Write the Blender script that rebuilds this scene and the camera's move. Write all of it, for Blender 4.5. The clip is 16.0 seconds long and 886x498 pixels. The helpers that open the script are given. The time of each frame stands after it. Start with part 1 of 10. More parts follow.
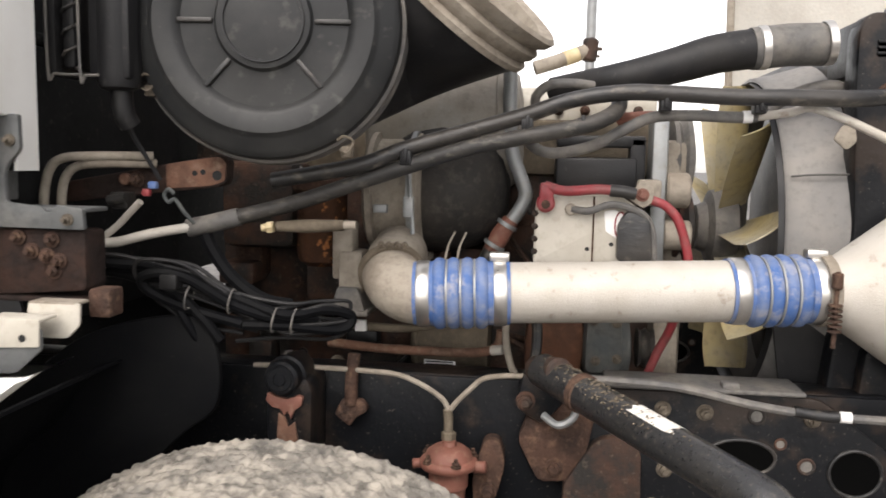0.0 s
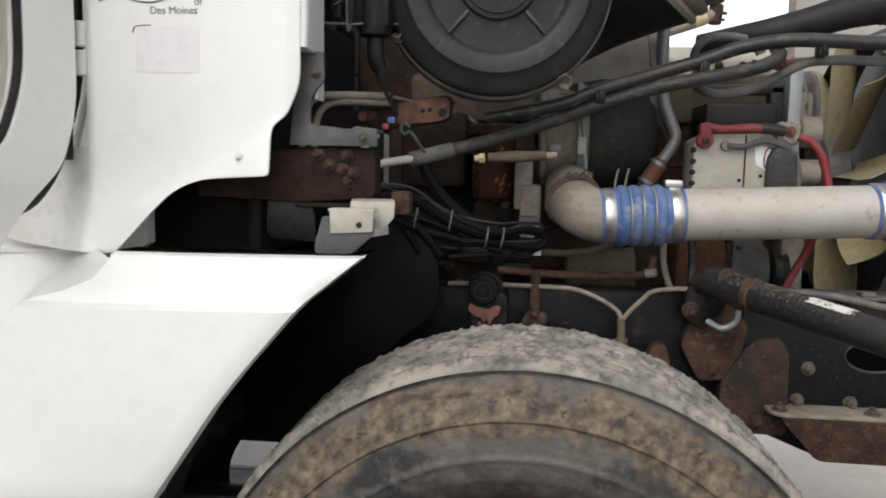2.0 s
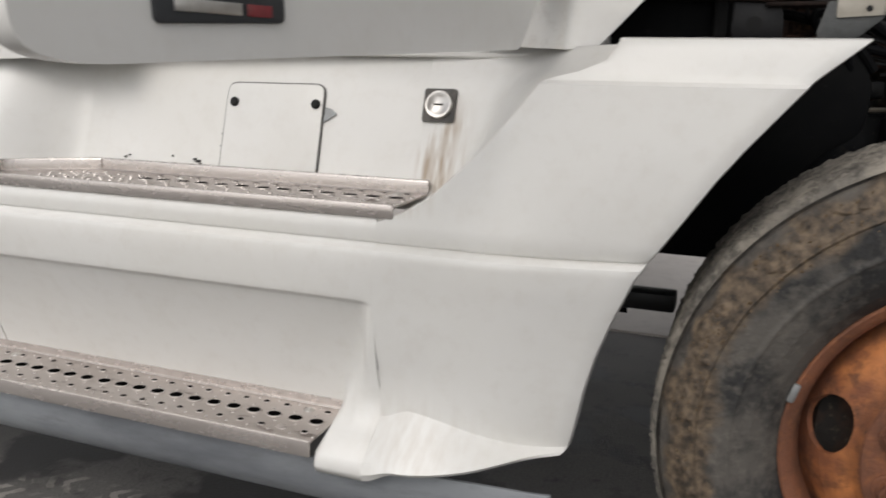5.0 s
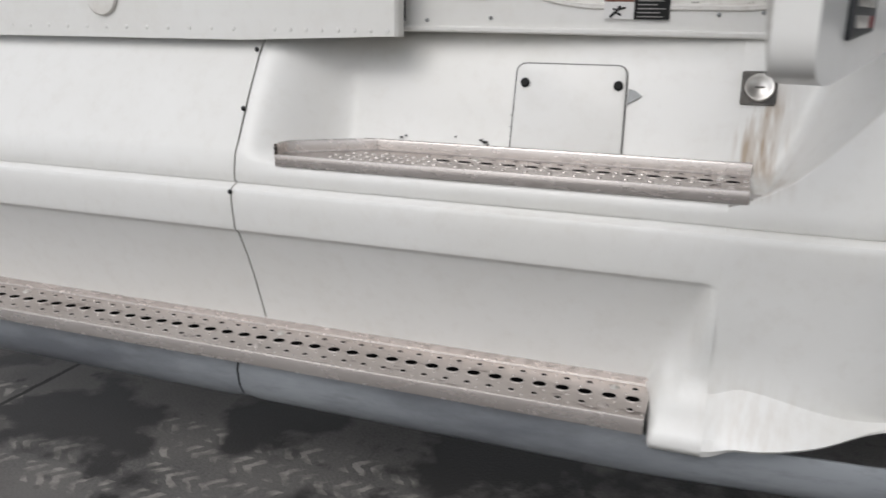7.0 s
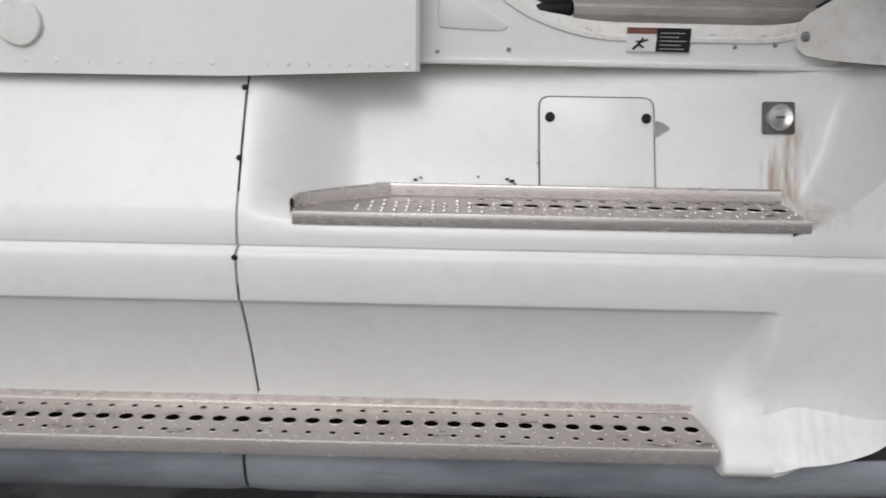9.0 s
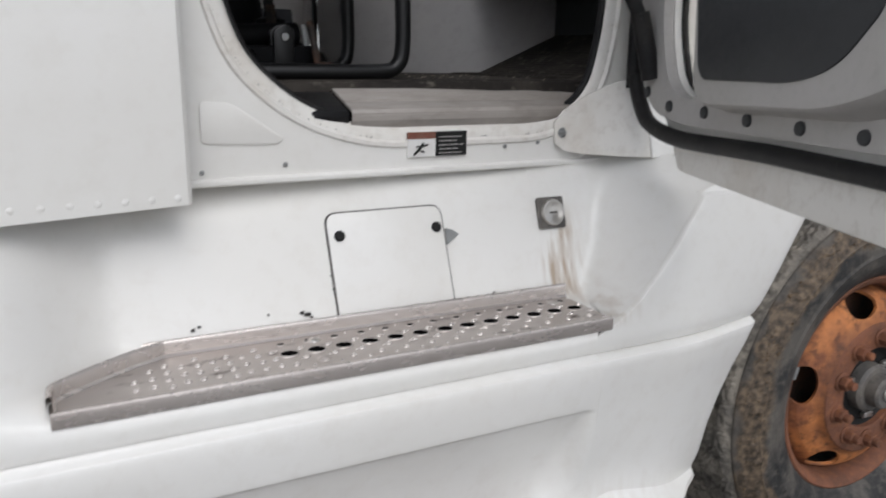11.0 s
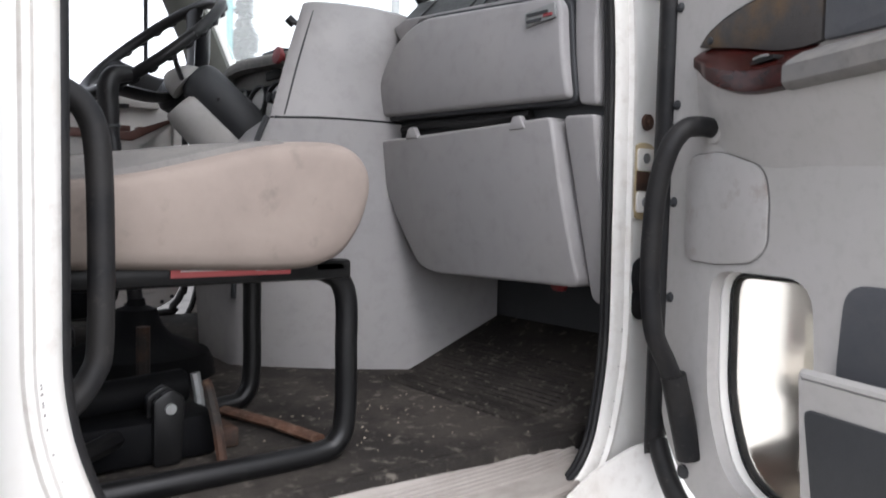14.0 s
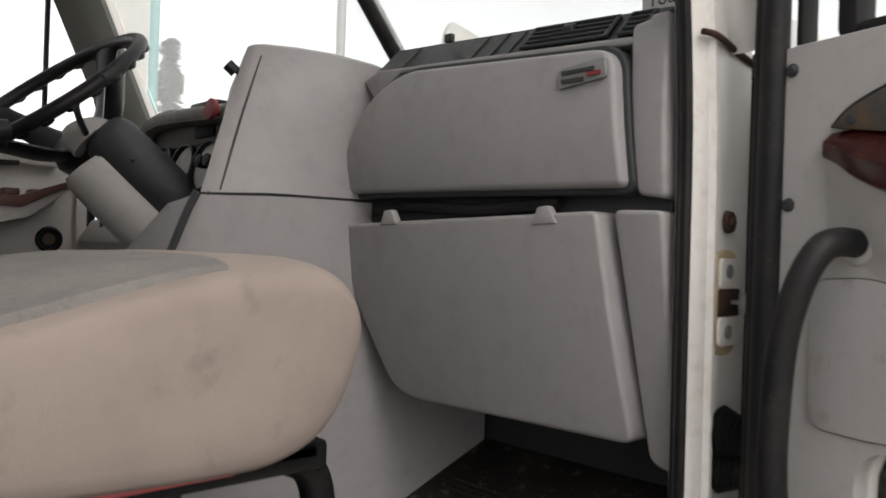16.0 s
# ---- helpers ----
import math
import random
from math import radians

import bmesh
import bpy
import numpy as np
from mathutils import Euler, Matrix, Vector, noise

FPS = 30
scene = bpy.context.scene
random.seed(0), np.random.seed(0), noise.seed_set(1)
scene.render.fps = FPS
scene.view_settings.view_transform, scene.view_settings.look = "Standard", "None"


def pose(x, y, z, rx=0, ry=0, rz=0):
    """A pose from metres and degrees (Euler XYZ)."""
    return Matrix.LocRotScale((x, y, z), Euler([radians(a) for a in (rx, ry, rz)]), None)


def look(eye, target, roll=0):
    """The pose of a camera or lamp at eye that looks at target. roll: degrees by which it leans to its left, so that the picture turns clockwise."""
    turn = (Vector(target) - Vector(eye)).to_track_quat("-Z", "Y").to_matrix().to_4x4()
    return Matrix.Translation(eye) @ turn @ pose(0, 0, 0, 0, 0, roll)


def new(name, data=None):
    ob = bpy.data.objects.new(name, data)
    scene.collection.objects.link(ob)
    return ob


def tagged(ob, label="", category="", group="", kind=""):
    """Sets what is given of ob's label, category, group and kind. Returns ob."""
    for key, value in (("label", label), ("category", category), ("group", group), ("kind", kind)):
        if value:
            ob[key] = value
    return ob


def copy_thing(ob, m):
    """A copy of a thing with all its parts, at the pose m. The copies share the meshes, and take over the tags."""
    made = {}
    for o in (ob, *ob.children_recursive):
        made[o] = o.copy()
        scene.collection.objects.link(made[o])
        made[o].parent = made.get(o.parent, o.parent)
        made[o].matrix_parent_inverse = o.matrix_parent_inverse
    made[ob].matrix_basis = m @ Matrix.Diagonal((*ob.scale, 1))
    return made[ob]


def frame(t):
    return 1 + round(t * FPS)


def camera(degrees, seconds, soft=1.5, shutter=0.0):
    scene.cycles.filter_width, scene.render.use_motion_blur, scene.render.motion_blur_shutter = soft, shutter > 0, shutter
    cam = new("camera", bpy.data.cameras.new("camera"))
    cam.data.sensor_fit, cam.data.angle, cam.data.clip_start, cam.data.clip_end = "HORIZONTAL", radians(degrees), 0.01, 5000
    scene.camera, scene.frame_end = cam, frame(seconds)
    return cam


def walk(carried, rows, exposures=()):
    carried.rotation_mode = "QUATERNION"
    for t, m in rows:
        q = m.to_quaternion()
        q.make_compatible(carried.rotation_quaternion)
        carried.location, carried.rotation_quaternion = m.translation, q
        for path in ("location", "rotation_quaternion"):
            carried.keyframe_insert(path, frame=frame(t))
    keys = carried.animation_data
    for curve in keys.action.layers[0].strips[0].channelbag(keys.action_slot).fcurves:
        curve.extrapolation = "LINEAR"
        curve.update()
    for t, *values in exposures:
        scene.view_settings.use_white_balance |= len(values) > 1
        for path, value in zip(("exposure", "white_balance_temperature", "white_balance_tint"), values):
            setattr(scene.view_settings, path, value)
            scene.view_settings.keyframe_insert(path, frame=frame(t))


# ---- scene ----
cam = camera(58.9, 16.0, soft=1.7, shutter=0.4)

PATH = [
    (0, (0.0, 0.213, 1.399), (-0.239, 2.188, 1.187), 1.2),
    (0.5, (-0.078, 0.144, 1.381), (-0.314, 2.119, 1.172), 1.2),
    (1, (-0.178, 0.06, 1.35), (-0.411, 2.036, 1.147), 1.1),
    (1.5, (-0.269, -0.01, 1.317), (-0.493, 1.966, 1.105), 1.1),
    (2, (-0.333, -0.071, 1.285), (-0.569, 1.903, 1.06), 0.9),
    (2.5, (-0.385, -0.121, 1.247), (-0.69, 1.84, 0.999), 0.9),
    (3, (-0.435, -0.16, 1.214), (-0.825, 1.779, 0.922), 0.9),
    (3.5, (-0.468, -0.204, 1.185), (-0.953, 1.707, 0.844), 0.8),
    (4, (-0.512, -0.253, 1.165), (-1.091, 1.619, 0.767), 0.6),
    (4.5, (-0.609, -0.292, 1.129), (-1.263, 1.548, 0.7), 0.6),
    (5, (-0.745, -0.315, 1.095), (-1.434, 1.507, 0.644), 0.9),
    (5.2, (-0.796, -0.335, 1.094), (-1.49, 1.481, 0.627), 1.0),
    (7.3, (-1.455, -0.558, 1.162), (-2.087, 1.251, 0.59), 0.7),
    (7.5, (-1.527, -0.554, 1.169), (-2.12, 1.267, 0.593), 0.8),
    (8, (-1.679, -0.548, 1.169), (-2.139, 1.312, 0.592), 0.8),
    (8.2, (-1.755, -0.552, 1.177), (-2.134, 1.325, 0.6), 0.9),
    (10.3, (-2.123, -0.318, 1.268), (-1.567, 1.526, 0.73), 0.5),
    (10.5, (-2.161, -0.286, 1.287), (-1.511, 1.528, 0.75), 0.6),
    (11, (-2.238, -0.204, 1.342), (-1.348, 1.521, 0.859), 0.8),
    (11.5, (-2.243, -0.136, 1.408), (-1.227, 1.525, 0.952), 0.7),
    (12, (-2.228, -0.03, 1.462), (-1.148, 1.602, 1.05), 0.7),
    (12.5, (-2.195, 0.111, 1.528), (-1.08, 1.733, 1.173), 0.8),
    (13, (-2.158, 0.194, 1.585), (-1.025, 1.818, 1.301), 0.8),
    (13.5, (-2.145, 0.264, 1.63), (-0.972, 1.873, 1.44), 1.0),
    (14, (-2.131, 0.368, 1.67), (-0.902, 1.942, 1.555), 1.2),
    (14.5, (-2.128, 0.448, 1.706), (-0.827, 1.966, 1.653), 1.6),
    (15, (-2.107, 0.505, 1.725), (-0.763, 1.986, 1.711), 1.7),
    (15.5, (-2.048, 0.607, 1.742), (-0.685, 2.071, 1.734), 1.7),
    (16, (-1.967, 0.738, 1.765), (-0.597, 2.195, 1.771), 1.9),
]
EXPOSURES = [(0, 1.50, 6850, 13), (1.0, 1.36, 6700, 12), (1.5, 1.05, 6550, 11), (2.0, 0.68, 6450, 10), (2.5, 0.38, 6850, 12), (3.2, 0.68, 6950, 13), (4, 0.54, 6900, 13), (5, 0.12, 6650, 11), (7.5, 0.06, 6300, 11), (8, 0.06, 6250, 12), (10.5, 0.08, 6300, 11), (11.5, 0.36, 6200, 12), (12.5, 0.72, 6250, 13), (13.5, 1.18, 6200, 14), (14.5, 1.45, 6250, 13), (15.2, 1.14, 6500, 13), (16, 0.86, 6850, 13)]
walk(cam, [(t, look(eye, target, roll)) for t, eye, target, roll in PATH], EXPOSURES)

# ---- world and light: a bright overcast sky ----
world = bpy.data.worlds.new("world")
scene.world = world
world.use_nodes = True
wn, wl = world.node_tree.nodes, world.node_tree.links
sky = wn.new("ShaderNodeTexSky")
sky.sky_type = "NISHITA"
sky.sun_disc = False
sky.sun_elevation, sky.sun_rotation = radians(47), radians(191)
sky.air_density, sky.dust_density, sky.ozone_density = 1.0, 1.5, 1.0
haze = wn.new("ShaderNodeHueSaturation")
haze.inputs["Saturation"].default_value = 0.16
wl.new(sky.outputs[0], haze.inputs["Color"])
wl.new(haze.outputs[0], wn["Background"].inputs["Color"])
wn["Background"].inputs["Strength"].default_value = 0.15
sun = new("sun", bpy.data.lights.new("sun", "SUN"))
sun.data.energy, sun.data.angle, sun.data.color = 0.7, radians(40), (1.0, 0.97, 0.93)
sun.matrix_world = look((-1.7, -9, 10), (0, 0, 0))

# ---- materials ----


def material(name, base, rough=0.5, metal=0.0, var=None, scale=8.0, amount=0.5, fine=None, fine_scale=60.0,
             fine_amount=0.3, bump=0.0, bump_scale=120.0, rough_var=0.12, sharp=(0.42, 0.62), coat=0.0, stretch=(1, 1, 1), speck=(0.5, 0.72), spec=0.5):
    """A worn surface: a base colour, a second colour in large patches, a third in fine specks, and fine relief."""
    m = bpy.data.materials.new(name)
    m.use_nodes = True
    n, l = m.node_tree.nodes, m.node_tree.links
    bsdf = n["Principled BSDF"]
    bsdf.inputs["Metallic"].default_value = metal
    bsdf.inputs["Specular IOR Level"].default_value = spec
    bsdf.inputs["Coat Weight"].default_value = coat
    bsdf.inputs["Coat Roughness"].default_value = 0.12
    tc = n.new("ShaderNodeTexCoord")
    mp = n.new("ShaderNodeMapping")
    mp.inputs["Scale"].default_value = stretch
    l.new(tc.outputs["Object"], mp.inputs["Vector"])
    inf = n.new("ShaderNodeObjectInfo")
    off = n.new("ShaderNodeVectorMath")
    off.operation = "ADD"
    l.new(mp.outputs[0], off.inputs[0])
    l.new(inf.outputs["Random"], off.inputs[1])

    def cloud(s, detail, lo, hi):
        t = n.new("ShaderNodeTexNoise")
        t.inputs["Scale"].default_value, t.inputs["Detail"].default_value, t.inputs["Roughness"].default_value = s, detail, 0.62
        l.new(off.outputs[0], t.inputs["Vector"])
        r = n.new("ShaderNodeMapRange")
        r.inputs["From Min"].default_value, r.inputs["From Max"].default_value = lo, hi
        l.new(t.outputs["Fac"], r.inputs["Value"])
        return t, r

    def blend(a, b, fac, amt):
        x = n.new("ShaderNodeMix")
        x.data_type = "RGBA"
        k = n.new("ShaderNodeMath")
        k.operation = "MULTIPLY"
        k.inputs[1].default_value = amt
        l.new(fac, k.inputs[0])
        l.new(k.outputs[0], x.inputs[0])
        if isinstance(a, tuple):
            x.inputs[6].default_value = (*a, 1)
        else:
            l.new(a, x.inputs[6])
        x.inputs[7].default_value = (*b, 1)
        return x.outputs[2]

    col = base
    big, big_r = cloud(scale, 6, *sharp)
    col = blend(col, var if var else tuple(c * 0.82 for c in base), big_r.outputs[0], amount)
    sm, sm_r = cloud(fine_scale, 5, *speck)
    col = blend(col, fine if fine else tuple(c * 0.75 for c in base), sm_r.outputs[0], fine_amount)
    l.new(col, bsdf.inputs["Base Color"])
    rr = n.new("ShaderNodeMapRange")
    rr.inputs["To Min"].default_value, rr.inputs["To Max"].default_value = max(0.04, rough - rough_var), min(1, rough + rough_var)
    l.new(sm.outputs["Fac"], rr.inputs["Value"])
    l.new(rr.outputs[0], bsdf.inputs["Roughness"])
    if bump:
        bt = n.new("ShaderNodeTexNoise")
        bt.inputs["Scale"].default_value, bt.inputs["Detail"].default_value = bump_scale, 4
        l.new(off.outputs[0], bt.inputs["Vector"])
        bp = n.new("ShaderNodeBump")
        bp.inputs["Strength"].default_value, bp.inputs["Distance"].default_value = bump, 0.004
        l.new(bt.outputs["Fac"], bp.inputs["Height"])
        l.new(bp.outputs[0], bsdf.inputs["Normal"])
    return m


WHITE = material("white_paint", (0.78, 0.77, 0.74), 0.34, var=(0.70, 0.68, 0.63), scale=2.2, amount=0.35, fine=(0.55, 0.5, 0.43), fine_scale=26, fine_amount=0.12, coat=0.25, rough_var=0.06)
WHITE_DIRTY = material("white_paint_grimy", (0.75, 0.73, 0.69), 0.42, var=(0.50, 0.43, 0.34), scale=6, amount=0.4, sharp=(0.5, 0.72), fine=(0.3, 0.24, 0.18), fine_scale=40, fine_amount=0.25)
DASH = material("grey_dash_plastic", (0.315, 0.305, 0.304), 0.42, var=(0.35, 0.334, 0.323), scale=5, amount=0.5, fine=(0.17, 0.16, 0.155), fine_scale=30, fine_amount=0.2, bump=0.22, bump_scale=900, spec=0.40)
DASH_DARK = material("dark_grey_plastic", (0.045, 0.047, 0.05), 0.5, fine_amount=0.2, bump=0.2, bump_scale=600, spec=0.30)
DOORGREY = material("light_grey_trim", (0.46, 0.445, 0.43), 0.55, var=(0.42, 0.41, 0.38), scale=4, amount=0.5, fine=(0.24, 0.22, 0.2), fine_amount=0.15, bump=0.2, bump_scale=800, spec=0.40)
BLACK = material("black_plastic", (0.009, 0.009, 0.010), 0.40, var=(0.028, 0.027, 0.026), scale=7, amount=0.45, fine=(0.14, 0.13, 0.12), fine_scale=80, fine_amount=0.2, speck=(0.62, 0.74), bump=0.12, bump_scale=300, spec=0.28)
RUBBER = material("black_rubber", (0.010, 0.010, 0.011), 0.55, var=(0.028, 0.026, 0.024), scale=14, amount=0.5, fine=(0.13, 0.12, 0.11), fine_scale=70, fine_amount=0.18, speck=(0.6, 0.72), spec=0.28)
HOSE = material("dusty_black_hose", (0.014, 0.014, 0.0145), 0.42, var=(0.052, 0.046, 0.040), scale=11, amount=0.7, fine=(0.24, 0.205, 0.165), fine_scale=60, fine_amount=0.32, speck=(0.56, 0.7), bump=0.25, stretch=(0.5, 1, 1), spec=0.42)
HOSEGREY = material("dusty_grey_hose", (0.10, 0.096, 0.092), 0.6, var=(0.20, 0.18, 0.155), scale=14, amount=0.65, fine=(0.035, 0.032, 0.03), fine_scale=60, fine_amount=0.45, bump=0.2, spec=0.30)
RUST = material("brown_rust", (0.070, 0.040, 0.029), 0.85, var=(0.024, 0.018, 0.016), scale=13, amount=0.75, fine=(0.17, 0.105, 0.07), fine_scale=60, fine_amount=0.5, speck=(0.5, 0.68), bump=0.8, bump_scale=150, spec=0.15)
RUSTY_STEEL = material("dark_rusted_steel", (0.026, 0.023, 0.021), 0.7, var=(0.085, 0.042, 0.027), scale=13, amount=0.8, fine=(0.18, 0.14, 0.1), fine_scale=80, fine_amount=0.35, speck=(0.58, 0.7), bump=0.5, spec=0.20)
ORANGE_RUST = material("orange_rust", (0.56, 0.205, 0.060), 0.66, var=(0.13, 0.042, 0.022), scale=6.0, amount=0.85, sharp=(0.44, 0.64), fine=(0.060, 0.028, 0.018), fine_scale=34, fine_amount=0.7, speck=(0.50, 0.66), bump=0.55, bump_scale=220)
WHEEL_RUST = material("dark_wheel_rust", (0.21, 0.082, 0.043), 0.78, var=(0.095, 0.042, 0.025), scale=9, amount=0.75, fine=(0.38, 0.15, 0.055), fine_scale=60, fine_amount=0.4, bump=0.6, bump_scale=180)
FRAME = material("black_frame_paint", (0.0060, 0.0065, 0.0078), 0.40, var=(0.032, 0.023, 0.018), scale=6, amount=0.8, sharp=(0.53, 0.60), fine=(0.16, 0.14, 0.115), fine_scale=150, fine_amount=0.4, speck=(0.62, 0.72), bump=0.3, bump_scale=60, spec=0.16)
ALU = material("cast_aluminium", (0.47, 0.44, 0.395), 0.6, 0.2, var=(0.38, 0.34, 0.285), scale=8, amount=0.55, fine=(0.17, 0.115, 0.075), fine_scale=34, fine_amount=0.55, speck=(0.60, 0.72), bump=0.25, bump_scale=320)
ALU_BRIGHT = material("bright_steel", (0.62, 0.6, 0.57), 0.32, 0.9, fine=(0.35, 0.3, 0.24), fine_amount=0.25)
STEP = material("step_steel", (0.53, 0.485, 0.455), 0.40, 0.55, var=(0.37, 0.325, 0.295), scale=5, amount=0.6, fine=(0.07, 0.05, 0.04), fine_scale=38, fine_amount=0.75, speck=(0.60, 0.70), bump=0.05, stretch=(0.35, 1, 1))
STEPEDGE = material("worn_step_edge", (0.66, 0.61, 0.575), 0.26, 0.65, var=(0.52, 0.465, 0.43), scale=5, amount=0.5, fine=(0.25, 0.19, 0.15), fine_scale=46, fine_amount=0.25, speck=(0.62, 0.74), stretch=(0.3, 1, 1))
GALV = material("dull_galvanised", (0.30, 0.31, 0.31), 0.5, 0.5, var=(0.18, 0.18, 0.18), scale=10, amount=0.5, fine=(0.2, 0.15, 0.1), fine_amount=0.3)
TURBO = material("dusty_cast_iron", (0.29, 0.255, 0.21), 0.8, var=(0.16, 0.13, 0.10), scale=14, amount=0.65, fine=(0.09, 0.075, 0.06), fine_scale=55, fine_amount=0.4, bump=0.4, spec=0.20)
CREAM = material("engine_beige_paint", (0.46, 0.43, 0.37), 0.55, var=(0.36, 0.32, 0.26), scale=10, amount=0.5, fine=(0.2, 0.16, 0.11), fine_amount=0.3)
BLUE = material("blue_silicone", (0.045, 0.105, 0.275), 0.65, var=(0.17, 0.20, 0.28), scale=18, amount=0.7, fine=(0.36, 0.34, 0.315), fine_scale=34, fine_amount=0.6, speck=(0.52, 0.68), bump=0.3, bump_scale=140)
RED = material("red_cable", (0.24, 0.026, 0.032), 0.5, var=(0.23, 0.075, 0.07), scale=24, amount=0.6, fine=(0.07, 0.03, 0.03), fine_amount=0.4)
REDRUST = material("red_brown_paint", (0.19, 0.070, 0.048), 0.7, var=(0.12, 0.05, 0.035), scale=14, amount=0.7, fine=(0.3, 0.2, 0.14), fine_amount=0.35, bump=0.3)
YELLOW = material("yellowed_nylon", (0.38, 0.305, 0.150), 0.55, var=(0.30, 0.275, 0.215), scale=5, amount=0.85, fine=(0.12, 0.10, 0.07), fine_amount=0.45)
FIBRE = material("pale_fibreglass", (0.42, 0.40, 0.36), 0.7, var=(0.34, 0.31, 0.27), scale=9, amount=0.5, fine=(0.5, 0.46, 0.4), fine_amount=0.4, bump=0.5, bump_scale=90)
SHROUD = material("dusty_shroud", (0.17, 0.165, 0.16), 0.65, var=(0.26, 0.24, 0.215), scale=6, amount=0.6, fine=(0.07, 0.066, 0.062), fine_amount=0.3, spec=0.25)
LINER = material("liner_plastic", (0.0045, 0.0047, 0.0055), 0.6, var=(0.009, 0.009, 0.009), scale=5, amount=0.6, fine=(0.07, 0.065, 0.06), fine_scale=60, fine_amount=0.15, speck=(0.62, 0.74), spec=0.07)
FLAKE = material("flaking_rust", (0.045, 0.022, 0.015), 0.85, var=(0.10, 0.045, 0.022), scale=12, amount=0.6, fine=(0.40, 0.165, 0.060), fine_scale=52, fine_amount=0.8, speck=(0.56, 0.63), bump=1.0, bump_scale=70, spec=0.15)
SHOCK = material("spattered_black_tube", (0.018, 0.018, 0.019), 0.30, var=(0.02, 0.019, 0.018), scale=12, amount=0.6, fine=(0.26, 0.22, 0.17), fine_scale=150, fine_amount=0.4, speck=(0.58, 0.72), bump=0.15, spec=0.75)
HOSEMID = material("grey_dusted_hose", (0.026, 0.025, 0.024), 0.48, var=(0.095, 0.084, 0.072), scale=10, amount=0.7, fine=(0.24, 0.215, 0.18), fine_scale=60, fine_amount=0.3, speck=(0.55, 0.7), bump=0.25, stretch=(0.5, 1, 1), spec=0.25)
NOTICE = material("faded_sheet", (0.77, 0.735, 0.73), 0.6, var=(0.72, 0.67, 0.68), scale=14, amount=0.5)
GLOSSBLACK = material("gloss_black_tube", (0.005, 0.005, 0.0055), 0.36, var=(0.010, 0.010, 0.010), scale=10, amount=0.5, fine=(0.03, 0.03, 0.03), fine_scale=40, fine_amount=0.12, speck=(0.6, 0.74), spec=0.36, rough_var=0.03)
LID = material("dusty_lid_plastic", (0.012, 0.0125, 0.013), 0.46, var=(0.034, 0.0335, 0.032), scale=5, amount=0.65, sharp=(0.46, 0.66), fine=(0.12, 0.115, 0.105), fine_scale=38, fine_amount=0.3, speck=(0.58, 0.72), spec=0.28)
TREAD = material("dusty_tread", (0.34, 0.308, 0.262), 0.95, var=(0.13, 0.122, 0.112), scale=12, amount=0.75, fine=(0.050, 0.048, 0.046), fine_scale=32, fine_amount=0.6, speck=(0.48, 0.62), bump=0.4, bump_scale=160, spec=0.1)
MUD = material("dried_mud", (0.145, 0.105, 0.068), 0.95, var=(0.09, 0.065, 0.045), scale=15, amount=0.6, fine=(0.21, 0.16, 0.11), fine_amount=0.5, bump=0.9, bump_scale=110, spec=0.10)
SEATCLOTH = material("beige_velour", (0.282, 0.234, 0.203), 0.95, var=(0.195, 0.158, 0.138), scale=3.2, amount=0.75, sharp=(0.44, 0.66), fine=(0.10, 0.08, 0.07), fine_scale=16, fine_amount=0.45, speck=(0.58, 0.74), bump=0.15, bump_scale=900)
SEATGREY = material("grey_seat_weave", (0.155, 0.147, 0.140), 0.95, var=(0.21, 0.198, 0.182), scale=12, amount=0.6, fine=(0.11, 0.105, 0.105), fine_scale=160, fine_amount=0.5, bump=0.4, bump_scale=500)
TEAL = material("teal_card", (0.16, 0.42, 0.42), 0.6, amount=0.3)
PINE = material("conifer_needles", (0.06, 0.085, 0.055), 0.8, var=(0.09, 0.11, 0.07), scale=2, amount=0.5)
BARK = material("bark", (0.12, 0.09, 0.065), 0.9, amount=0.5, bump=0.6)
CARPET = material("worn_floor_mat", (0.026, 0.023, 0.021), 0.85, var=(0.066, 0.058, 0.050), scale=7, amount=0.65, fine=(0.26, 0.235, 0.2), fine_scale=40, fine_amount=0.45, speck=(0.56, 0.7), bump=0.5, bump_scale=250, spec=0.15)
SILL = material("scuffed_sill", (0.38, 0.352, 0.325), 0.55, var=(0.20, 0.175, 0.155), scale=4, amount=0.7, sharp=(0.46, 0.68), fine=(0.13, 0.11, 0.095), fine_scale=30, fine_amount=0.4, stretch=(0.4, 1, 1), spec=0.3)
# Door trim grey lightened to stand in for light on the driver door.
LITTRIM = material("lit_grey_trim", (0.60, 0.575, 0.555), 0.5, var=(0.52, 0.495, 0.47), scale=4, amount=0.5, fine=(0.35, 0.32, 0.29), fine_amount=0.15, bump=0.1, bump_scale=800, spec=0.4)
SCUFFED = material("scuffed_grey_trim", (0.45, 0.435, 0.42), 0.55, var=(0.30, 0.235, 0.205), scale=22, amount=0.6, sharp=(0.56, 0.68), fine=(0.24, 0.22, 0.2), fine_amount=0.15, bump=0.2, bump_scale=800, spec=0.40)
REDTRIM = material("reddish_trim", (0.16, 0.075, 0.06), 0.4, var=(0.10, 0.05, 0.042), scale=14, amount=0.6, fine_amount=0.2, spec=0.35)
WOOD = material("red_woodgrain", (0.040, 0.0075, 0.006), 0.22, var=(0.010, 0.003, 0.003), scale=26, amount=0.8, fine=(0.075, 0.018, 0.010), fine_scale=90, fine_amount=0.35, stretch=(1, 1, 2.5), spec=0.2, rough_var=0.04)
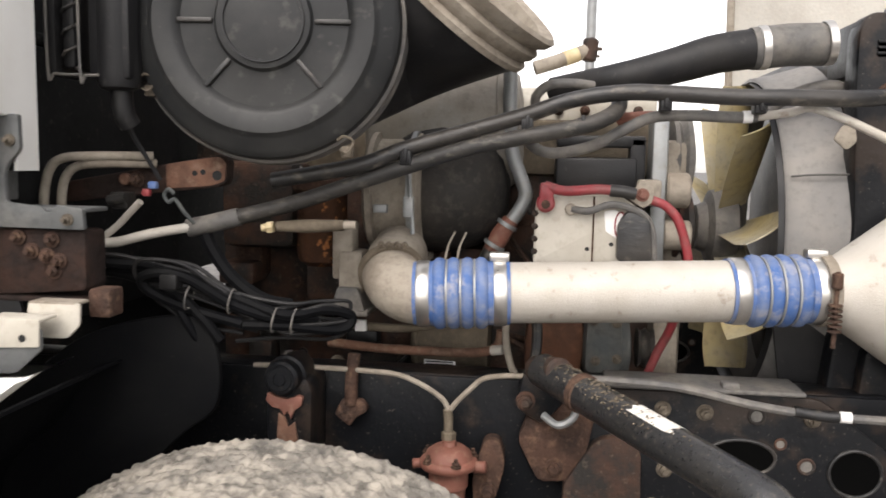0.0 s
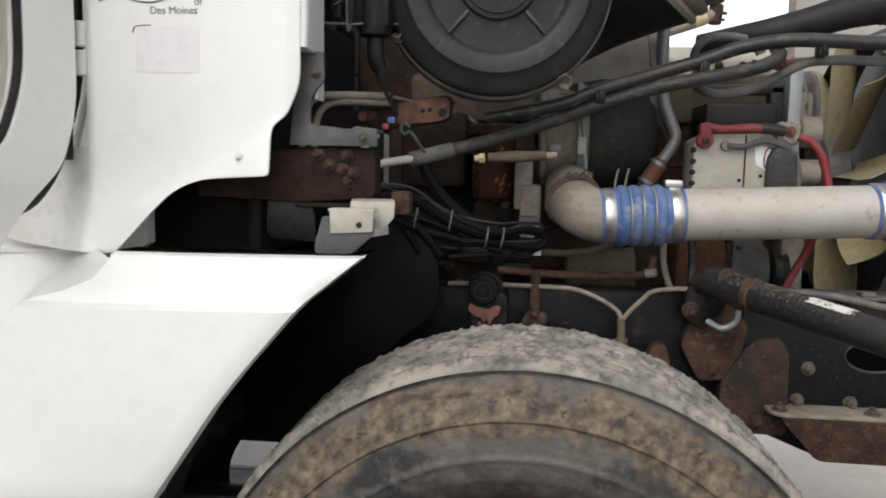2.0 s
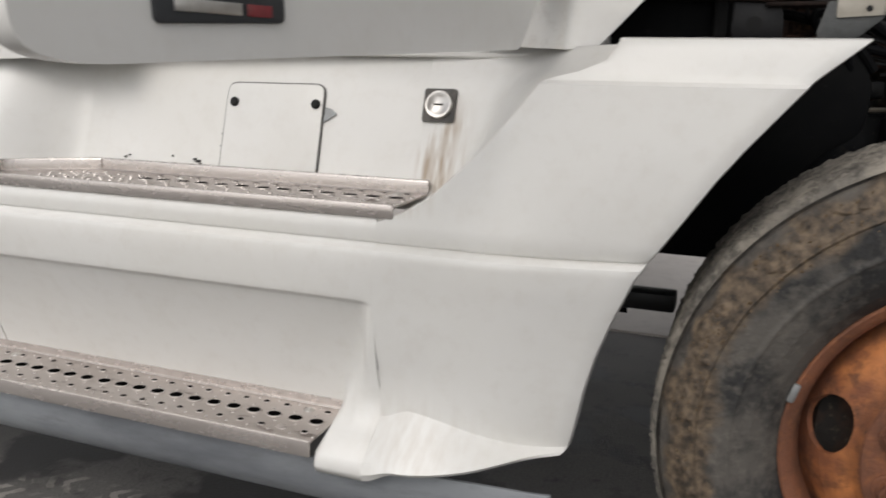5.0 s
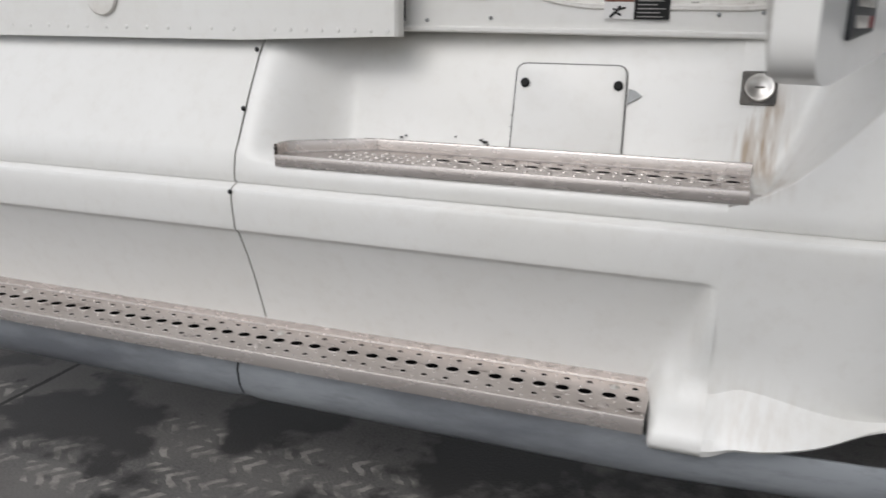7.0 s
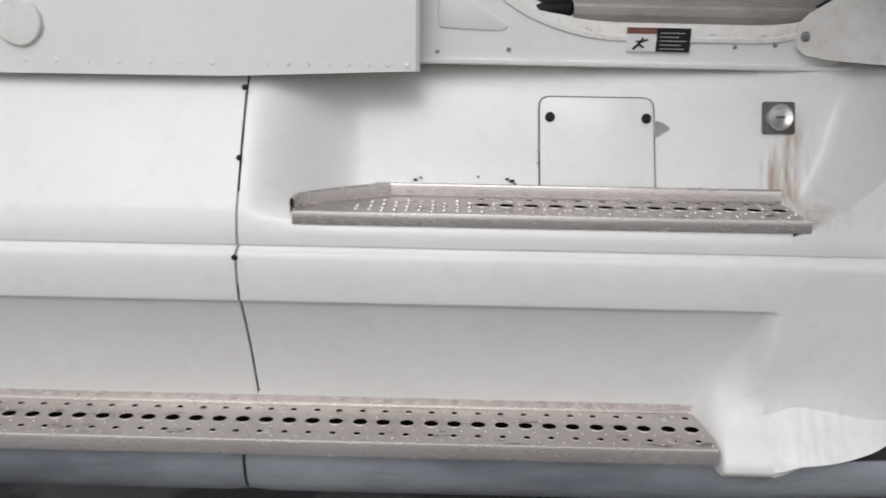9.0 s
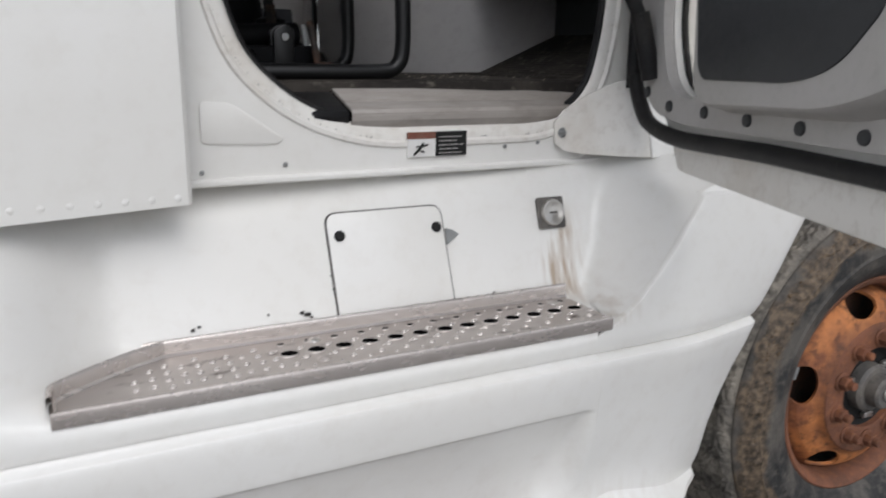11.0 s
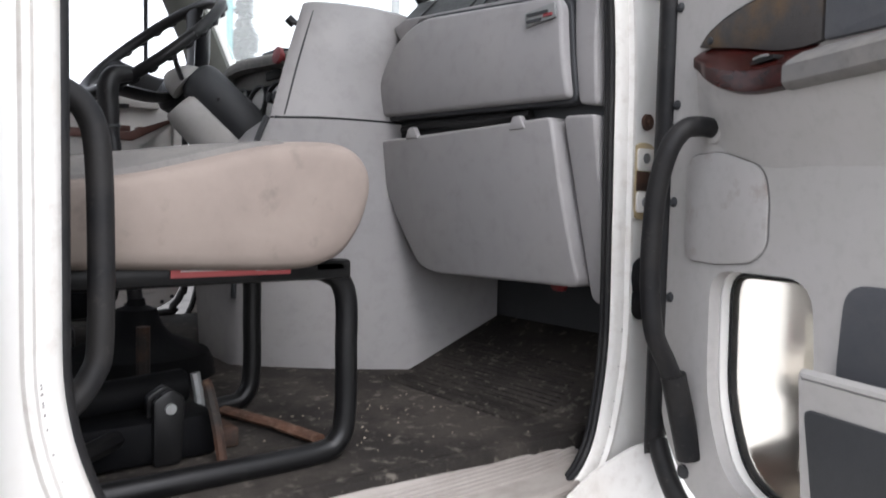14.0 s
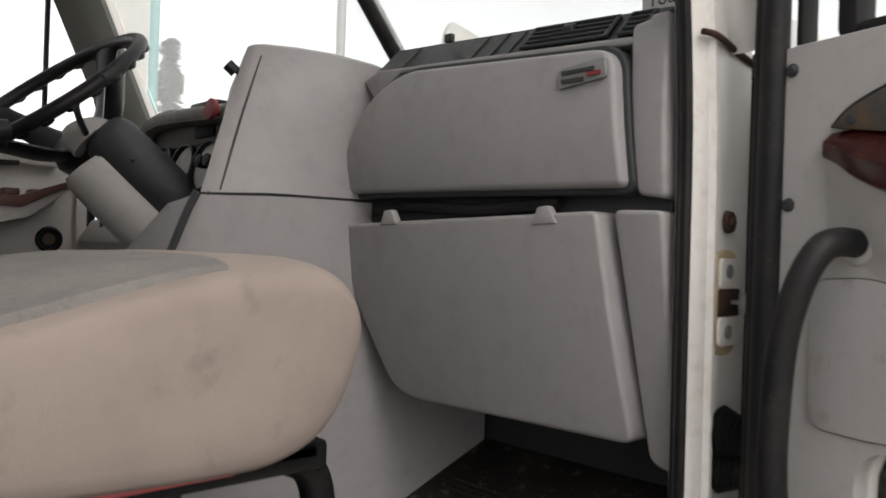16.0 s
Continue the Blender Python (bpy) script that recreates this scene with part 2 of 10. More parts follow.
BROWNCLOTH = material("brown_cloth", (0.082, 0.077, 0.074), 0.95, var=(0.17, 0.108, 0.052), scale=9, amount=0.75, sharp=(0.48, 0.68), fine=(0.06, 0.053, 0.05), fine_scale=70, fine_amount=0.4, bump=0.3, bump_scale=500, spec=0.1)
BLUECLOTH = material("slate_cloth", (0.085, 0.088, 0.098), 0.9, var=(0.12, 0.12, 0.125), scale=9, amount=0.5, fine_amount=0.2, bump=0.3, bump_scale=600)
STICKER_RED = material("faded_red_label", (0.5, 0.1, 0.1), 0.5, amount=0.3)
PAPER = material("white_label", (0.75, 0.74, 0.72), 0.6, amount=0.25)
INK = material("black_print", (0.02, 0.02, 0.02), 0.6, spec=0.15)
GOLD = material("dull_brass", (0.56, 0.46, 0.28), 0.55, var=(0.34, 0.25, 0.13), scale=20, amount=0.6)
VALANCE = material("grimy_valance", (0.27, 0.285, 0.30), 0.34, var=(0.085, 0.09, 0.105), scale=3.5, amount=0.75, sharp=(0.40, 0.66), fine=(0.10, 0.10, 0.105), fine_scale=30, fine_amount=0.35, stretch=(0.5, 1, 1.6))
LITGROUND = material("sky_lit_ground", (0.56, 0.52, 0.48), 0.85, var=(0.44, 0.40, 0.36), scale=0.8, amount=0.6, fine=(0.34, 0.31, 0.28), fine_scale=12, fine_amount=0.3)
DARKRUST = material("dark_mount_rust", (0.024, 0.017, 0.015), 0.85, var=(0.042, 0.023, 0.017), scale=16, amount=0.75, fine=(0.012, 0.010, 0.009), fine_scale=48, fine_amount=0.6, speck=(0.5, 0.66), bump=0.7, bump_scale=130, spec=0.12)
DUSTGREY = material("dusty_grey_steel", (0.085, 0.088, 0.088), 0.6, var=(0.15, 0.145, 0.135), scale=12, amount=0.6, fine=(0.04, 0.04, 0.04), fine_scale=60, fine_amount=0.4, bump=0.3, spec=0.25)
DUSTBROWN = material("brown_dusted_casting", (0.125, 0.102, 0.075), 0.85, var=(0.07, 0.056, 0.042), scale=12, amount=0.7, fine=(0.20, 0.165, 0.12), fine_scale=55, fine_amount=0.4, bump=0.4, spec=0.15)
PIPERUST = material("pale_pipe_rust", (0.150, 0.080, 0.055), 0.85, var=(0.065, 0.040, 0.030), scale=18, amount=0.7, fine=(0.26, 0.19, 0.14), fine_scale=50, fine_amount=0.5, bump=0.6, bump_scale=160, spec=0.12)
ENGINEBROWN = material("scorched_orange_casting", (0.105, 0.046, 0.026), 0.8, var=(0.045, 0.024, 0.017), scale=11, amount=0.75, fine=(0.19, 0.10, 0.06), fine_scale=45, fine_amount=0.4, bump=0.5, spec=0.15)
ALTGREY = material("grimy_alternator", (0.055, 0.060, 0.060), 0.65, var=(0.12, 0.115, 0.10), scale=14, amount=0.6, fine=(0.02, 0.02, 0.02), fine_scale=50, fine_amount=0.5, bump=0.4, spec=0.2)
DUSTBOLT = material("dusty_brown_bolt", (0.115, 0.096, 0.074), 0.8, var=(0.05, 0.04, 0.032), scale=30, amount=0.7, fine=(0.22, 0.19, 0.15), fine_scale=110, fine_amount=0.5, bump=0.4, spec=0.15)
DOME = material("dust_filmed_dome", (0.012, 0.012, 0.0125), 0.6, var=(0.060, 0.051, 0.042), scale=4.5, amount=0.55, sharp=(0.42, 0.70), fine=(0.12, 0.105, 0.085), fine_scale=60, fine_amount=0.3, bump=0.25, bump_scale=220, spec=0.25)
OLDLABEL = material("scratched_label", (0.66, 0.64, 0.60), 0.5, var=(0.24, 0.165, 0.10), scale=20, amount=0.8, sharp=(0.50, 0.60), fine_amount=0.3, stretch=(1, 3, 1))
POSTTRIM = material("grey_post_trim", (0.105, 0.108, 0.098), 0.7, var=(0.13, 0.13, 0.115), scale=5, amount=0.5, fine_amount=0.15, bump=0.15, bump_scale=700, spec=0.2)
HEATSHIELD = material("dusty_heat_shield", (0.33, 0.31, 0.28), 0.65, 0.3, var=(0.22, 0.19, 0.155), scale=6, amount=0.7, fine=(0.12, 0.10, 0.08), fine_scale=40, fine_amount=0.35, bump=0.2, spec=0.3)
# Near-black fill painted where a hole would be in shade; nothing is cut.
HOLESHADE = material("painted_hole_shade", (0.003, 0.003, 0.003), 1.0, amount=0.2, spec=0.0)
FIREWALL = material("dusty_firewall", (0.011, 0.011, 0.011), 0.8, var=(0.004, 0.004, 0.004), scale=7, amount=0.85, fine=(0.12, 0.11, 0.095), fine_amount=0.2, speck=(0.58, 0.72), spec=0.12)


def ring_darken(m, stops, dark):
    """Darker rust in rings round the wheel's axle; stops are (radius, strength)."""
    n, l = m.node_tree.nodes, m.node_tree.links
    b = n["Principled BSDF"]
    old = b.inputs["Base Color"].links[0].from_socket
    tc, off, flat, ln = n.new("ShaderNodeTexCoord"), n.new("ShaderNodeVectorMath"), n.new("ShaderNodeVectorMath"), n.new("ShaderNodeVectorMath")
    off.operation, flat.operation, ln.operation = "SUBTRACT", "MULTIPLY", "LENGTH"
    off.inputs[1].default_value, flat.inputs[1].default_value = (-0.345, 0.0, 0.502), (1, 0, 1)
    l.new(tc.outputs["Object"], off.inputs[0])
    l.new(off.outputs[0], flat.inputs[0])
    l.new(flat.outputs[0], ln.inputs[0])
    wob, add, rmp, mx = n.new("ShaderNodeTexNoise"), n.new("ShaderNodeMath"), n.new("ShaderNodeValToRGB"), n.new("ShaderNodeMix")
    wob.inputs["Scale"].default_value, wob.inputs["Detail"].default_value = 26, 6
    l.new(tc.outputs["Object"], wob.inputs["Vector"])
    add.operation, add.inputs[1].default_value = "MULTIPLY_ADD", 0.05
    l.new(wob.outputs["Fac"], add.inputs[0])
    l.new(ln.outputs["Value"], add.inputs[2])
    cr = rmp.color_ramp
    for e, (r, k) in zip(cr.elements, (stops[0], stops[-1])):
        e.position, e.color = r + 0.025, (k, k, k, 1)
    for r, k in stops[1:-1]:
        cr.elements.new(r + 0.025).color = (k, k, k, 1)
    l.new(add.outputs[0], rmp.inputs[0])
    mx.data_type = "RGBA"
    l.new(rmp.outputs[0], mx.inputs[0])
    l.new(old, mx.inputs[6])
    mx.inputs[7].default_value = (*dark, 1)
    l.new(mx.outputs[2], b.inputs["Base Color"])


ring_darken(ORANGE_RUST, ((0.180, 0.55), (0.196, 0.30), (0.206, 0.0), (0.244, 0.0), (0.254, 0.55), (0.270, 0.85)), (0.070, 0.027, 0.017))


def tyre_material():
    """Sidewall rubber with a worn band of dried mud towards the shoulder."""
    m = material("muddy_sidewall", (0.020, 0.020, 0.020), 0.7, var=(0.105, 0.095, 0.083), scale=7, amount=0.85, sharp=(0.44, 0.58), fine=(0.20, 0.178, 0.15), fine_scale=44, fine_amount=0.4, bump=0.5, bump_scale=130)
    n, l = m.node_tree.nodes, m.node_tree.links
    b = n["Principled BSDF"]
    old = b.inputs["Base Color"].links[0].from_socket
    tc = n.new("ShaderNodeTexCoord")
    sep = n.new("ShaderNodeVectorMath")
    sep.operation = "SUBTRACT"
    l.new(tc.outputs["Object"], sep.inputs[0])
    sep.inputs[1].default_value = (-0.345, 0.0, 0.502)
    flat = n.new("ShaderNodeVectorMath")
    flat.operation = "MULTIPLY"
    flat.inputs[1].default_value = (1, 0, 1)
    l.new(sep.outputs[0], flat.inputs[0])
    ln = n.new("ShaderNodeVectorMath")
    ln.operation = "LENGTH"
    l.new(flat.outputs[0], ln.inputs[0])
    wob = n.new("ShaderNodeTexNoise")
    wob.inputs["Scale"].default_value, wob.inputs["Detail"].default_value = 14, 6
    l.new(tc.outputs["Object"], wob.inputs["Vector"])
    add = n.new("ShaderNodeMath")
    add.operation = "MULTIPLY_ADD"
    add.inputs[1].default_value = 0.10
    l.new(wob.outputs["Fac"], add.inputs[0])
    l.new(ln.outputs["Value"], add.inputs[2])
    rmp = n.new("ShaderNodeValToRGB")
    rmp.color_ramp.elements[0].position, rmp.color_ramp.elements[0].color = 0.452, (0, 0, 0, 1)
    rmp.color_ramp.elements[1].position, rmp.color_ramp.elements[1].color = 0.470, (1, 1, 1, 1)
    e = rmp.color_ramp.elements.new(0.522)
    e.color = (1, 1, 1, 1)
    e = rmp.color_ramp.elements.new(0.537)
    e.color = (0.1, 0.1, 0.1, 1)
    l.new(add.outputs[0], rmp.inputs[0])
    mudc = n.new("ShaderNodeTexNoise")
    mudc.inputs["Scale"].default_value, mudc.inputs["Detail"].default_value = 60, 7
    l.new(tc.outputs["Object"], mudc.inputs["Vector"])
    cr = n.new("ShaderNodeValToRGB")
    cr.color_ramp.elements[0].position, cr.color_ramp.elements[0].color = 0.35, (0.040, 0.030, 0.022, 1)
    cr.color_ramp.elements[1].position, cr.color_ramp.elements[1].color = 0.7, (0.185, 0.135, 0.088, 1)
    l.new(mudc.outputs["Fac"], cr.inputs[0])
    mx = n.new("ShaderNodeMix")
    mx.data_type = "RGBA"
    l.new(rmp.outputs[0], mx.inputs[0])
    l.new(old, mx.inputs[6])
    l.new(cr.outputs[0], mx.inputs[7])
    l.new(mx.outputs[2], b.inputs["Base Color"])
    return m


TYRE = tyre_material()


def streaked_white():
    """White paint with brown water streaks running down below the filler lock."""
    m = material("white_paint_streaked", (0.78, 0.77, 0.74), 0.36, var=(0.70, 0.68, 0.63), scale=2.2, amount=0.35, fine=(0.55, 0.5, 0.43), fine_scale=26, fine_amount=0.14, coat=0.25, rough_var=0.06)
    n, l = m.node_tree.nodes, m.node_tree.links
    b = n["Principled BSDF"]
    old = b.inputs["Base Color"].links[0].from_socket
    tc = n.new("ShaderNodeTexCoord")
    xyz = n.new("ShaderNodeSeparateXYZ")
    l.new(tc.outputs["Object"], xyz.inputs[0])

    def band(sock, a, b0, c, d):
        r = n.new("ShaderNodeValToRGB")
        mr = n.new("ShaderNodeMapRange")
        mr.inputs["From Min"].default_value, mr.inputs["From Max"].default_value = a, d
        l.new(sock, mr.inputs["Value"])
        r.color_ramp.elements[0].color = r.color_ramp.elements[1].color = (0, 0, 0, 1)
        for q in (b0, c):
            r.color_ramp.elements.new((q - a) / (d - a)).color = (1, 1, 1, 1)
        l.new(mr.outputs[0], r.inputs[0])
        return r.outputs[0]

    mp = n.new("ShaderNodeMapping")
    mp.inputs["Scale"].default_value = (55, 20, 5)
    l.new(tc.outputs["Object"], mp.inputs["Vector"])
    st = n.new("ShaderNodeTexNoise")
    st.inputs["Scale"].default_value, st.inputs["Detail"].default_value = 1.0, 5
    l.new(mp.outputs[0], st.inputs["Vector"])
    sr = n.new("ShaderNodeMapRange")
    sr.inputs["From Min"].default_value, sr.inputs["From Max"].default_value = 0.42, 0.66
    l.new(st.outputs["Fac"], sr.inputs["Value"])
    k = n.new("ShaderNodeMath")
    k.operation = "MULTIPLY"
    l.new(band(xyz.outputs["X"], -1.345, -1.325, -1.275, -1.222), k.inputs[0])
    l.new(band(xyz.outputs["Z"], 0.835, 0.87, 0.98, 1.05), k.inputs[1])
    foot = n.new("ShaderNodeMath")
    foot.operation = "MULTIPLY"
    l.new(band(xyz.outputs["X"], -1.38, -1.27, -1.24, -1.08), foot.inputs[0])
    l.new(band(xyz.outputs["Z"], 0.36, 0.39, 0.45, 0.53), foot.inputs[1])
    both = n.new("ShaderNodeMath")
    both.operation = "MULTIPLY_ADD"
    both.inputs[1].default_value = 0.24
    l.new(k.outputs[0], both.inputs[2])
    l.new(foot.outputs[0], both.inputs[0])
    k2 = n.new("ShaderNodeMath")
    k2.operation = "MULTIPLY"
    l.new(both.outputs[0], k2.inputs[0])
    l.new(sr.outputs[0], k2.inputs[1])
    mx = n.new("ShaderNodeMix")
    mx.data_type = "RGBA"
    l.new(k2.outputs[0], mx.inputs[0])
    l.new(old, mx.inputs[6])
    mx.inputs[7].default_value = (0.42, 0.335, 0.25, 1)
    l.new(mx.outputs[2], b.inputs["Base Color"])
    return m


WHITE_STREAK = streaked_white()


def translucent_paper():
    m = bpy.data.materials.new("thin_paper")
    m.use_nodes = True
    n, l = m.node_tree.nodes, m.node_tree.links
    d, t, mx = n.new("ShaderNodeBsdfDiffuse"), n.new("ShaderNodeBsdfTranslucent"), n.new("ShaderNodeMixShader")
    tc, no, cr = n.new("ShaderNodeTexCoord"), n.new("ShaderNodeTexNoise"), n.new("ShaderNodeValToRGB")
    no.inputs["Scale"].default_value = 9
    l.new(tc.outputs["Object"], no.inputs["Vector"])
    l.new(no.outputs["Fac"], cr.inputs[0])
    cr.color_ramp.elements[0].position, cr.color_ramp.elements[0].color = 0.4, (0.78, 0.76, 0.71, 1)
    cr.color_ramp.elements[1].position, cr.color_ramp.elements[1].color = 0.6, (0.85, 0.84, 0.81, 1)
    l.new(cr.outputs[0], d.inputs["Color"])
    l.new(cr.outputs[0], t.inputs["Color"])
    mx.inputs[0].default_value = 0.5
    l.new(d.outputs[0], mx.inputs[1])
    l.new(t.outputs[0], mx.inputs[2])
    l.new(mx.outputs[0], n["Material Output"].inputs["Surface"])
    return m


THINPAPER = translucent_paper()


def glass_material(name, tint, rough=0.0):
    m = bpy.data.materials.new(name)
    m.use_nodes = True
    b = m.node_tree.nodes["Principled BSDF"]
    b.inputs["Base Color"].default_value = (*tint, 1)
    b.inputs["Roughness"].default_value = rough
    b.inputs["Transmission Weight"].default_value = 1.0
    b.inputs["IOR"].default_value = 1.1
    return m


GLASS = glass_material("glass", (0.93, 0.97, 0.95))
HAZY = glass_material("hazy_plastic_glass", (0.93, 0.9, 0.84), 0.28)


def dusty_glass():
    m = glass_material("dusty_windscreen", (0.93, 0.97, 0.95))
    n, l = m.node_tree.nodes, m.node_tree.links
    t, mx = n.new("ShaderNodeBsdfTranslucent"), n.new("ShaderNodeMixShader")
    t.inputs["Color"].default_value = (0.8, 0.82, 0.8, 1)
    tc, no, mr = n.new("ShaderNodeTexCoord"), n.new("ShaderNodeTexNoise"), n.new("ShaderNodeMapRange")
    no.inputs["Scale"].default_value, no.inputs["Detail"].default_value = 5, 6
    l.new(tc.outputs["Object"], no.inputs["Vector"])
    mr.inputs["To Min"].default_value, mr.inputs["To Max"].default_value = 0.12, 0.34
    l.new(no.outputs["Fac"], mr.inputs["Value"])
    l.new(mr.outputs[0], mx.inputs[0])
    l.new(n["Principled BSDF"].outputs[0], mx.inputs[1])
    l.new(t.outputs[0], mx.inputs[2])
    l.new(mx.outputs[0], n["Material Output"].inputs["Surface"])
    return m


WINDSCREEN = dusty_glass()


def ground_material():
    m = bpy.data.materials.new("wet_concrete")
    m.use_nodes = True
    n, l = m.node_tree.nodes, m.node_tree.links
    b = n["Principled BSDF"]
    tc = n.new("ShaderNodeTexCoord")

    def noise_of(scale, detail, lo, hi, vec=None):
        t = n.new("ShaderNodeTexNoise")
        t.inputs["Scale"].default_value, t.inputs["Detail"].default_value = scale, detail
        l.new(vec or tc.outputs["Object"], t.inputs["Vector"])
        r = n.new("ShaderNodeMapRange")
        r.inputs["From Min"].default_value, r.inputs["From Max"].default_value = lo, hi
        l.new(t.outputs["Fac"], r.inputs["Value"])
        return t, r.outputs[0]

    def mix(a, c, f):
        x = n.new("ShaderNodeMix")
        x.data_type = "RGBA"
        l.new(f, x.inputs[0])
        if isinstance(a, tuple):
            x.inputs[6].default_value = (*a, 1)
        else:
            l.new(a, x.inputs[6])
        x.inputs[7].default_value = (*c, 1)
        return x.outputs[2]

    def maths(op, a, c=None):
        x = n.new("ShaderNodeMath")
        x.operation = op
        for s, v in ((0, a), (1, c)):
            if v is None:
                continue
            if isinstance(v, (int, float)):
                x.inputs[s].default_value = v
            else:
                l.new(v, x.inputs[s])
        return x.outputs[0]

    xyz = n.new("ShaderNodeSeparateXYZ")
    l.new(tc.outputs["Object"], xyz.inputs[0])
    X, Y = xyz.outputs["X"], xyz.outputs["Y"]
    grain, g1 = noise_of(120, 6, 0.4, 0.7)
    _, g2 = noise_of(2.5, 6, 0.35, 0.7)
    _, g3 = noise_of(14, 6, 0.45, 0.62)
    wn_t, _ = noise_of(3.4, 6, 0.545, 0.565)
    broad, _ = noise_of(0.55, 2, 0.3, 0.7)
    wet_sum = maths("ADD", wn_t.outputs["Fac"], maths("MULTIPLY", broad.outputs["Fac"], 0.55))
    wr_ = n.new("ShaderNodeMapRange")
    wr_.inputs["From Min"].default_value, wr_.inputs["From Max"].default_value = 0.800, 0.872
    l.new(wet_sum, wr_.inputs["Value"])
    _, spots = noise_of(9.5, 5, 0.62, 0.70)
    wet = maths("MINIMUM", maths("ADD", wr_.outputs[0], maths("MULTIPLY", spots, 0.85)), 1.0)
    warp, _ = noise_of(22, 4, 0.3, 0.7)
    # tyre prints: rows of chevrons along the truck
    lane = maths("FRACT", maths("MULTIPLY", Y, 9.0))
    chev = maths("ABSOLUTE", maths("SUBTRACT", lane, 0.5))
    bars = maths("SINE", maths("MULTIPLY", maths("ADD", maths("ADD", X, maths("MULTIPLY", chev, 0.10)), maths("MULTIPLY", warp.outputs["Fac"], 0.045)), 118.0))
    edge = maths("GREATER_THAN", chev, 0.12)
    zone = maths("MULTIPLY", maths("LESS_THAN", maths("ABSOLUTE", maths("SUBTRACT", Y, 0.93)), 0.22), edge)
    prints = maths("MULTIPLY", maths("MULTIPLY", maths("GREATER_THAN", bars, 0.1), zone), maths("MULTIPLY", g3, 0.95))
    # a saw-cut joint across the yard every few metres
    jx = maths("ABSOLUTE", maths("SUBTRACT", maths("FRACT", maths("ADD", maths("DIVIDE", maths("ADD", X, maths("MULTIPLY", warp.outputs["Fac"], 0.012)), 3.6), 1.4285)), 0.5))
    joint = maths("LESS_THAN", jx, 0.0026)
    c = mix((0.125, 0.118, 0.112), (0.075, 0.071, 0.067), g1)
    c = mix(c, (0.165, 0.155, 0.143), g2)
    c = mix(c, (0.31, 0.29, 0.26), prints)
    c = mix(c, (0.03, 0.028, 0.026), joint)
    c = mix(c, (0.026, 0.023, 0.021), wet)
    l.new(c, b.inputs["Base Color"])
    r = n.new("ShaderNodeMapRange")
    r.inputs["To Min"].default_value, r.inputs["To Max"].default_value = 0.85, 0.62
    l.new(wet, r.inputs["Value"])
    l.new(r.outputs[0], b.inputs["Roughness"])
    bp = n.new("ShaderNodeBump")
    bp.inputs["Strength"].default_value, bp.inputs["Distance"].default_value = 0.5, 0.004
    l.new(grain.outputs["Fac"], bp.inputs["Height"])
    l.new(bp.outputs[0], b.inputs["Normal"])
    return m


GROUND = ground_material()

# ---- mesh helpers ----


def thing(name, at, label, category, group="", kind=""):
    ob = new(name)
    ob.empty_display_size = 0.05
    ob.location = at
    ob["base"] = at
    return tagged(ob, label, category, group, kind)


def part(name, bm, mat, parent=None, label="", flat=False, angle=38):
    """Links a bmesh, given in world places, as one mesh object under a thing or a part."""
    bmesh.ops.recalc_face_normals(bm, faces=bm.faces)
    for f in bm.faces:
        f.smooth = not flat
    for e in bm.edges:
        e.smooth = len(e.link_faces) == 2 and e.calc_face_angle(0) < radians(angle)
    me = bpy.data.meshes.new(name)
    bm.to_mesh(me)
    bm.free()
    me.materials.append(mat)
    ob = new(name, me)
    if parent is not None:
        ob.parent = parent
        top = parent
        while top.parent is not None:
            top = top.parent
        # parts keep world places: undo the base of the thing once
        if parent.parent is None and "base" in parent:
            ob.matrix_parent_inverse = Matrix.Translation(-Vector(parent["base"]))
    if label:
        ob["label"] = label
    return ob


def join(*bms):
    out = bmesh.new()
    for b in bms:
        me = bpy.data.meshes.new("tmp")
        b.to_mesh(me)
        b.free()
        out.from_mesh(me)
        bpy.data.meshes.remove(me)
    return out


def moved(bm, m):
    bmesh.ops.transform(bm, matrix=m, verts=bm.verts)
    return bm


def bevelled(bm, w, seg=2):
    if w > 0:
        es = [e for e in bm.edges if len(e.link_faces) == 2 and e.calc_face_angle(0) > radians(30)]
        bmesh.ops.bevel(bm, geom=es, offset=w, segments=seg, affect="EDGES", profile=0.5, clamp_overlap=True)
    return bm


def box(a, b, bev=0.004, seg=2):
    bm = bmesh.new()
    bmesh.ops.create_cube(bm, size=1)
    a, b = Vector(a), Vector(b)
    d = b - a
    moved(bm, Matrix.Translation((a + b) / 2) @ Matrix.Diagonal((abs(d.x), abs(d.y), abs(d.z), 1)))
    return bevelled(bm, bev, seg)


def prism(pts, axis, lo, hi, bev=0.003, seg=2):
    """A flat outline, given in the other two axes in order, drawn out along one axis."""
    bm = bmesh.new()

    def place(p, h):
        return {"x": (h, *p), "y": (p[0], h, p[1]), "z": (*p, h)}[axis]

    low = [bm.verts.new(place(p, lo)) for p in pts]
    top = [bm.verts.new(place(p, hi)) for p in pts]
    bm.faces.new(low)
    bm.faces.new(top)
    for i in range(len(pts)):
        j = (i + 1) % len(pts)
        bm.faces.new((low[i], low[j], top[j], top[i]))
    bmesh.ops.recalc_face_normals(bm, faces=bm.faces)
    return bevelled(bm, bev, seg)


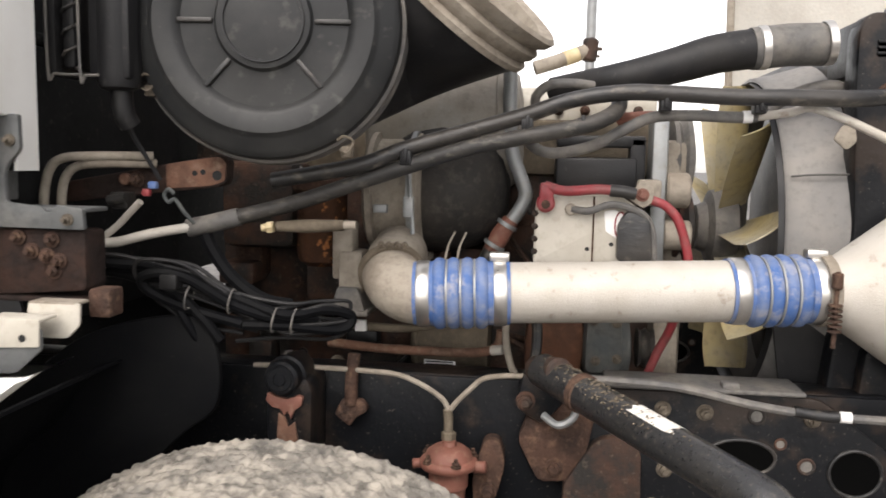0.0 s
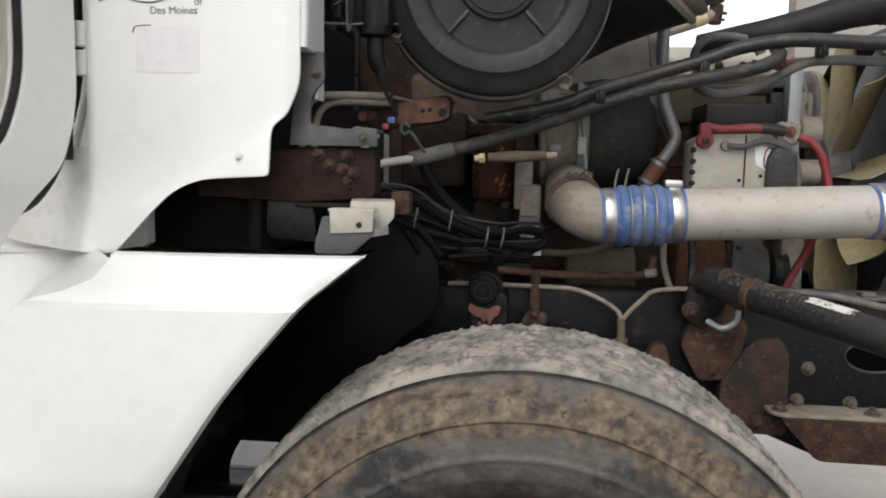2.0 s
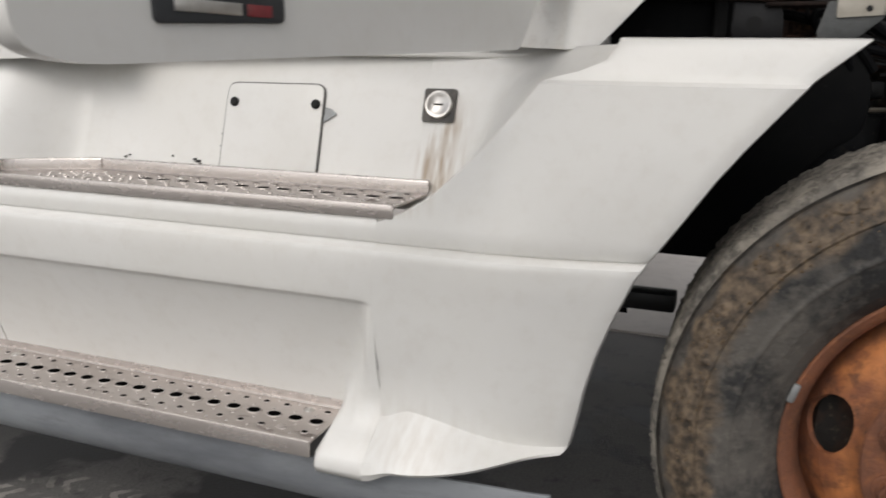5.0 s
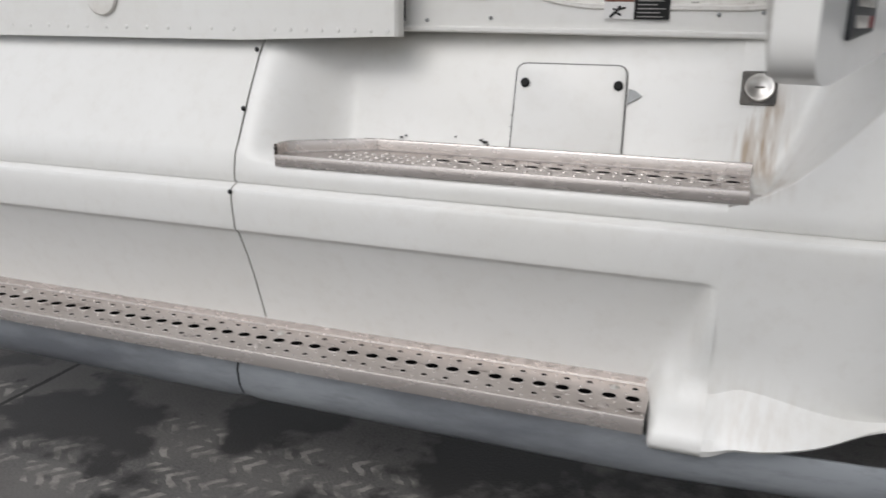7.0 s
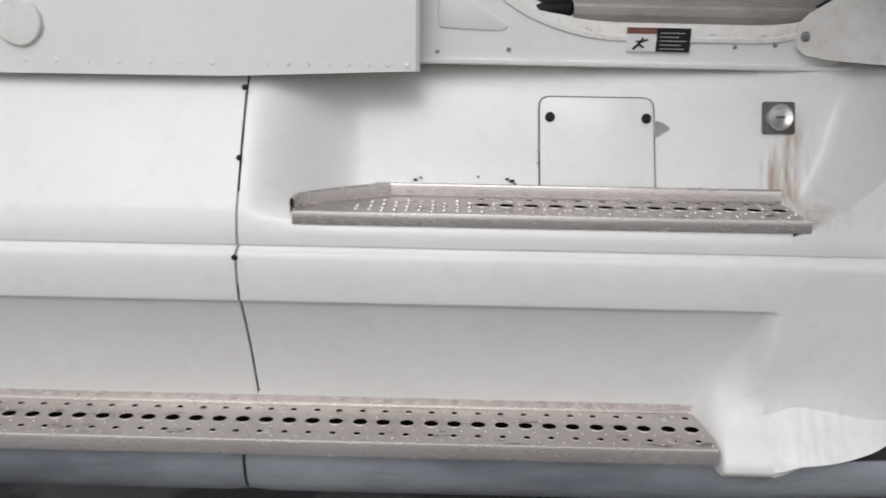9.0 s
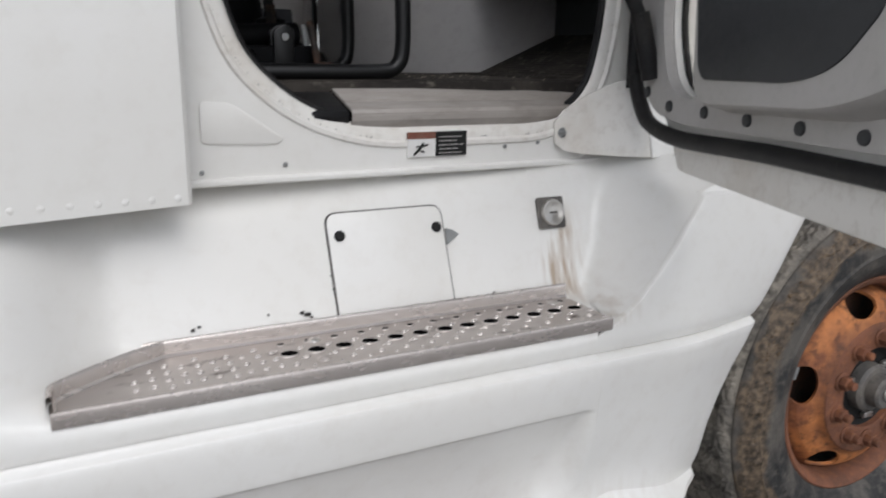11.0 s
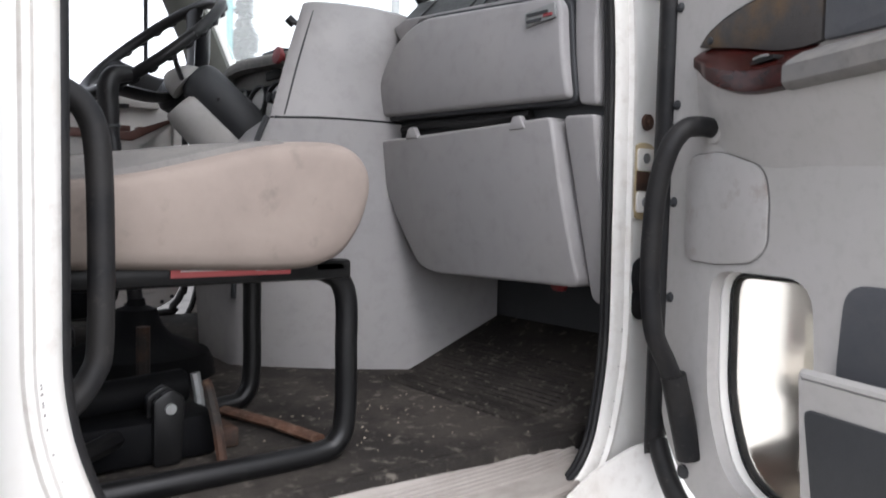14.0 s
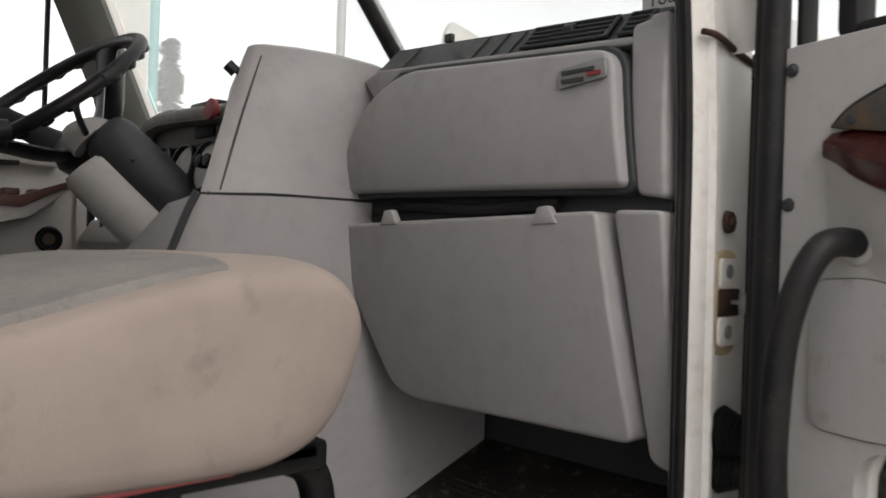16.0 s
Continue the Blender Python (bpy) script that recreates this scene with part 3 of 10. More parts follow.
def rounded(pts, r, seg=5):
    """Rounds the corners of an outline; r is one radius or one for each corner."""
    out, k = [], len(pts)
    for i in range(k):
        a, p, b = Vector(pts[i - 1]), Vector(pts[i]), Vector(pts[(i + 1) % k])
        rr = r[i] if isinstance(r, (list, tuple)) else r
        if rr <= 0:
            out.append(tuple(p))
            continue
        da, db = (a - p), (b - p)
        t = min(rr, da.length * 0.48, db.length * 0.48)
        p0, p1 = p + da.normalized() * t, p + db.normalized() * t
        for s in range(seg + 1):
            u = s / seg
            out.append(tuple(p0 * (1 - u) ** 2 + p * 2 * u * (1 - u) + p1 * u * u))
    return out


def smooth_line(pts, step=6):
    """A smooth curve through the points (Catmull-Rom)."""
    P = [Vector(p) for p in pts]
    if len(P) < 3:
        return P
    P = [P[0] * 2 - P[1], *P, P[-1] * 2 - P[-2]]
    out = []
    for i in range(1, len(P) - 2):
        for s in range(step):
            u = s / step
            out.append(0.5 * (2 * P[i] + (P[i + 1] - P[i - 1]) * u + (2 * P[i - 1] - 5 * P[i] + 4 * P[i + 1] - P[i + 2]) * u * u
                              + (3 * P[i] - P[i - 1] - 3 * P[i + 1] + P[i + 2]) * u ** 3))
    out.append(P[-2])
    return out


def tube(pts, r, n=10, step=6, curve=True, radii=None, flat=1.0):
    """A round bar or hose along a line; radii, if given, goes smoothly along its length."""
    L = smooth_line(pts, step) if curve else [Vector(p) for p in pts]
    bm, rings = bmesh.new(), []
    side = None
    for i, p in enumerate(L):
        d = (L[min(i + 1, len(L) - 1)] - L[max(i - 1, 0)]).normalized()
        if side is None:
            side = d.cross(Vector((0, 0, 1)) if abs(d.z) < 0.9 else Vector((1, 0, 0))).normalized()
        side = (side - d * side.dot(d)).normalized()
        up = d.cross(side)
        k = r
        if radii:
            f = i / (len(L) - 1) * (len(radii) - 1)
            a = min(int(f), len(radii) - 2)
            k = radii[a] + (radii[a + 1] - radii[a]) * (f - a)
        rings.append([bm.verts.new(p + (side * math.cos(q) + up * math.sin(q) * flat) * k)
                      for q in (2 * math.pi * j / n for j in range(n))])
    for a, b in zip(rings, rings[1:]):
        for j in range(n):
            bm.faces.new((a[j], a[(j + 1) % n], b[(j + 1) % n], b[j]))
    bm.faces.new(rings[0])
    bm.faces.new(rings[-1])
    return bm


def lathe(profile, at, axis, n=32, closed=False):
    """A turned shape: profile of (radius, height) round an axis from a place."""
    q = Vector(axis).normalized().to_track_quat("Z", "Y").to_matrix().to_4x4()
    bm, rings = bmesh.new(), []
    for r, h in profile:
        rings.append([bm.verts.new((max(r, 1e-4) * math.cos(2 * math.pi * j / n), max(r, 1e-4) * math.sin(2 * math.pi * j / n), h)) for j in range(n)])
    pairs = list(zip(rings, rings[1:]))
    if closed:
        pairs.append((rings[-1], rings[0]))
    for a, b in pairs:
        for j in range(n):
            bm.faces.new((a[j], a[(j + 1) % n], b[(j + 1) % n], b[j]))
    if not closed:
        bm.faces.new(rings[0])
        bm.faces.new(rings[-1])
    return moved(bm, Matrix.Translation(at) @ q)


def cyl(a, b, r, n=16, bev=0.0, r2=None):
    a, b = Vector(a), Vector(b)
    h = (b - a).length
    r2 = r if r2 is None else r2
    k = min(bev, h * 0.4, r * 0.4)
    prof = [(r - k, 0), (r, k), (r2, h - k), (r2 - k, h)] if k > 0 else [(r, 0), (r2, h)]
    return lathe(prof, a, b - a, n)


def hexbolt(at, axis, r=0.012, h=0.009):
    """A washer, a six-sided head and the end of a thread."""
    a = Vector(axis).normalized()
    p = Vector(at)
    return join(cyl(p, p + a * 0.003, r * 1.35, 14), cyl(p + a * 0.003, p + a * (0.003 + h), r, 6, 0.0015), cyl(p + a * h, p + a * (h + 0.009), r * 0.5, 8))


def sheet(grid, thick=0.0, push=None):
    """A curved panel through a grid of places, with real thickness towards push."""
    bm = bmesh.new()
    V = [[bm.verts.new(p) for p in row] for row in grid]
    for a, b in zip(V, V[1:]):
        for j in range(len(a) - 1):
            bm.faces.new((a[j], a[j + 1], b[j + 1], b[j]))
    if thick:
        q = Vector(push).normalized() * thick
        W = [[bm.verts.new(v.co + q) for v in row] for row in V]
        for a, b in zip(W, W[1:]):
            for j in range(len(a) - 1):
                bm.faces.new((a[j], b[j], b[j + 1], a[j + 1]))
        rim = [(V[0], W[0]), (V[-1], W[-1]), ([r[0] for r in V], [r[0] for r in W]), ([r[-1] for r in V], [r[-1] for r in W])]
        for a, b in rim:
            for j in range(len(a) - 1):
                bm.faces.new((a[j], a[j + 1], b[j + 1], b[j]))
    return bm


def lerp(x, xs, ys):
    return float(np.interp(x, xs, ys))


def plain(name, bm, mat, label, category, group="", kind="", flat=False, angle=38):
    """A thing that is one mesh."""
    return tagged(part(name, bm, mat, None, "", flat, angle), label, category, group, kind)

# ---- ground ----
gb = bmesh.new()
bmesh.ops.create_grid(gb, x_segments=40, y_segments=40, size=600)
tagged(part("ground", gb, GROUND), "grey concrete yard with dark wet patches", "ground", kind="structure")

# Added slab; its pale colour stands in for skylight on the far yard.
tagged(part("pavement", box((-12.0, 2.95, -0.05), (12.0, 8.5, 0.012), 0.005), LITGROUND), "added pale ground strip beyond the truck, coloured as sky-lit yard", "pavement", kind="structure")

# ---- lower side fairing with the steps ----


def ease(x, a, b):
    t = min(1, max(0, (x - a) / (b - a)))
    return t * t * (3 - 2 * t)


def mixed(p, q, t):
    return tuple(a + (b - a) * t for a, b in zip(p, q))


def skirt_line(x):
    """The height line of the fairing at one place along the truck: a wall, the upper step's ledge, a shoulder, a recess."""
    k = ease(x, -2.36, -2.15)
    deep = [(1.195, 1.14), (1.138, 1.05), (1.105, 0.95), (1.085, 0.89), (1.072, 0.862), (1.05, 0.848), (0.93, 0.843)]
    shut = [(1.085, 1.14), (1.026, 1.06), (0.972, 0.97), (0.938, 0.905), (0.922, 0.876), (0.915, 0.864), (0.911, 0.855)]
    out = [mixed(a, b, k) for a, b in zip(shut, deep)]
    out += [(0.907, 0.838), (0.902, 0.815), (0.904, 0.7965), (0.905, 0.7945), (0.9105, 0.7925), (0.9105, 0.7905), (0.889, 0.7825), (0.8875, 0.7815), (0.8868, 0.780), (0.8845, 0.772), (0.885, 0.74), (0.890, 0.70)]
    flush = [(0.8915, 0.688), (0.8918, 0.6855), (0.892, 0.6835), (0.8925, 0.6785), (0.893, 0.677), (0.893, 0.675), (0.894, 0.66), (0.895, 0.62), (0.903, 0.56), (0.923, 0.50), (0.921, 0.455), (0.885, 0.43), (0.843, 0.40), (0.835, 0.378), (0.842, 0.362)]
    sunk = [(0.8915, 0.688), (0.8925, 0.6855), (0.895, 0.684), (0.9025, 0.6785), (0.9045, 0.677), (0.9060, 0.6745), (0.912, 0.66), (0.931, 0.62), (0.955, 0.56), (0.975, 0.50), (0.990, 0.455), (0.998, 0.43), (1.002, 0.40), (1.004, 0.378), (1.004, 0.362)]
    return out + [mixed(a, b, 1 - ease(x, lerp(a[1], (0.40, 0.44, 0.55, 0.68), (-1.456, -1.450, -1.392, -1.366)), lerp(a[1], (0.40, 0.44, 0.55, 0.68), (-1.428, -1.415, -1.348, -1.338)))) for a, b in zip(flush, sunk)]


def skirt(x0, x1, n):
    rows = []
    for i in range(n + 1):
        x = x0 + (x1 - x0) * i / n
        rows.append([(x, y, z) for y, z in skirt_line(x)])
    return sheet(rows, 0.006, (0, 1, 0))


fa = thing("side_fairing", (-1.85, 0.95, 0.345), "white painted lower side fairing with a recessed step ledge", "truck panel", "side fairings")
part("panel", skirt(-2.3635, -1.333, 230), WHITE_STREAK, fa, angle=70)
fb_ = thing("side_fairing", (-3.0, 0.95, 0.345), "plain white lower side fairing behind a dark panel seam", "truck panel", "side fairings")
part("panel", skirt(-3.7, -2.3685, 30), WHITE, fb_, angle=70)
plain("seam_backing", box((-2.40, 1.075, 0.34), (-2.33, 1.09, 1.10), 0.002), RUBBER, "dark joint strip behind the white fairing seam", "trim", kind="structure")
for x, z, s in ((-2.041, 0.889, 0.006), (-2.030, 0.893, 0.004), (-1.853, 0.893, 0.006), (-1.843, 0.888, 0.0075), (-1.836, 0.884, 0.004), (-1.912, 0.897, 0.003), (-1.79, 0.949, 0.003), (-1.79, 0.925, 0.0025), (-1.46, 0.882, 0.003)):
    yy = lerp(z, (0.862, 0.89, 0.95, 1.04), (1.072, 1.085, 1.105, 1.135))
    rs = random.Random(round(x * 1000))
    blob = [(x + s * rs.uniform(0.4, 1.1) * math.cos(k * 0.8), z + s * rs.uniform(0.2, 0.7) * math.sin(k * 0.8)) for k in range(8)]
    part("scuff", prism(blob, "y", yy - 0.004, yy + 0.003, 0), HOSE, fa, "dark chipped scuff mark in the paint")
for z, y in ((1.075, 1.022), (0.95, 0.955), (0.775, 0.884)):
    part("clip", lathe([(0.0, 0.0), (0.005, 0.0), (0.006, 0.002), (0.004, 0.004), (0, 0.005)], (-2.367, y, z), (0, -1, 0), 12), BLACK, fb_, "small black clip at the seam")
# the front fender: rows from its foot to its top, from the step ledge to the wheel arch
ARCH_Z = (0.30, 0.38, 0.448, 0.527, 0.605, 0.67, 0.767, 0.858, 0.936, 0.993, 1.081, 1.143)
ARCH_X = (-1.02, -1.0, -0.989, -0.973, -0.951, -0.929, -0.888, -0.826, -0.775, -0.731, -0.657, -0.582)
BACK_Z = (0.829, 0.864, 0.93, 1.002, 1.078, 1.085, 1.100, 1.137)
BACK_X = (-1.325, -1.246, -1.176, -1.11, -1.052, -1.03, -0.965, -0.938)


def fender_y(z, x):
    y = lerp(z, (0.362, 0.378, 0.40, 0.43, 0.455, 0.50, 0.56, 0.68, 0.74, 0.772, 0.780, 0.7815, 0.7825, 0.7905, 0.7925, 0.7945, 0.7965, 0.815, 0.84, 1.0, 1.072, 1.078, 1.084, 1.135, 1.143),
             (0.842, 0.835, 0.842, 0.871, 0.897, 0.899, 0.898, 0.892, 0.885, 0.8845, 0.8868, 0.8875, 0.889, 0.9105, 0.9105, 0.905, 0.904, 0.902, 0.906, 0.926, 0.937, 0.951, 0.955, 0.976, 0.984))
    xr_ = lerp(z, ARCH_Z, ARCH_X)
    y += 0.045 * ease(x, -1.15, -0.98) * (1 - ease(z, 0.37, 0.48))
    y += 0.024 * (1 - ease(x, -1.34, -1.06)) * ease(z, 0.395, 0.45) * (1 - ease(z, 0.49, 0.64))
    return y + 0.012 * ease(x, -1.0, -0.6) * ease(z, 0.7, 1.0) + lerp(z, (0.40, 0.534, 0.68, 0.78, 0.86, 0.93, 1.01), (0.075, 0.062, 0.050, 0.045, 0.030, 0.021, 0.016)) * ease(x, xr_ - 0.30, xr_ + 0.06) ** 1.4


frows = []
fz = [0.362, 0.378, 0.40, 0.43, 0.455, 0.50, 0.56, 0.62, 0.68, 0.72, 0.74, 0.755, 0.765, 0.772, 0.780, 0.7815, 0.7825, 0.7905, 0.7925, 0.7945, 0.7965, 0.815, 0.829, 0.85, 0.88, 0.93, 0.98, 1.03, 1.06, 1.072, 1.078, 1.084, 1.092, 1.11, 1.13, 1.139, 1.143]
for z in fz:
    xr = lerp(z, ARCH_Z, ARCH_X)
    row = []
    if z <= 0.829:
        xl = -1.333
        row = [(xl + 0.0004 * j, fender_y(z, xl), z) for j in range(5)]
    else:
        xl = lerp(z, BACK_Z, BACK_X)
        y0 = fender_y(z, xl)
        row = [(xl - 0.006 + 0.0015 * j, y0 + 0.008 * (1 - j / 4) ** 2, z) for j in range(5)]
    for j in range(1, 25):
        x = xl + 0.002 + (xr - xl - 0.002) * j / 24
        edge = ease(x, xr - 0.02, xr)
        row.append((x, fender_y(z, x) + 0.006 * edge, z))
    up = [0.038 * ease(p[0], -1.28, -1.0) * (1 - ease(z, 0.372, 0.52)) for p in row]
    up = [u + 0.024 * (1 - ease(z, 0.362, 0.402)) * ease(p[0], -1.333, -1.27) for p, u in zip(row, up)]
    fold = ease(z, 0.378, 0.455) * (1 - ease(z, 0.46, 0.60))
    up = [u + fold * (0.022 * ease(p[0], -1.333, -1.27) - 0.055 * ease(p[0], -1.28, -1.02)) for p, u in zip(row, up)]
    row = [(p[0], p[1], p[2] + u) for p, u in zip(row, up)]
    row.append((xr + 0.003, fender_y(z, xr) + 0.02, z + up[-1]))
    row.append((xr - 0.002, fender_y(z, xr) + 0.05, z + up[-1]))
    frows.append(row)
last = frows[-1]
frows.append([(x, y + 0.012, 1.146) for x, y, z in last])
frows.append([(x, y + 0.07, 1.146) for x, y, z in last])
fend = thing("fender", (-1.0, 0.95, 0.345), "white painted front fender panel over the wheel arch", "truck panel")
part("outer_panel", sheet(frows, 0.004, (0, 1, 0)), WHITE_STREAK, fend, angle=24)
# the hollow that turns from the step's back wall into the fender's rear ridge
crows = []
for z in (0.840, 0.848, 0.858, 0.87, 0.89, 0.92, 0.96, 1.0, 1.04, 1.07, 1.084, 1.10, 1.12, 1.135):
    wy = lerp(z, (0.843, 0.848, 0.862, 0.89, 0.95, 1.05, 1.14), (0.99, 1.05, 1.072, 1.085, 1.105, 1.138, 1.195)) - 0.001
    xr_ = lerp(z, (0.829,) + BACK_Z[1:], (-1.32,) + BACK_X[1:])
    yr_ = fender_y(z, xr_) + 0.008
    xc = lerp(z, (0.84, 0.87, 0.95, 1.03, 1.09, 1.14), (-1.262, -1.245, -1.205, -1.185, -1.15, -1.10))
    p0, pc, p1 = Vector((-1.334, wy)), Vector((xc, wy - 0.002)), Vector((xr_ - 0.005, yr_))
    r_ = 0.026
    a0, a1 = pc + (p0 - pc).normalized() * min(r_, (p0 - pc).length * 0.8), pc + (p1 - pc).normalized() * r_
    row = [p0, p0.lerp(a0, 0.5), a0]
    for k in range(1, 6):
        t_ = k / 6
        row.append(a0 * (1 - t_) ** 2 + pc * 2 * t_ * (1 - t_) + a1 * t_ * t_)
    row += [a1] + [a1.lerp(p1, k / 5) + Vector((0.003, -0.003)) * math.sin(math.pi * k / 5) for k in range(1, 6)]
    crows.append([(p[0], p[1], z) for p in row])
part("rear_hollow", sheet(crows, 0.004, (0.5, 1, 0)), WHITE_STREAK, fend, "white hollow side stained below the lock", angle=60)

# the grimy valance under the step
val = thing("valance", (-2.3, 0.87, 0.25), "grimy grey-white plastic valance under the lower step", "truck panel")
for va, vb in ((-3.7, -2.372), (-2.366, -1.0)):
    vrows = []
    for i in range(31):
        x = va + (vb - va) * i / 30
        t = ease(x, -1.5, -1.0)
        tuck = 0.006 * (ease(x, vb - 0.012, vb) + 1 - ease(x, va, va + 0.012))
        vrows.append([(x, y + 0.03 * t + tuck, z) for y, z in ((0.868, 0.372), (0.862, 0.35), (0.868, 0.31), (0.882, 0.282), (0.91, 0.262), (0.96, 0.25))])
    part("panel", sheet(vrows, 0.006, (0, 1, 0)), VALANCE, val, angle=60)
part("joint", sheet([[(x, y + 0.010, z) for y, z in ((0.868, 0.372), (0.862, 0.35), (0.868, 0.31), (0.882, 0.282), (0.91, 0.262))] for x in (-2.378, -2.360)], 0.003, (0, 1, 0)), RUBBER, val, "black joint between the valance panels")

# ---- steps ----


def step_plate(name, x0, x1, y_front, y_back, z, lip, taper, label, holes):
    th = thing(name, ((x0 + x1) / 2, y_front, z - lip), label, "step", "boarding steps")
    rnd = random.Random(4)
    outline = [(x0, y_front), (x1, y_front), (x1, y_back)] + ([(x0 + taper, y_back), (x0 + taper * 0.84, y_back - 0.005), (x0 + taper * 0.6, y_back - 0.026), (x0 + taper * 0.3, y_back - 0.066), (x0 + 0.006, y_back - 0.108), (x0, y_back - 0.125)] if taper else [(x0, y_back)])
    part("tread", prism(outline, "z", z - 0.004, z, 0.001, 1), STEP, th)
    part("front_lip", join(box((x0, y_front - 0.006, z - lip), (x1, y_front + 0.002, z + 0.004), 0.003), ), STEPEDGE, th, "worn rounded steel front edge")
    back = [(x1 + 0.002, y_back), (x0 + taper, y_back), (x0 + taper * 0.84, y_back - 0.005), (x0 + taper * 0.6, y_back - 0.026), (x0 + taper * 0.3, y_back - 0.066), (x0 + 0.010, y_back - 0.106), (x0 + 0.001, y_back - 0.125), (x0 + 0.001, y_front)] if taper else [(x1, y_back), (x0, y_back)]
    rim = [Vector(p) for p in smooth_line([(x, y, 0.0) for x, y in back], 4)]
    prof = ((0.004, -0.002), (0.004, 0.022), (0.003, 0.0255), (0.0, 0.027), (-0.003, 0.0255), (-0.004, 0.022), (-0.004, 0.004), (-0.009, 0.0005))
    prow = []
    for i, p in enumerate(rim):
        d = (rim[min(i + 1, len(rim) - 1)] - rim[max(i - 1, 0)]).normalized()
        s = Vector((d.y, -d.x, 0))
        prow.append([tuple(p + s * o + Vector((0, 0, z + h))) for o, h in prof])
    part("back_rim", sheet(prow), STEPEDGE, th, angle=50)
    pitch = 0.048
    n = int((x1 - x0 - 0.05) / pitch)

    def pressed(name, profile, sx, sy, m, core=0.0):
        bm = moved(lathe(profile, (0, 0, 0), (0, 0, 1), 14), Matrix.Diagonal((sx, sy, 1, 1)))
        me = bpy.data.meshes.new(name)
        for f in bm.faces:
            # Faces inside core get the painted black that stands for the hole's shade.
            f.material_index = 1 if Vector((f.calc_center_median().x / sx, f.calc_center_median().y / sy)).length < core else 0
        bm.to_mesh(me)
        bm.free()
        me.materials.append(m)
        me.materials.append(HOLESHADE)
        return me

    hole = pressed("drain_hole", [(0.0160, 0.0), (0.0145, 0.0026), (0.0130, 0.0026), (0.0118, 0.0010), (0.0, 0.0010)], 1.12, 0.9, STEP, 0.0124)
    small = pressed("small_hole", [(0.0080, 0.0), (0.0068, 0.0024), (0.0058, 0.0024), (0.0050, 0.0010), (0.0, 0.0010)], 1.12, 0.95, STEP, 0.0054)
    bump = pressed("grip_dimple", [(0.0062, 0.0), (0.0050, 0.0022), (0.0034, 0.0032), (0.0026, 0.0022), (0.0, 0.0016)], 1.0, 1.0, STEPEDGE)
    pip = pressed("grip_pip", [(0.0034, 0.0), (0.0026, 0.0016), (0.0012, 0.0022), (0.0, 0.0022)], 1.0, 1.0, STEPEDGE)
    w = y_back - y_front
    for i in range(n):
        x = x1 - 0.03 - i * pitch
        if i < holes:
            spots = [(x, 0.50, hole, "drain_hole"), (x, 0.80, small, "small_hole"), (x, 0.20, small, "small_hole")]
            spots += [(x + a, f, pip, "grip_pip") for a, f in ((0.015, 0.35), (-0.015, 0.65), (0.024, 0.88), (0.024, 0.12))]
            if taper:
                spots[1:3] = [(x, 0.80, small, "small_hole"), (x, 0.20, bump, "grip_dimple"), (x + 0.024, 0.62, bump, "grip_dimple"), (x + 0.024, 0.36, bump, "grip_dimple")]
        else:
            spots = [(x, f + 0.06 * (i % 2), bump, "grip_dimple") for f in (0.16, 0.34, 0.52, 0.70)] + [(x + 0.024, f, bump, "grip_dimple") for f in (0.22, 0.42, 0.62)]
        for a, f, me, nm in spots:
            y = y_front + w * f
            if taper and a < x0 + taper and y > y_back - 0.115 + 0.115 * (a - x0) / taper - 0.02:
                continue
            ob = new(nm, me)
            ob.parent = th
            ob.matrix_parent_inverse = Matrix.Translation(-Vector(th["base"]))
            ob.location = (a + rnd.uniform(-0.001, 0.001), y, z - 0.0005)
    for bx in (x1 - 0.085, x1 - 0.88, x1 - 1.68) if not taper else (x1 - 0.06, x1 - 0.56):
        for f in (0.24, 0.80):
            p = (bx + (0.012 if f > 0.5 else 0), y_front + w * f, z)
            part("carriage_bolt", lathe([(0.0, 0.0048), (0.005, 0.0040), (0.0078, 0.0020), (0.0085, 0.0014), (0.0115, 0.0012), (0.012, 0.0)], p, (0, 0, 1), 16), ALU_BRIGHT if f > 0.5 else STEP, th)
    return th


step_plate("step_plate", -2.262, -1.30, 0.908, 1.066, 0.858, 0.022, 0.20, "worn steel upper boarding step with raised grip dimples", 13)
step_plate("step_plate", -3.65, -1.441, 0.846, 1.0, 0.416, 0.03, 0.0, "long worn steel lower boarding step with drain holes", 60)

# ---- access panel and filler lock on the fairing wall ----


def wall_y(z):
    return lerp(z, (0.848, 0.862, 0.89, 0.95, 1.05, 1.14), (1.05, 1.072, 1.085, 1.105, 1.138, 1.195))


lean = math.atan2(1.138 - 1.085, 1.05 - 0.89)
onwall = Matrix.Translation((0, wall_y(0.97) - 0.003, 0.97)) @ Matrix.Rotation(-lean, 4, "X")
pan = thing("access_panel", (-1.675, wall_y(0.88), 0.88), "white access panel with two black quarter-turn screws", "panel")
po = rounded([(-1.785, -0.10), (-1.551, -0.10), (-1.557, 0.090), (-1.789, 0.090)], [0.004, 0.004, 0.022, 0.022])
part("cover", moved(prism(po, "y", -0.004, 0.002, 0.0015), onwall), WHITE, pan)
gap = rounded([(-1.788, -0.1025), (-1.5482, -0.1025), (-1.5545, 0.0928), (-1.792, 0.0928)], [0.004, 0.004, 0.024, 0.024])
part("gap", moved(prism(gap, "y", -0.0008, 0.003, 0), onwall), HOSEGREY, pan, "dirty grey gap round the panel")
for x in (-1.768, -1.571):
    part("screw", moved(lathe([(0, 0), (0.010, 0), (0.010, 0.004), (0.007, 0.007), (0, 0.007)], (x, -0.004, 0.048), (0, -1, 0), 14), onwall), INK, pan, "black quarter-turn screw")
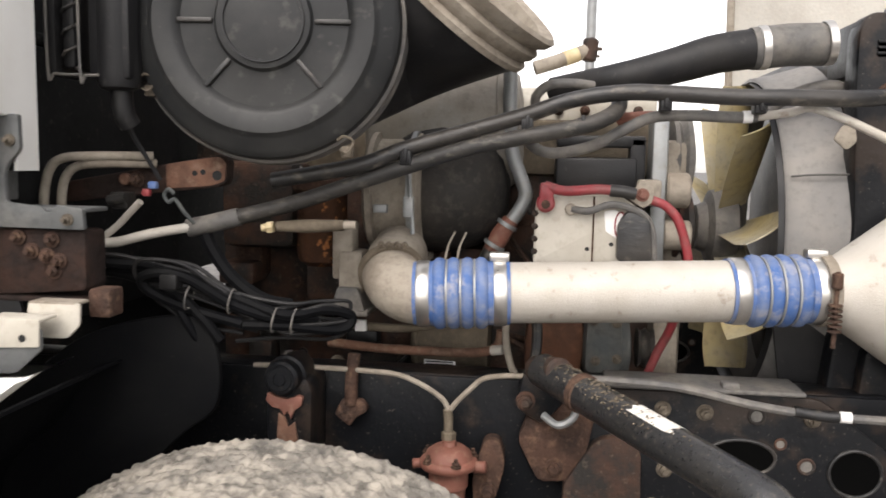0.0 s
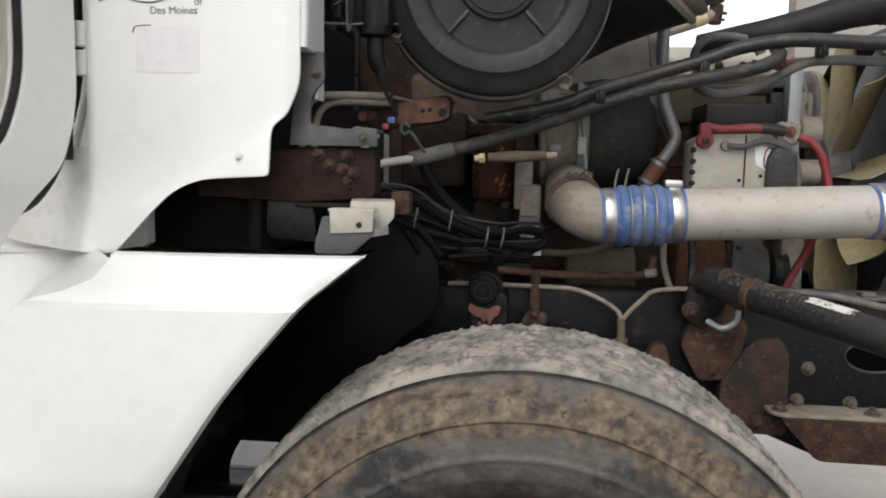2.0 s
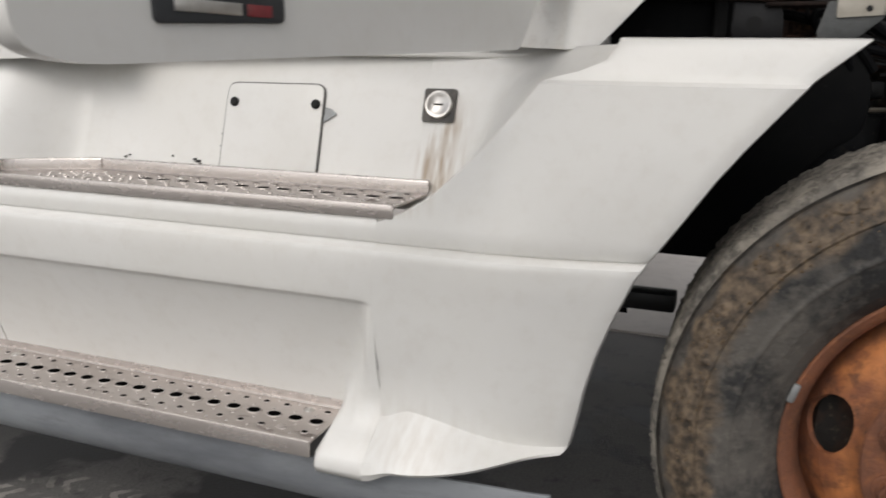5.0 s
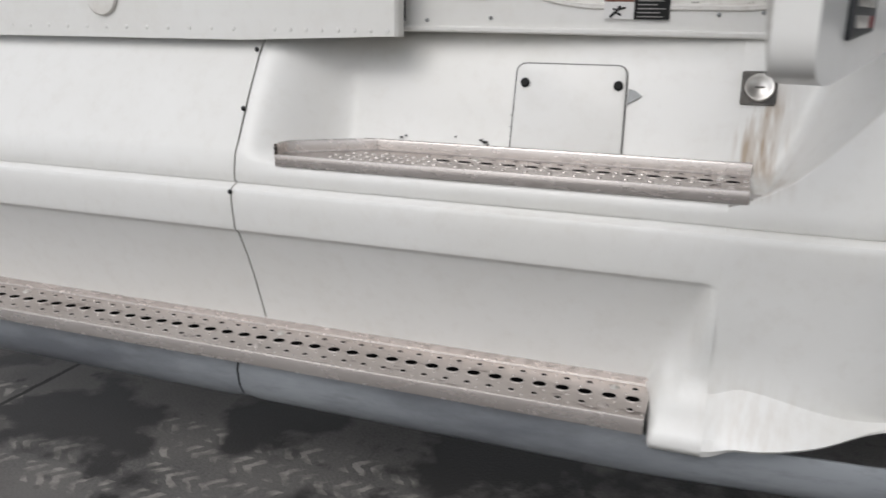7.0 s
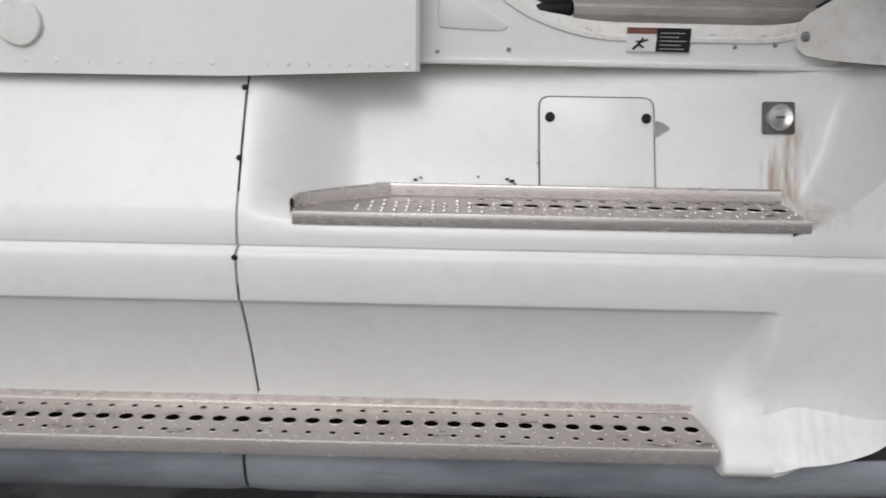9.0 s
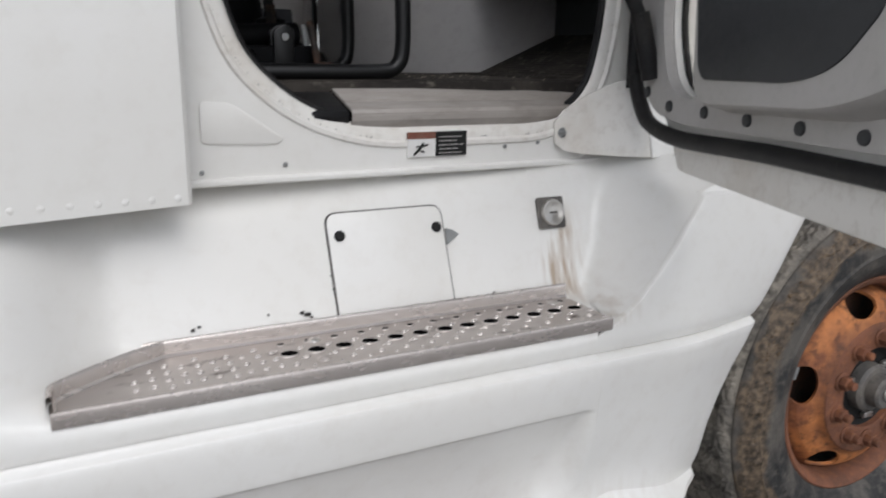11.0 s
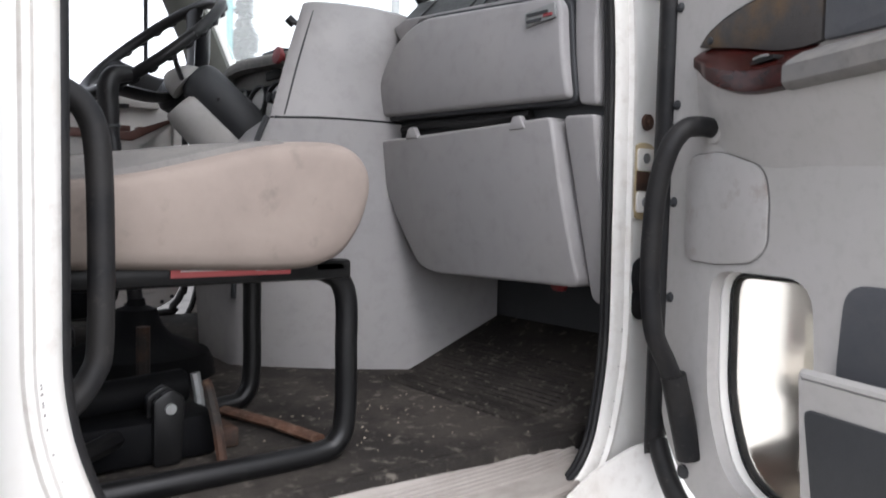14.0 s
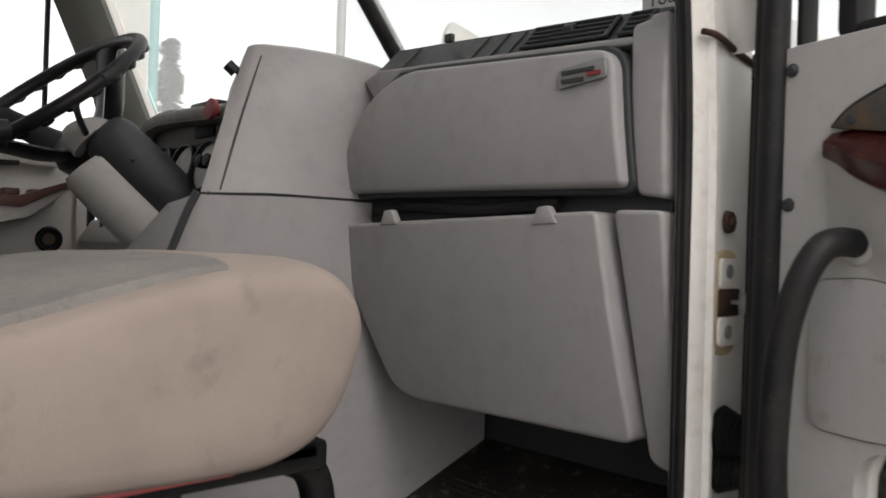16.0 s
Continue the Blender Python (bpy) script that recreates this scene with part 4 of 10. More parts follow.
part("scuff", moved(prism([(-1.550, 0.012), (-1.522, 0.030), (-1.535, 0.040), (-1.550, 0.044)], "y", -0.0015, 0.001, 0), onwall), GALV, pan, "grey scuffed tape flap beside the panel")
lk = thing("filler_lock", (-1.30, wall_y(1.0), 0.99), "dull metal round lock on a square grey plate", "lock")
part("plate", moved(prism(rounded([(-1.334, 0.022), (-1.268, 0.022), (-1.268, 0.088), (-1.334, 0.088)], 0.006), "y", -0.005, 0.001, 0.001), onwall), HOSEGREY, lk)
part("barrel", moved(lathe([(0, 0.006), (0.018, 0.006), (0.022, 0.009), (0.026, 0.009), (0.028, 0.005), (0.028, 0)], (-1.30, -0.005, 0.055), (0, -1, 0), 24), onwall), ALU_BRIGHT, lk)
part("keyway", moved(box((-1.309, -0.0125, 0.0525), (-1.291, -0.0105, 0.0565), 0.001), onwall), HOSEGREY, lk)

# ---- wheel ----
from mathutils import noise as mnoise

WC = Vector((-0.345, 1.013, 0.502))
whl = thing("wheel_and_tyre", (WC.x, WC.y + 0.13, 0.0), "muddy truck front wheel with a rusty orange steel disc", "wheel")


def turned(profile, n=64):
    """A profile of (radius, y) turned round the wheel's axle."""
    return lathe([(r, -y) for r, y in profile], (WC.x, 0, WC.z), (0, -1, 0), n, closed=True)


side = [(0.292, 1.022), (0.305, 1.004), (0.32, 0.99), (0.345, 0.976), (0.372, 0.968), (0.378, 0.9645), (0.384, 0.968), (0.41, 0.967), (0.428, 0.969), (0.432, 0.965), (0.438, 0.97), (0.455, 0.977), (0.47, 0.985), (0.478, 0.987), (0.49, 0.994), (0.5, 1.0)]
side = [(r if r < 0.43 else 0.43 + (r - 0.43) * 0.84, y) for r, y in side]
tyre_prof = [(r, y + 0.006) for r, y in side] + [(0.4945, 1.008), (0.497, 1.018), (0.497, 1.26), (0.488, 1.275), (0.45, 1.30), (0.38, 1.31), (0.32, 1.295), (0.285, 1.262), (0.285, 1.03)]
tyre = part("tyre", turned(tyre_prof, 96), TYRE, whl, "black tyre sidewall caked with dried mud")


def crust(a, r):
    """How far dried mud stands off the sidewall at an angle and a radius."""
    p = Vector((r * math.cos(a), 0.0, r * math.sin(a)))
    rag = 0.012 * mnoise.noise(p * 9) + 0.008 * mnoise.noise(p * 27)
    band = ease(r + rag, 0.425, 0.440) * (1 - ease(r + rag * 0.5, 0.470, 0.479))
    lumps = mnoise.fractal(p * 42, 0.7, 2.1, 4)
    cake = ease(mnoise.noise(p * 13 + Vector((3, 1, 7))) + 0.35 * lumps, -0.05, 0.30)
    return band * (0.0006 + 0.0048 * cake * max(0.15, 0.65 + 0.75 * lumps)) + 0.0003 * mnoise.noise(p * 120)


srs, sys_ = [p[0] for p in side], [p[1] for p in side]
cr_n, cr_r = 760, [0.296 + 0.003 * i for i in range(43)] + [0.425 + 0.0015 * i for i in range(39)] + [0.4845, 0.487, 0.4885]
crr = []
for i in range(cr_n + 1):
    a = 2 * math.pi * (i % cr_n) / cr_n
    crr.append([(WC.x + r * math.cos(a), lerp(r, srs, sys_) - crust(a, r) + (0.004 if r in (cr_r[0], cr_r[-1]) else 0), WC.z + r * math.sin(a)) for r in cr_r])
part("sidewall", sheet(crr), TYRE, tyre, "sidewall rubber under a lumpy crust of dried mud", angle=180)
# worn tread: five ribs, zigzag grooves and wavy sipes
rng = random.Random(7)
na, ny = 900, 56
aa, yy = np.meshgrid(np.linspace(0, 2 * np.pi, na, endpoint=False), np.linspace(0.998, 1.268, ny), indexing="ij")
zig = 0.006 * np.abs(((aa * 40 / np.pi) % 2) - 1) - 0.003
groove = np.zeros_like(aa)
for gy in (1.049, 1.106, 1.164, 1.221):
    groove = np.maximum(groove, np.clip(1 - np.abs(yy - gy - zig) / 0.0055, 0, 1))
crest = 1 - np.abs(np.sin(aa * 44 + 2.6 * np.sin(yy * 62 + 1.5 * np.sin(aa * 9)) + 1.0 * np.sin(aa * 21 + yy * 30)))
crest2 = 1 - np.abs(np.sin(yy * 74 + 2.2 * np.sin(aa * 33 + 1.6 * np.sin(yy * 45 + aa * 7))))
ridge = np.abs(np.sin(yy * 150 + 1.7 * np.sin(aa * 38 + 1.3 * np.sin(yy * 40 + aa * 5)) + 0.9 * np.sin(aa * 91 + yy * 55)))
lump = 0.35 * crest ** 2 + 0.25 * crest2 ** 2 + 0.75 * ridge ** 1.5
edge = np.clip((1.022 - yy) / 0.02, 0, 1) ** 2 + np.clip((yy - 1.25) / 0.02, 0, 1) ** 2
rr_ = 0.5005 + (0.0085 * lump - 0.005 * np.sqrt(groove)) * np.clip(1 - 1.6 * edge, 0, 1) - 0.006 * edge
tb = bmesh.new()
tv = [[tb.verts.new((WC.x + rr_[i, k] * math.cos(aa[i, k]), yy[i, k], WC.z + rr_[i, k] * math.sin(aa[i, k]))) for k in range(ny)] for i in range(na)]
for i in range(na):
    a, c = tv[i], tv[(i + 1) % na]
    for k in range(ny - 1):
        tb.faces.new((a[k], a[k + 1], c[k + 1], c[k]))
part("tread", tb, TREAD, tyre, "dusty grey worn tread with wavy sipes", angle=180)
# clods of mud on the shoulder
mb = bmesh.new()
for i in range(420):
    a = rng.uniform(-0.15, math.pi + 0.15) if rng.random() < 0.8 else rng.uniform(0, 2 * math.pi)
    r = rng.gauss(0.450, 0.017) + 0.006 * math.sin(a * 9)
    r = min(0.474, max(0.42, r))
    y = lerp(r, [p[0] for p in side], [p[1] for p in side])
    s = rng.uniform(0.0010, 0.0030) * (1.7 if rng.random() < 0.12 else 1)
    clod = bmesh.ops.create_icosphere(mb, subdivisions=1, radius=s)["verts"]
    for v in clod:
        v.co *= rng.uniform(0.6, 1.3)
        v.co.y *= 0.8
        v.co = Vector((v.co.x * math.cos(a - 1.57) - v.co.z * math.sin(a - 1.57), v.co.y, v.co.x * math.sin(a - 1.57) + v.co.z * math.cos(a - 1.57)))
        v.co += Vector((WC.x + r * math.cos(a), y - crust(a, r) - s * 0.1, WC.z + r * math.sin(a)))
tagged(part("mud", mb, MUD, tyre, "crumbly brown mud clods on the tyre shoulder"), kind="stuff")
# the steel disc: lip, well, dish with hand holes, bolt face
rim_prof = [(0.299, 1.009), (0.301, 1.014), (0.298, 1.02), (0.288, 1.024), (0.278, 1.04), (0.268, 1.07), (0.266, 1.085), (0.262, 1.088), (0.270, 1.036), (0.280, 1.016), (0.288, 1.011), (0.295, 1.007)]
rim = part("rim", turned(rim_prof), WHEEL_RUST, whl, "rusty brown steel wheel rim")
db = bmesh.new()
prof = [(0.268, 1.078), (0.262, 1.070), (0.25, 1.045), (0.235, 1.025), (0.215, 1.012), (0.195, 1.004), (0.187, 0.998), (0.181, 0.989)]
seg, HOLE_A0 = 480, math.atan2(0.225, -0.037)
radii_ = [0.268, 0.265, 0.262] + [0.262 - 0.0022 * i for i in range(1, 33)] + [0.188, 0.181]


def hole_place(a, r):
    """Where a place lies in the nearest hand hole, its rim being 1."""
    d = (a - HOLE_A0 + math.pi / 5) % (2 * math.pi / 5) - math.pi / 5
    return d * 0.226 / 0.051, (r - 0.226) / 0.031


def disc_point(a, r):
    y = lerp(r, [p[0] for p in prof[::-1]], [p[1] for p in prof[::-1]])
    return WC.x + r * math.cos(a), y, WC.z + r * math.sin(a)


keep = {}
for i, r in enumerate(radii_):
    for j in range(seg):
        a = 2 * math.pi * j / seg
        hx, hz = hole_place(a, r)
        h = math.hypot(hx, hz)
        if h < 0.925:
            continue
        if h < 1.0:
            da, dr = hx * (1 / h - 1) * 0.051 / 0.226, hz * (1 / h - 1) * 0.031
            keep[i, j] = db.verts.new(disc_point(a + da, r + dr))
        else:
            keep[i, j] = db.verts.new(disc_point(a, r))
for i in range(len(radii_) - 1):
    for j in range(seg):
        q = [(i, j), (i, (j + 1) % seg), (i + 1, (j + 1) % seg), (i + 1, j)]
        got = [keep[k] for k in q if k in keep]
        if len(got) >= 3:
            db.faces.new(got)
disc = part("disc", db, ORANGE_RUST, whl, "dished rusty orange wheel disc with hand holes", angle=70)
thick = disc.modifiers.new("thickness", "SOLIDIFY")
thick.thickness, thick.offset = 0.009, -1
part("bolt_flange", turned([(0.184, 0.994), (0.178, 0.985), (0.17, 0.983), (0.15, 0.9825), (0.118, 0.983), (0.112, 0.986), (0.110, 1.02), (0.18, 1.02)], 80), WHEEL_RUST, disc, "dark brown rusted bolt flange")
part("brake_drum", lathe([(0.0, 0.0), (0.238, 0.0), (0.245, 0.01), (0.245, 0.15), (0, 0.15)], (WC.x, 1.09, WC.z), (0, 1, 0), 40), RUSTY_STEEL, whl)
for i in range(10):
    a = math.radians(18 + 36 * i)
    p = Vector((WC.x + 0.1425 * math.cos(a), 0.983, WC.z + 0.1425 * math.sin(a)))
    part("lug_nut", join(cyl(p, p - Vector((0, 0.006, 0)), 0.025, 20, 0.002), cyl(p - Vector((0, 0.006, 0)), p - Vector((0, 0.026, 0)), 0.0185, 6, 0.002), cyl(p - Vector((0, 0.026, 0)), p - Vector((0, 0.042, 0)), 0.011, 12, 0.002)), WHEEL_RUST, whl)
part("hub_well", turned([(0.111, 1.0), (0.111, 1.03), (0.02, 1.03), (0.02, 1.012), (0.10, 1.010)], 48), INK, whl, "black oily recess round the hub")
hub = part("hub", join(cyl((WC.x, 1.02, WC.z), (WC.x, 0.975, WC.z), 0.066, 32, 0.008), cyl((WC.x, 0.98, WC.z), (WC.x, 0.940, WC.z), 0.044, 32, 0.006)), HOSEGREY, whl, "grey oil-stained wheel hub")
part("hub_cap", cyl((WC.x, 0.941, WC.z), (WC.x, 0.933, WC.z), 0.020, 20, 0.003), ALU_BRIGHT, hub)
for k in range(3):
    a = math.radians(40 + 120 * k)
    part("hub_tab", box((WC.x + 0.085 * math.cos(a) - 0.018, 0.992, WC.z + 0.085 * math.sin(a) - 0.008), (WC.x + 0.085 * math.cos(a) + 0.018, 1.006, WC.z + 0.085 * math.sin(a) + 0.008), 0.003), ALU_BRIGHT, hub)
part("balance_weight", moved(box((-0.006, -0.004, -0.017), (0.006, 0.005, 0.017), 0.003), Matrix.Translation((WC.x - 0.285, 1.004, WC.z + 0.085)) @ Matrix.Rotation(0.3, 4, "Y")), GALV, whl, "small bright wheel balance weight")

# far front wheel and the axle
fw = copy_thing(whl, Matrix.Translation((WC.x, 2 * 2.07 - (WC.y + 0.13), 0.0)) @ Matrix.Rotation(math.pi, 4, "Z"))
tagged(fw, "far front wheel of the truck in shadow")
plain("front_axle", join(prism(rounded([(1.28, 0.40), (2.86, 0.40), (2.86, 0.52), (2.6, 0.50), (2.3, 0.46), (1.8, 0.46), (1.5, 0.50), (1.28, 0.52)], 0.03), "x", WC.x - 0.05, WC.x + 0.05, 0.01), ), RUSTY_STEEL, "forged front axle beam with dark rust", "axle")
# ---- cab shell ----
APERTURE = rounded([(-1.966, 2.78), (-1.966, 1.46), (-1.922, 1.333), (-1.83, 1.25), (-1.70, 1.206), (-1.31, 1.206), (-1.19, 1.265), (-1.148, 1.42), (-1.158, 2.05), (-1.42, 2.78)],
                   [0.10, 0.08, 0.05, 0.06, 0.10, 0.09, 0.08, 0.12, 0.2, 0.10], 6)


def offset_ring(pts, d):
    """An outline moved inwards by d (outwards: minus)."""
    k, out = len(pts), []
    area = sum(pts[i - 1][0] * pts[i][1] - pts[i][0] * pts[i - 1][1] for i in range(k))
    s = 1 if area > 0 else -1
    for i in range(k):
        a, b = Vector(pts[i - 1]), Vector(pts[(i + 1) % k])
        t = (b - a).normalized()
        out.append((pts[i][0] - s * t.y * d, pts[i][1] + s * t.x * d))
    return out


def wall_with_hole(hole, lo, hi, y0, y1, inset=0.0):
    """A wall from lo to hi (x, z) with a shaped opening through it, from y0 to y1."""
    cx, cz = sum(p[0] for p in hole) / len(hole), sum(p[1] for p in hole) / len(hole)

    def out(p):
        dx, dz = p[0] - cx, p[1] - cz
        t = min(((hi[0] if dx > 0 else lo[0]) - cx) / dx if abs(dx) > 1e-6 else 9e9, ((hi[1] if dz > 0 else lo[1]) - cz) / dz if abs(dz) > 1e-6 else 9e9)
        return cx + dx * t, cz + dz * t

    ring = hole + hole[:1]
    rows = [[(*out(p), ) for p in ring], ring]
    return sheet([[(x, y0, z) for x, z in r] for r in rows], y1 - y0, (0, 1, 0))


def cabside(bm):
    """Lays a part of the doorway onto the cab's side, which draws in towards the front."""
    for v in bm.verts:
        k = min(1.0, max(0.0, (v.co.x + 1.966) / 0.818))
        v.co.y += -0.012 + 0.055 * min(1.0, max(-0.05, v.co.x + 2.0)) + 0.012 * ease(v.co.x, -1.25, -1.13)
        v.co.x += 0.029 * k
        v.co.z -= 0.006 * k * min(1.0, max(0.0, (1.5 - v.co.z) / 0.3))
    return bm


cab = thing("cab", (-2.0, 2.07, 1.13), "white truck cab shell with an open passenger doorway", "truck cab")
part("side_wall", cabside(wall_with_hole(offset_ring(APERTURE, -0.034), (-3.6, 1.123), (-1.026, 2.95), 1.150, 1.185)), WHITE, cab)
# the doorway's stepped white frame and its rubber
fr = []
for d, y in ((-0.036, 1.1495), (-0.033, 1.1455), (-0.026, 1.1455), (-0.022, 1.153), (-0.012, 1.154), (-0.004, 1.158), (0.002, 1.163), (0.004, 1.184)):
    r = offset_ring(APERTURE, d)
    fr.append([(x, y, z) for x, z in r + r[:1]])
part("door_frame", cabside(sheet(fr)), WHITE_DIRTY, cab, "white door frame with grime in its folds", angle=50)
grime, grng = [], random.Random(21)
fold_ring = smooth_line([(x, 1.1525, z) for x, z in offset_ring(APERTURE, -0.019)], 8)
for i, p in enumerate(fold_ring[:-4]):
    if p[2] < 1.75 and grng.random() < 0.14:
        q2 = mixed(p, fold_ring[i + 1], grng.uniform(0.2, 0.7))
        if (Vector(q2) - Vector(p)).length < 0.06:
            grime.append(tube([p, q2], grng.uniform(0.0005, 0.0012), 5, curve=False))
tagged(part("grime", cabside(join(*grime)), HOSEGREY, cab, "dark flecks of dirt in the door frame fold"), kind="stuff")
seal_path = [(x, 1.170, z) for x, z in offset_ring(APERTURE, 0.004)]
part("door_seal", cabside(join(tube(seal_path + seal_path[:1], 0.0070, 10, curve=False), tube([(x, y + 0.007, z) for x, y, z in seal_path + seal_path[:1]], 0.0065, 8, curve=False))), RUBBER, cab, "black rubber door seal")
part("sill_skin", cabside(sheet([[(-2.08 + 0.1275 * i, y, z) for i in range(9)] for y, z in ((1.152, 1.132), (1.142, 1.131), (1.139, 1.128), (1.139, 1.122), (1.142, 1.119), (1.152, 1.118))])), WHITE, cab)
for x0, x1, z0, z1 in ((-2.0, -1.86, 1.175, 1.265),):
    part("pressed_panel", cabside(prism(rounded([(x0, 1.262), (x0 + 0.05, 1.258), (x1, 1.196), (x1 - 0.012, 1.186), (x0, 1.19)], 0.012), "y", 1.1465, 1.1505, 0.003)), WHITE, cab)
for x, z in ((-2.001, 1.139), (-1.86, 1.146), (-1.41, 1.16), (-1.33, 1.165)):
    part("rivet", cabside(lathe([(0, 0), (0.0045, 0), (0.004, 0.002), (0, 0.003)], (x, 1.149, z + 0.004), (0, -1, 0), 10)), GALV, cab)
part("far_wall", wall_with_hole(offset_ring(APERTURE, -0.01), (-3.6, 1.131), (-1.06, 2.95), 2.955, 2.99), WHITE_DIRTY, cab)
part("far_seal", tube([(x, 2.965, z) for x, z in offset_ring(APERTURE, -0.004) + offset_ring(APERTURE, -0.004)[:1]], 0.010, 8, curve=False), RUBBER, cab)
part("roof", box((-3.6, 1.15, 2.92), (-1.35, 2.99, 2.98), 0.01), WHITE, cab)
part("roof_lining", box((-3.58, 1.19, 2.86), (-1.40, 2.95, 2.90), 0.01), DOORGREY, cab)
part("back_wall", box((-3.6, 1.15, 1.14), (-3.55, 2.99, 2.95), 0.01), DOORGREY, cab)
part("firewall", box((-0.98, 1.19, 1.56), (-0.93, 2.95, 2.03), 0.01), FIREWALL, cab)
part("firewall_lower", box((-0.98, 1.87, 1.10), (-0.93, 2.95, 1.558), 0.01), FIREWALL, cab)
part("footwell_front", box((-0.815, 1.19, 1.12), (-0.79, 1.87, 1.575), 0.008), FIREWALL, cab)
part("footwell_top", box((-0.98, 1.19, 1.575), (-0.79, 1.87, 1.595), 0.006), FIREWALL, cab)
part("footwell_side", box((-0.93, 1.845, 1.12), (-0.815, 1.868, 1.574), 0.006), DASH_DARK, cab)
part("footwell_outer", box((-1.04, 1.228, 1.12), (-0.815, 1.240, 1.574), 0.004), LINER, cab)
part("footwell_pad", box((-0.835, 1.20, 1.34), (-0.817, 1.845, 1.57), 0.006), DASH_DARK, cab)
part("red_tag", prism(rounded([(1.40, 1.528), (1.455, 1.528), (1.44, 1.505), (1.412, 1.505)], 0.006), "x", -1.02, -1.012, 0.002), RED, cab, "small red plastic tag under the dash")
part("far_cowl", box((-1.06, 2.94, 1.13), (-0.72, 2.98, 2.02), 0.01), WHITE, cab)
# windscreen posts and glass
for y, m in ((1.19, WHITE), (2.95, WHITE)):
    part("windscreen_post", tube([(-1.03, y, 2.03), (-1.22, y, 2.45), (-1.43, y, 2.92)], 0.034, 10), m, cab)
part("post_trim", sheet([[(-1.03 - 0.45 * (z - 2.02) + dx, y, z) for dx, y in ((0.02, 2.955), (0.0, 2.90), (-0.03, 2.865), (-0.085, 2.872), (-0.115, 2.91), (-0.12, 2.955))] for z in (2.02, 2.2, 2.45, 2.7, 2.88)]), POSTTRIM, cab, "grey moulded windscreen post trim", angle=50)
part("centre_post", tube([(-0.747, 2.07, 2.05), (-0.957, 2.07, 2.292), (-1.48, 2.07, 2.90)], 0.021, 12), RUBBER, cab, "black rubber windscreen divider")
for ya, yb in ((1.22, 2.06), (2.93, 2.08)):
    g = part("windscreen_pane", sheet([[(-1.0, ya, 2.04), (-0.85, (ya + yb) / 2, 2.04), (-0.742, yb, 2.04)], [(-1.385, ya, 2.90), (-1.43, (ya + yb) / 2, 2.90), (-1.485, yb, 2.90)]], 0.005, (1, 0, 0.5)), WINDSCREEN, cab)
    g.visible_shadow = False
part("cowl_top", sheet([[(-1.0, 1.20, 2.0), (-0.74, 2.07, 2.0), (-1.0, 2.94, 2.0)], [(-0.98, 1.20, 2.035), (-0.735, 2.07, 2.035), (-0.98, 2.94, 2.035)]], 0.02, (1, 0, 0)), BLACK, cab)
part("window_divider", tube([(-1.33, 2.955, 2.02), (-1.33, 2.955, 2.88)], 0.007, 8, curve=False), BLACK, cab, "thin black divider of the driver window")
part("driver_door_post", tube([(-1.99, 2.93, 2.0), (-1.99, 2.93, 2.9)], 0.03, 8), DASH_DARK, cab)

# floor, mat and sill plate
tagged(part("cab_floor", box((-3.55, 1.268, 1.20), (-0.98, 2.955, 1.286), 0.004), CARPET), "dirty dark floor covering of the cab", "floor", kind="structure")
plain("toe_board", prism([(-1.09, 1.24), (-1.09, 1.287), (-0.83, 1.402), (-0.83, 1.24)], "y", 1.202, 1.86, 0.003), CARPET, "sloping toe board of the footwell", "trim", kind="structure")
mat = thing("floor_mat", (-1.25, 1.55, 1.286), "worn dark rubber mat with raised ribs in the footwell", "floor mat")


def mat_z(x):
    return 1.2870 + max(0.0, x + 1.085) * 0.446


part("base", sheet([[(x, y, mat_z(x) + 0.001) for y in (1.29, 1.45, 1.62, 1.81)] for x in (-1.90, -1.46, -1.30, -1.12, -1.085, -1.0, -0.90, -0.845)], 0.002, (0, 0, -1)), CARPET, mat, angle=60)
for i in range(21):
    x = -1.19 + 0.0118 * i
    part("rib", sheet([[(x + a, y, mat_z(x) + 0.0008 + h) for a, h in ((0.0, 0.0), (0.001, 0.0042), (0.0045, 0.0042), (0.0055, 0.0))] for y in (1.36 + 0.002 * i, 1.5, 1.79 - 0.0012 * i)]), CARPET, mat)
# crumbs of dried dirt on the floor
crb = bmesh.new()
rnd = random.Random(31)
for i in range(70):
    x, y = rnd.gauss(-1.38, 0.13), rnd.gauss(1.50, 0.12)
    if not (-1.72 < x < -1.10 and 1.30 < y < 1.95):
        continue
    s = rnd.uniform(0.0008, 0.0026)
    for v in bmesh.ops.create_icosphere(crb, subdivisions=1, radius=s)["verts"]:
        v.co = Vector((v.co.x * rnd.uniform(0.7, 1.6) + x, v.co.y * rnd.uniform(0.7, 1.5) + y, v.co.z * 0.7 + 1.289))
tagged(part("dirt_crumbs", crb, TURBO), "scattered crumbs of pale dried dirt on the mat", "dirt", kind="stuff")
sp = thing("sill_plate", (-1.50, 1.22, 1.21), "scuffed pale plastic sill plate at the doorway", "sill plate")
sp_prof = [(1.170, 1.203), (1.153, 1.226), (1.151, 1.236), (1.155, 1.2425), (1.170, 1.2475), (1.192, 1.2535)]
for k in range(6):
    y0 = 1.195 + 0.0082 * k
    zb = 1.2535 + (y0 - 1.192) * 0.30
    sp_prof += [(y0, zb), (y0 + 0.0012, zb + 0.0030), (y0 + 0.0050, zb + 0.0038), (y0 + 0.0062, zb + 0.0012)]
sp_prof += [(1.248, 1.2715), (1.256, 1.2755), (1.264, 1.2755), (1.267, 1.262)]
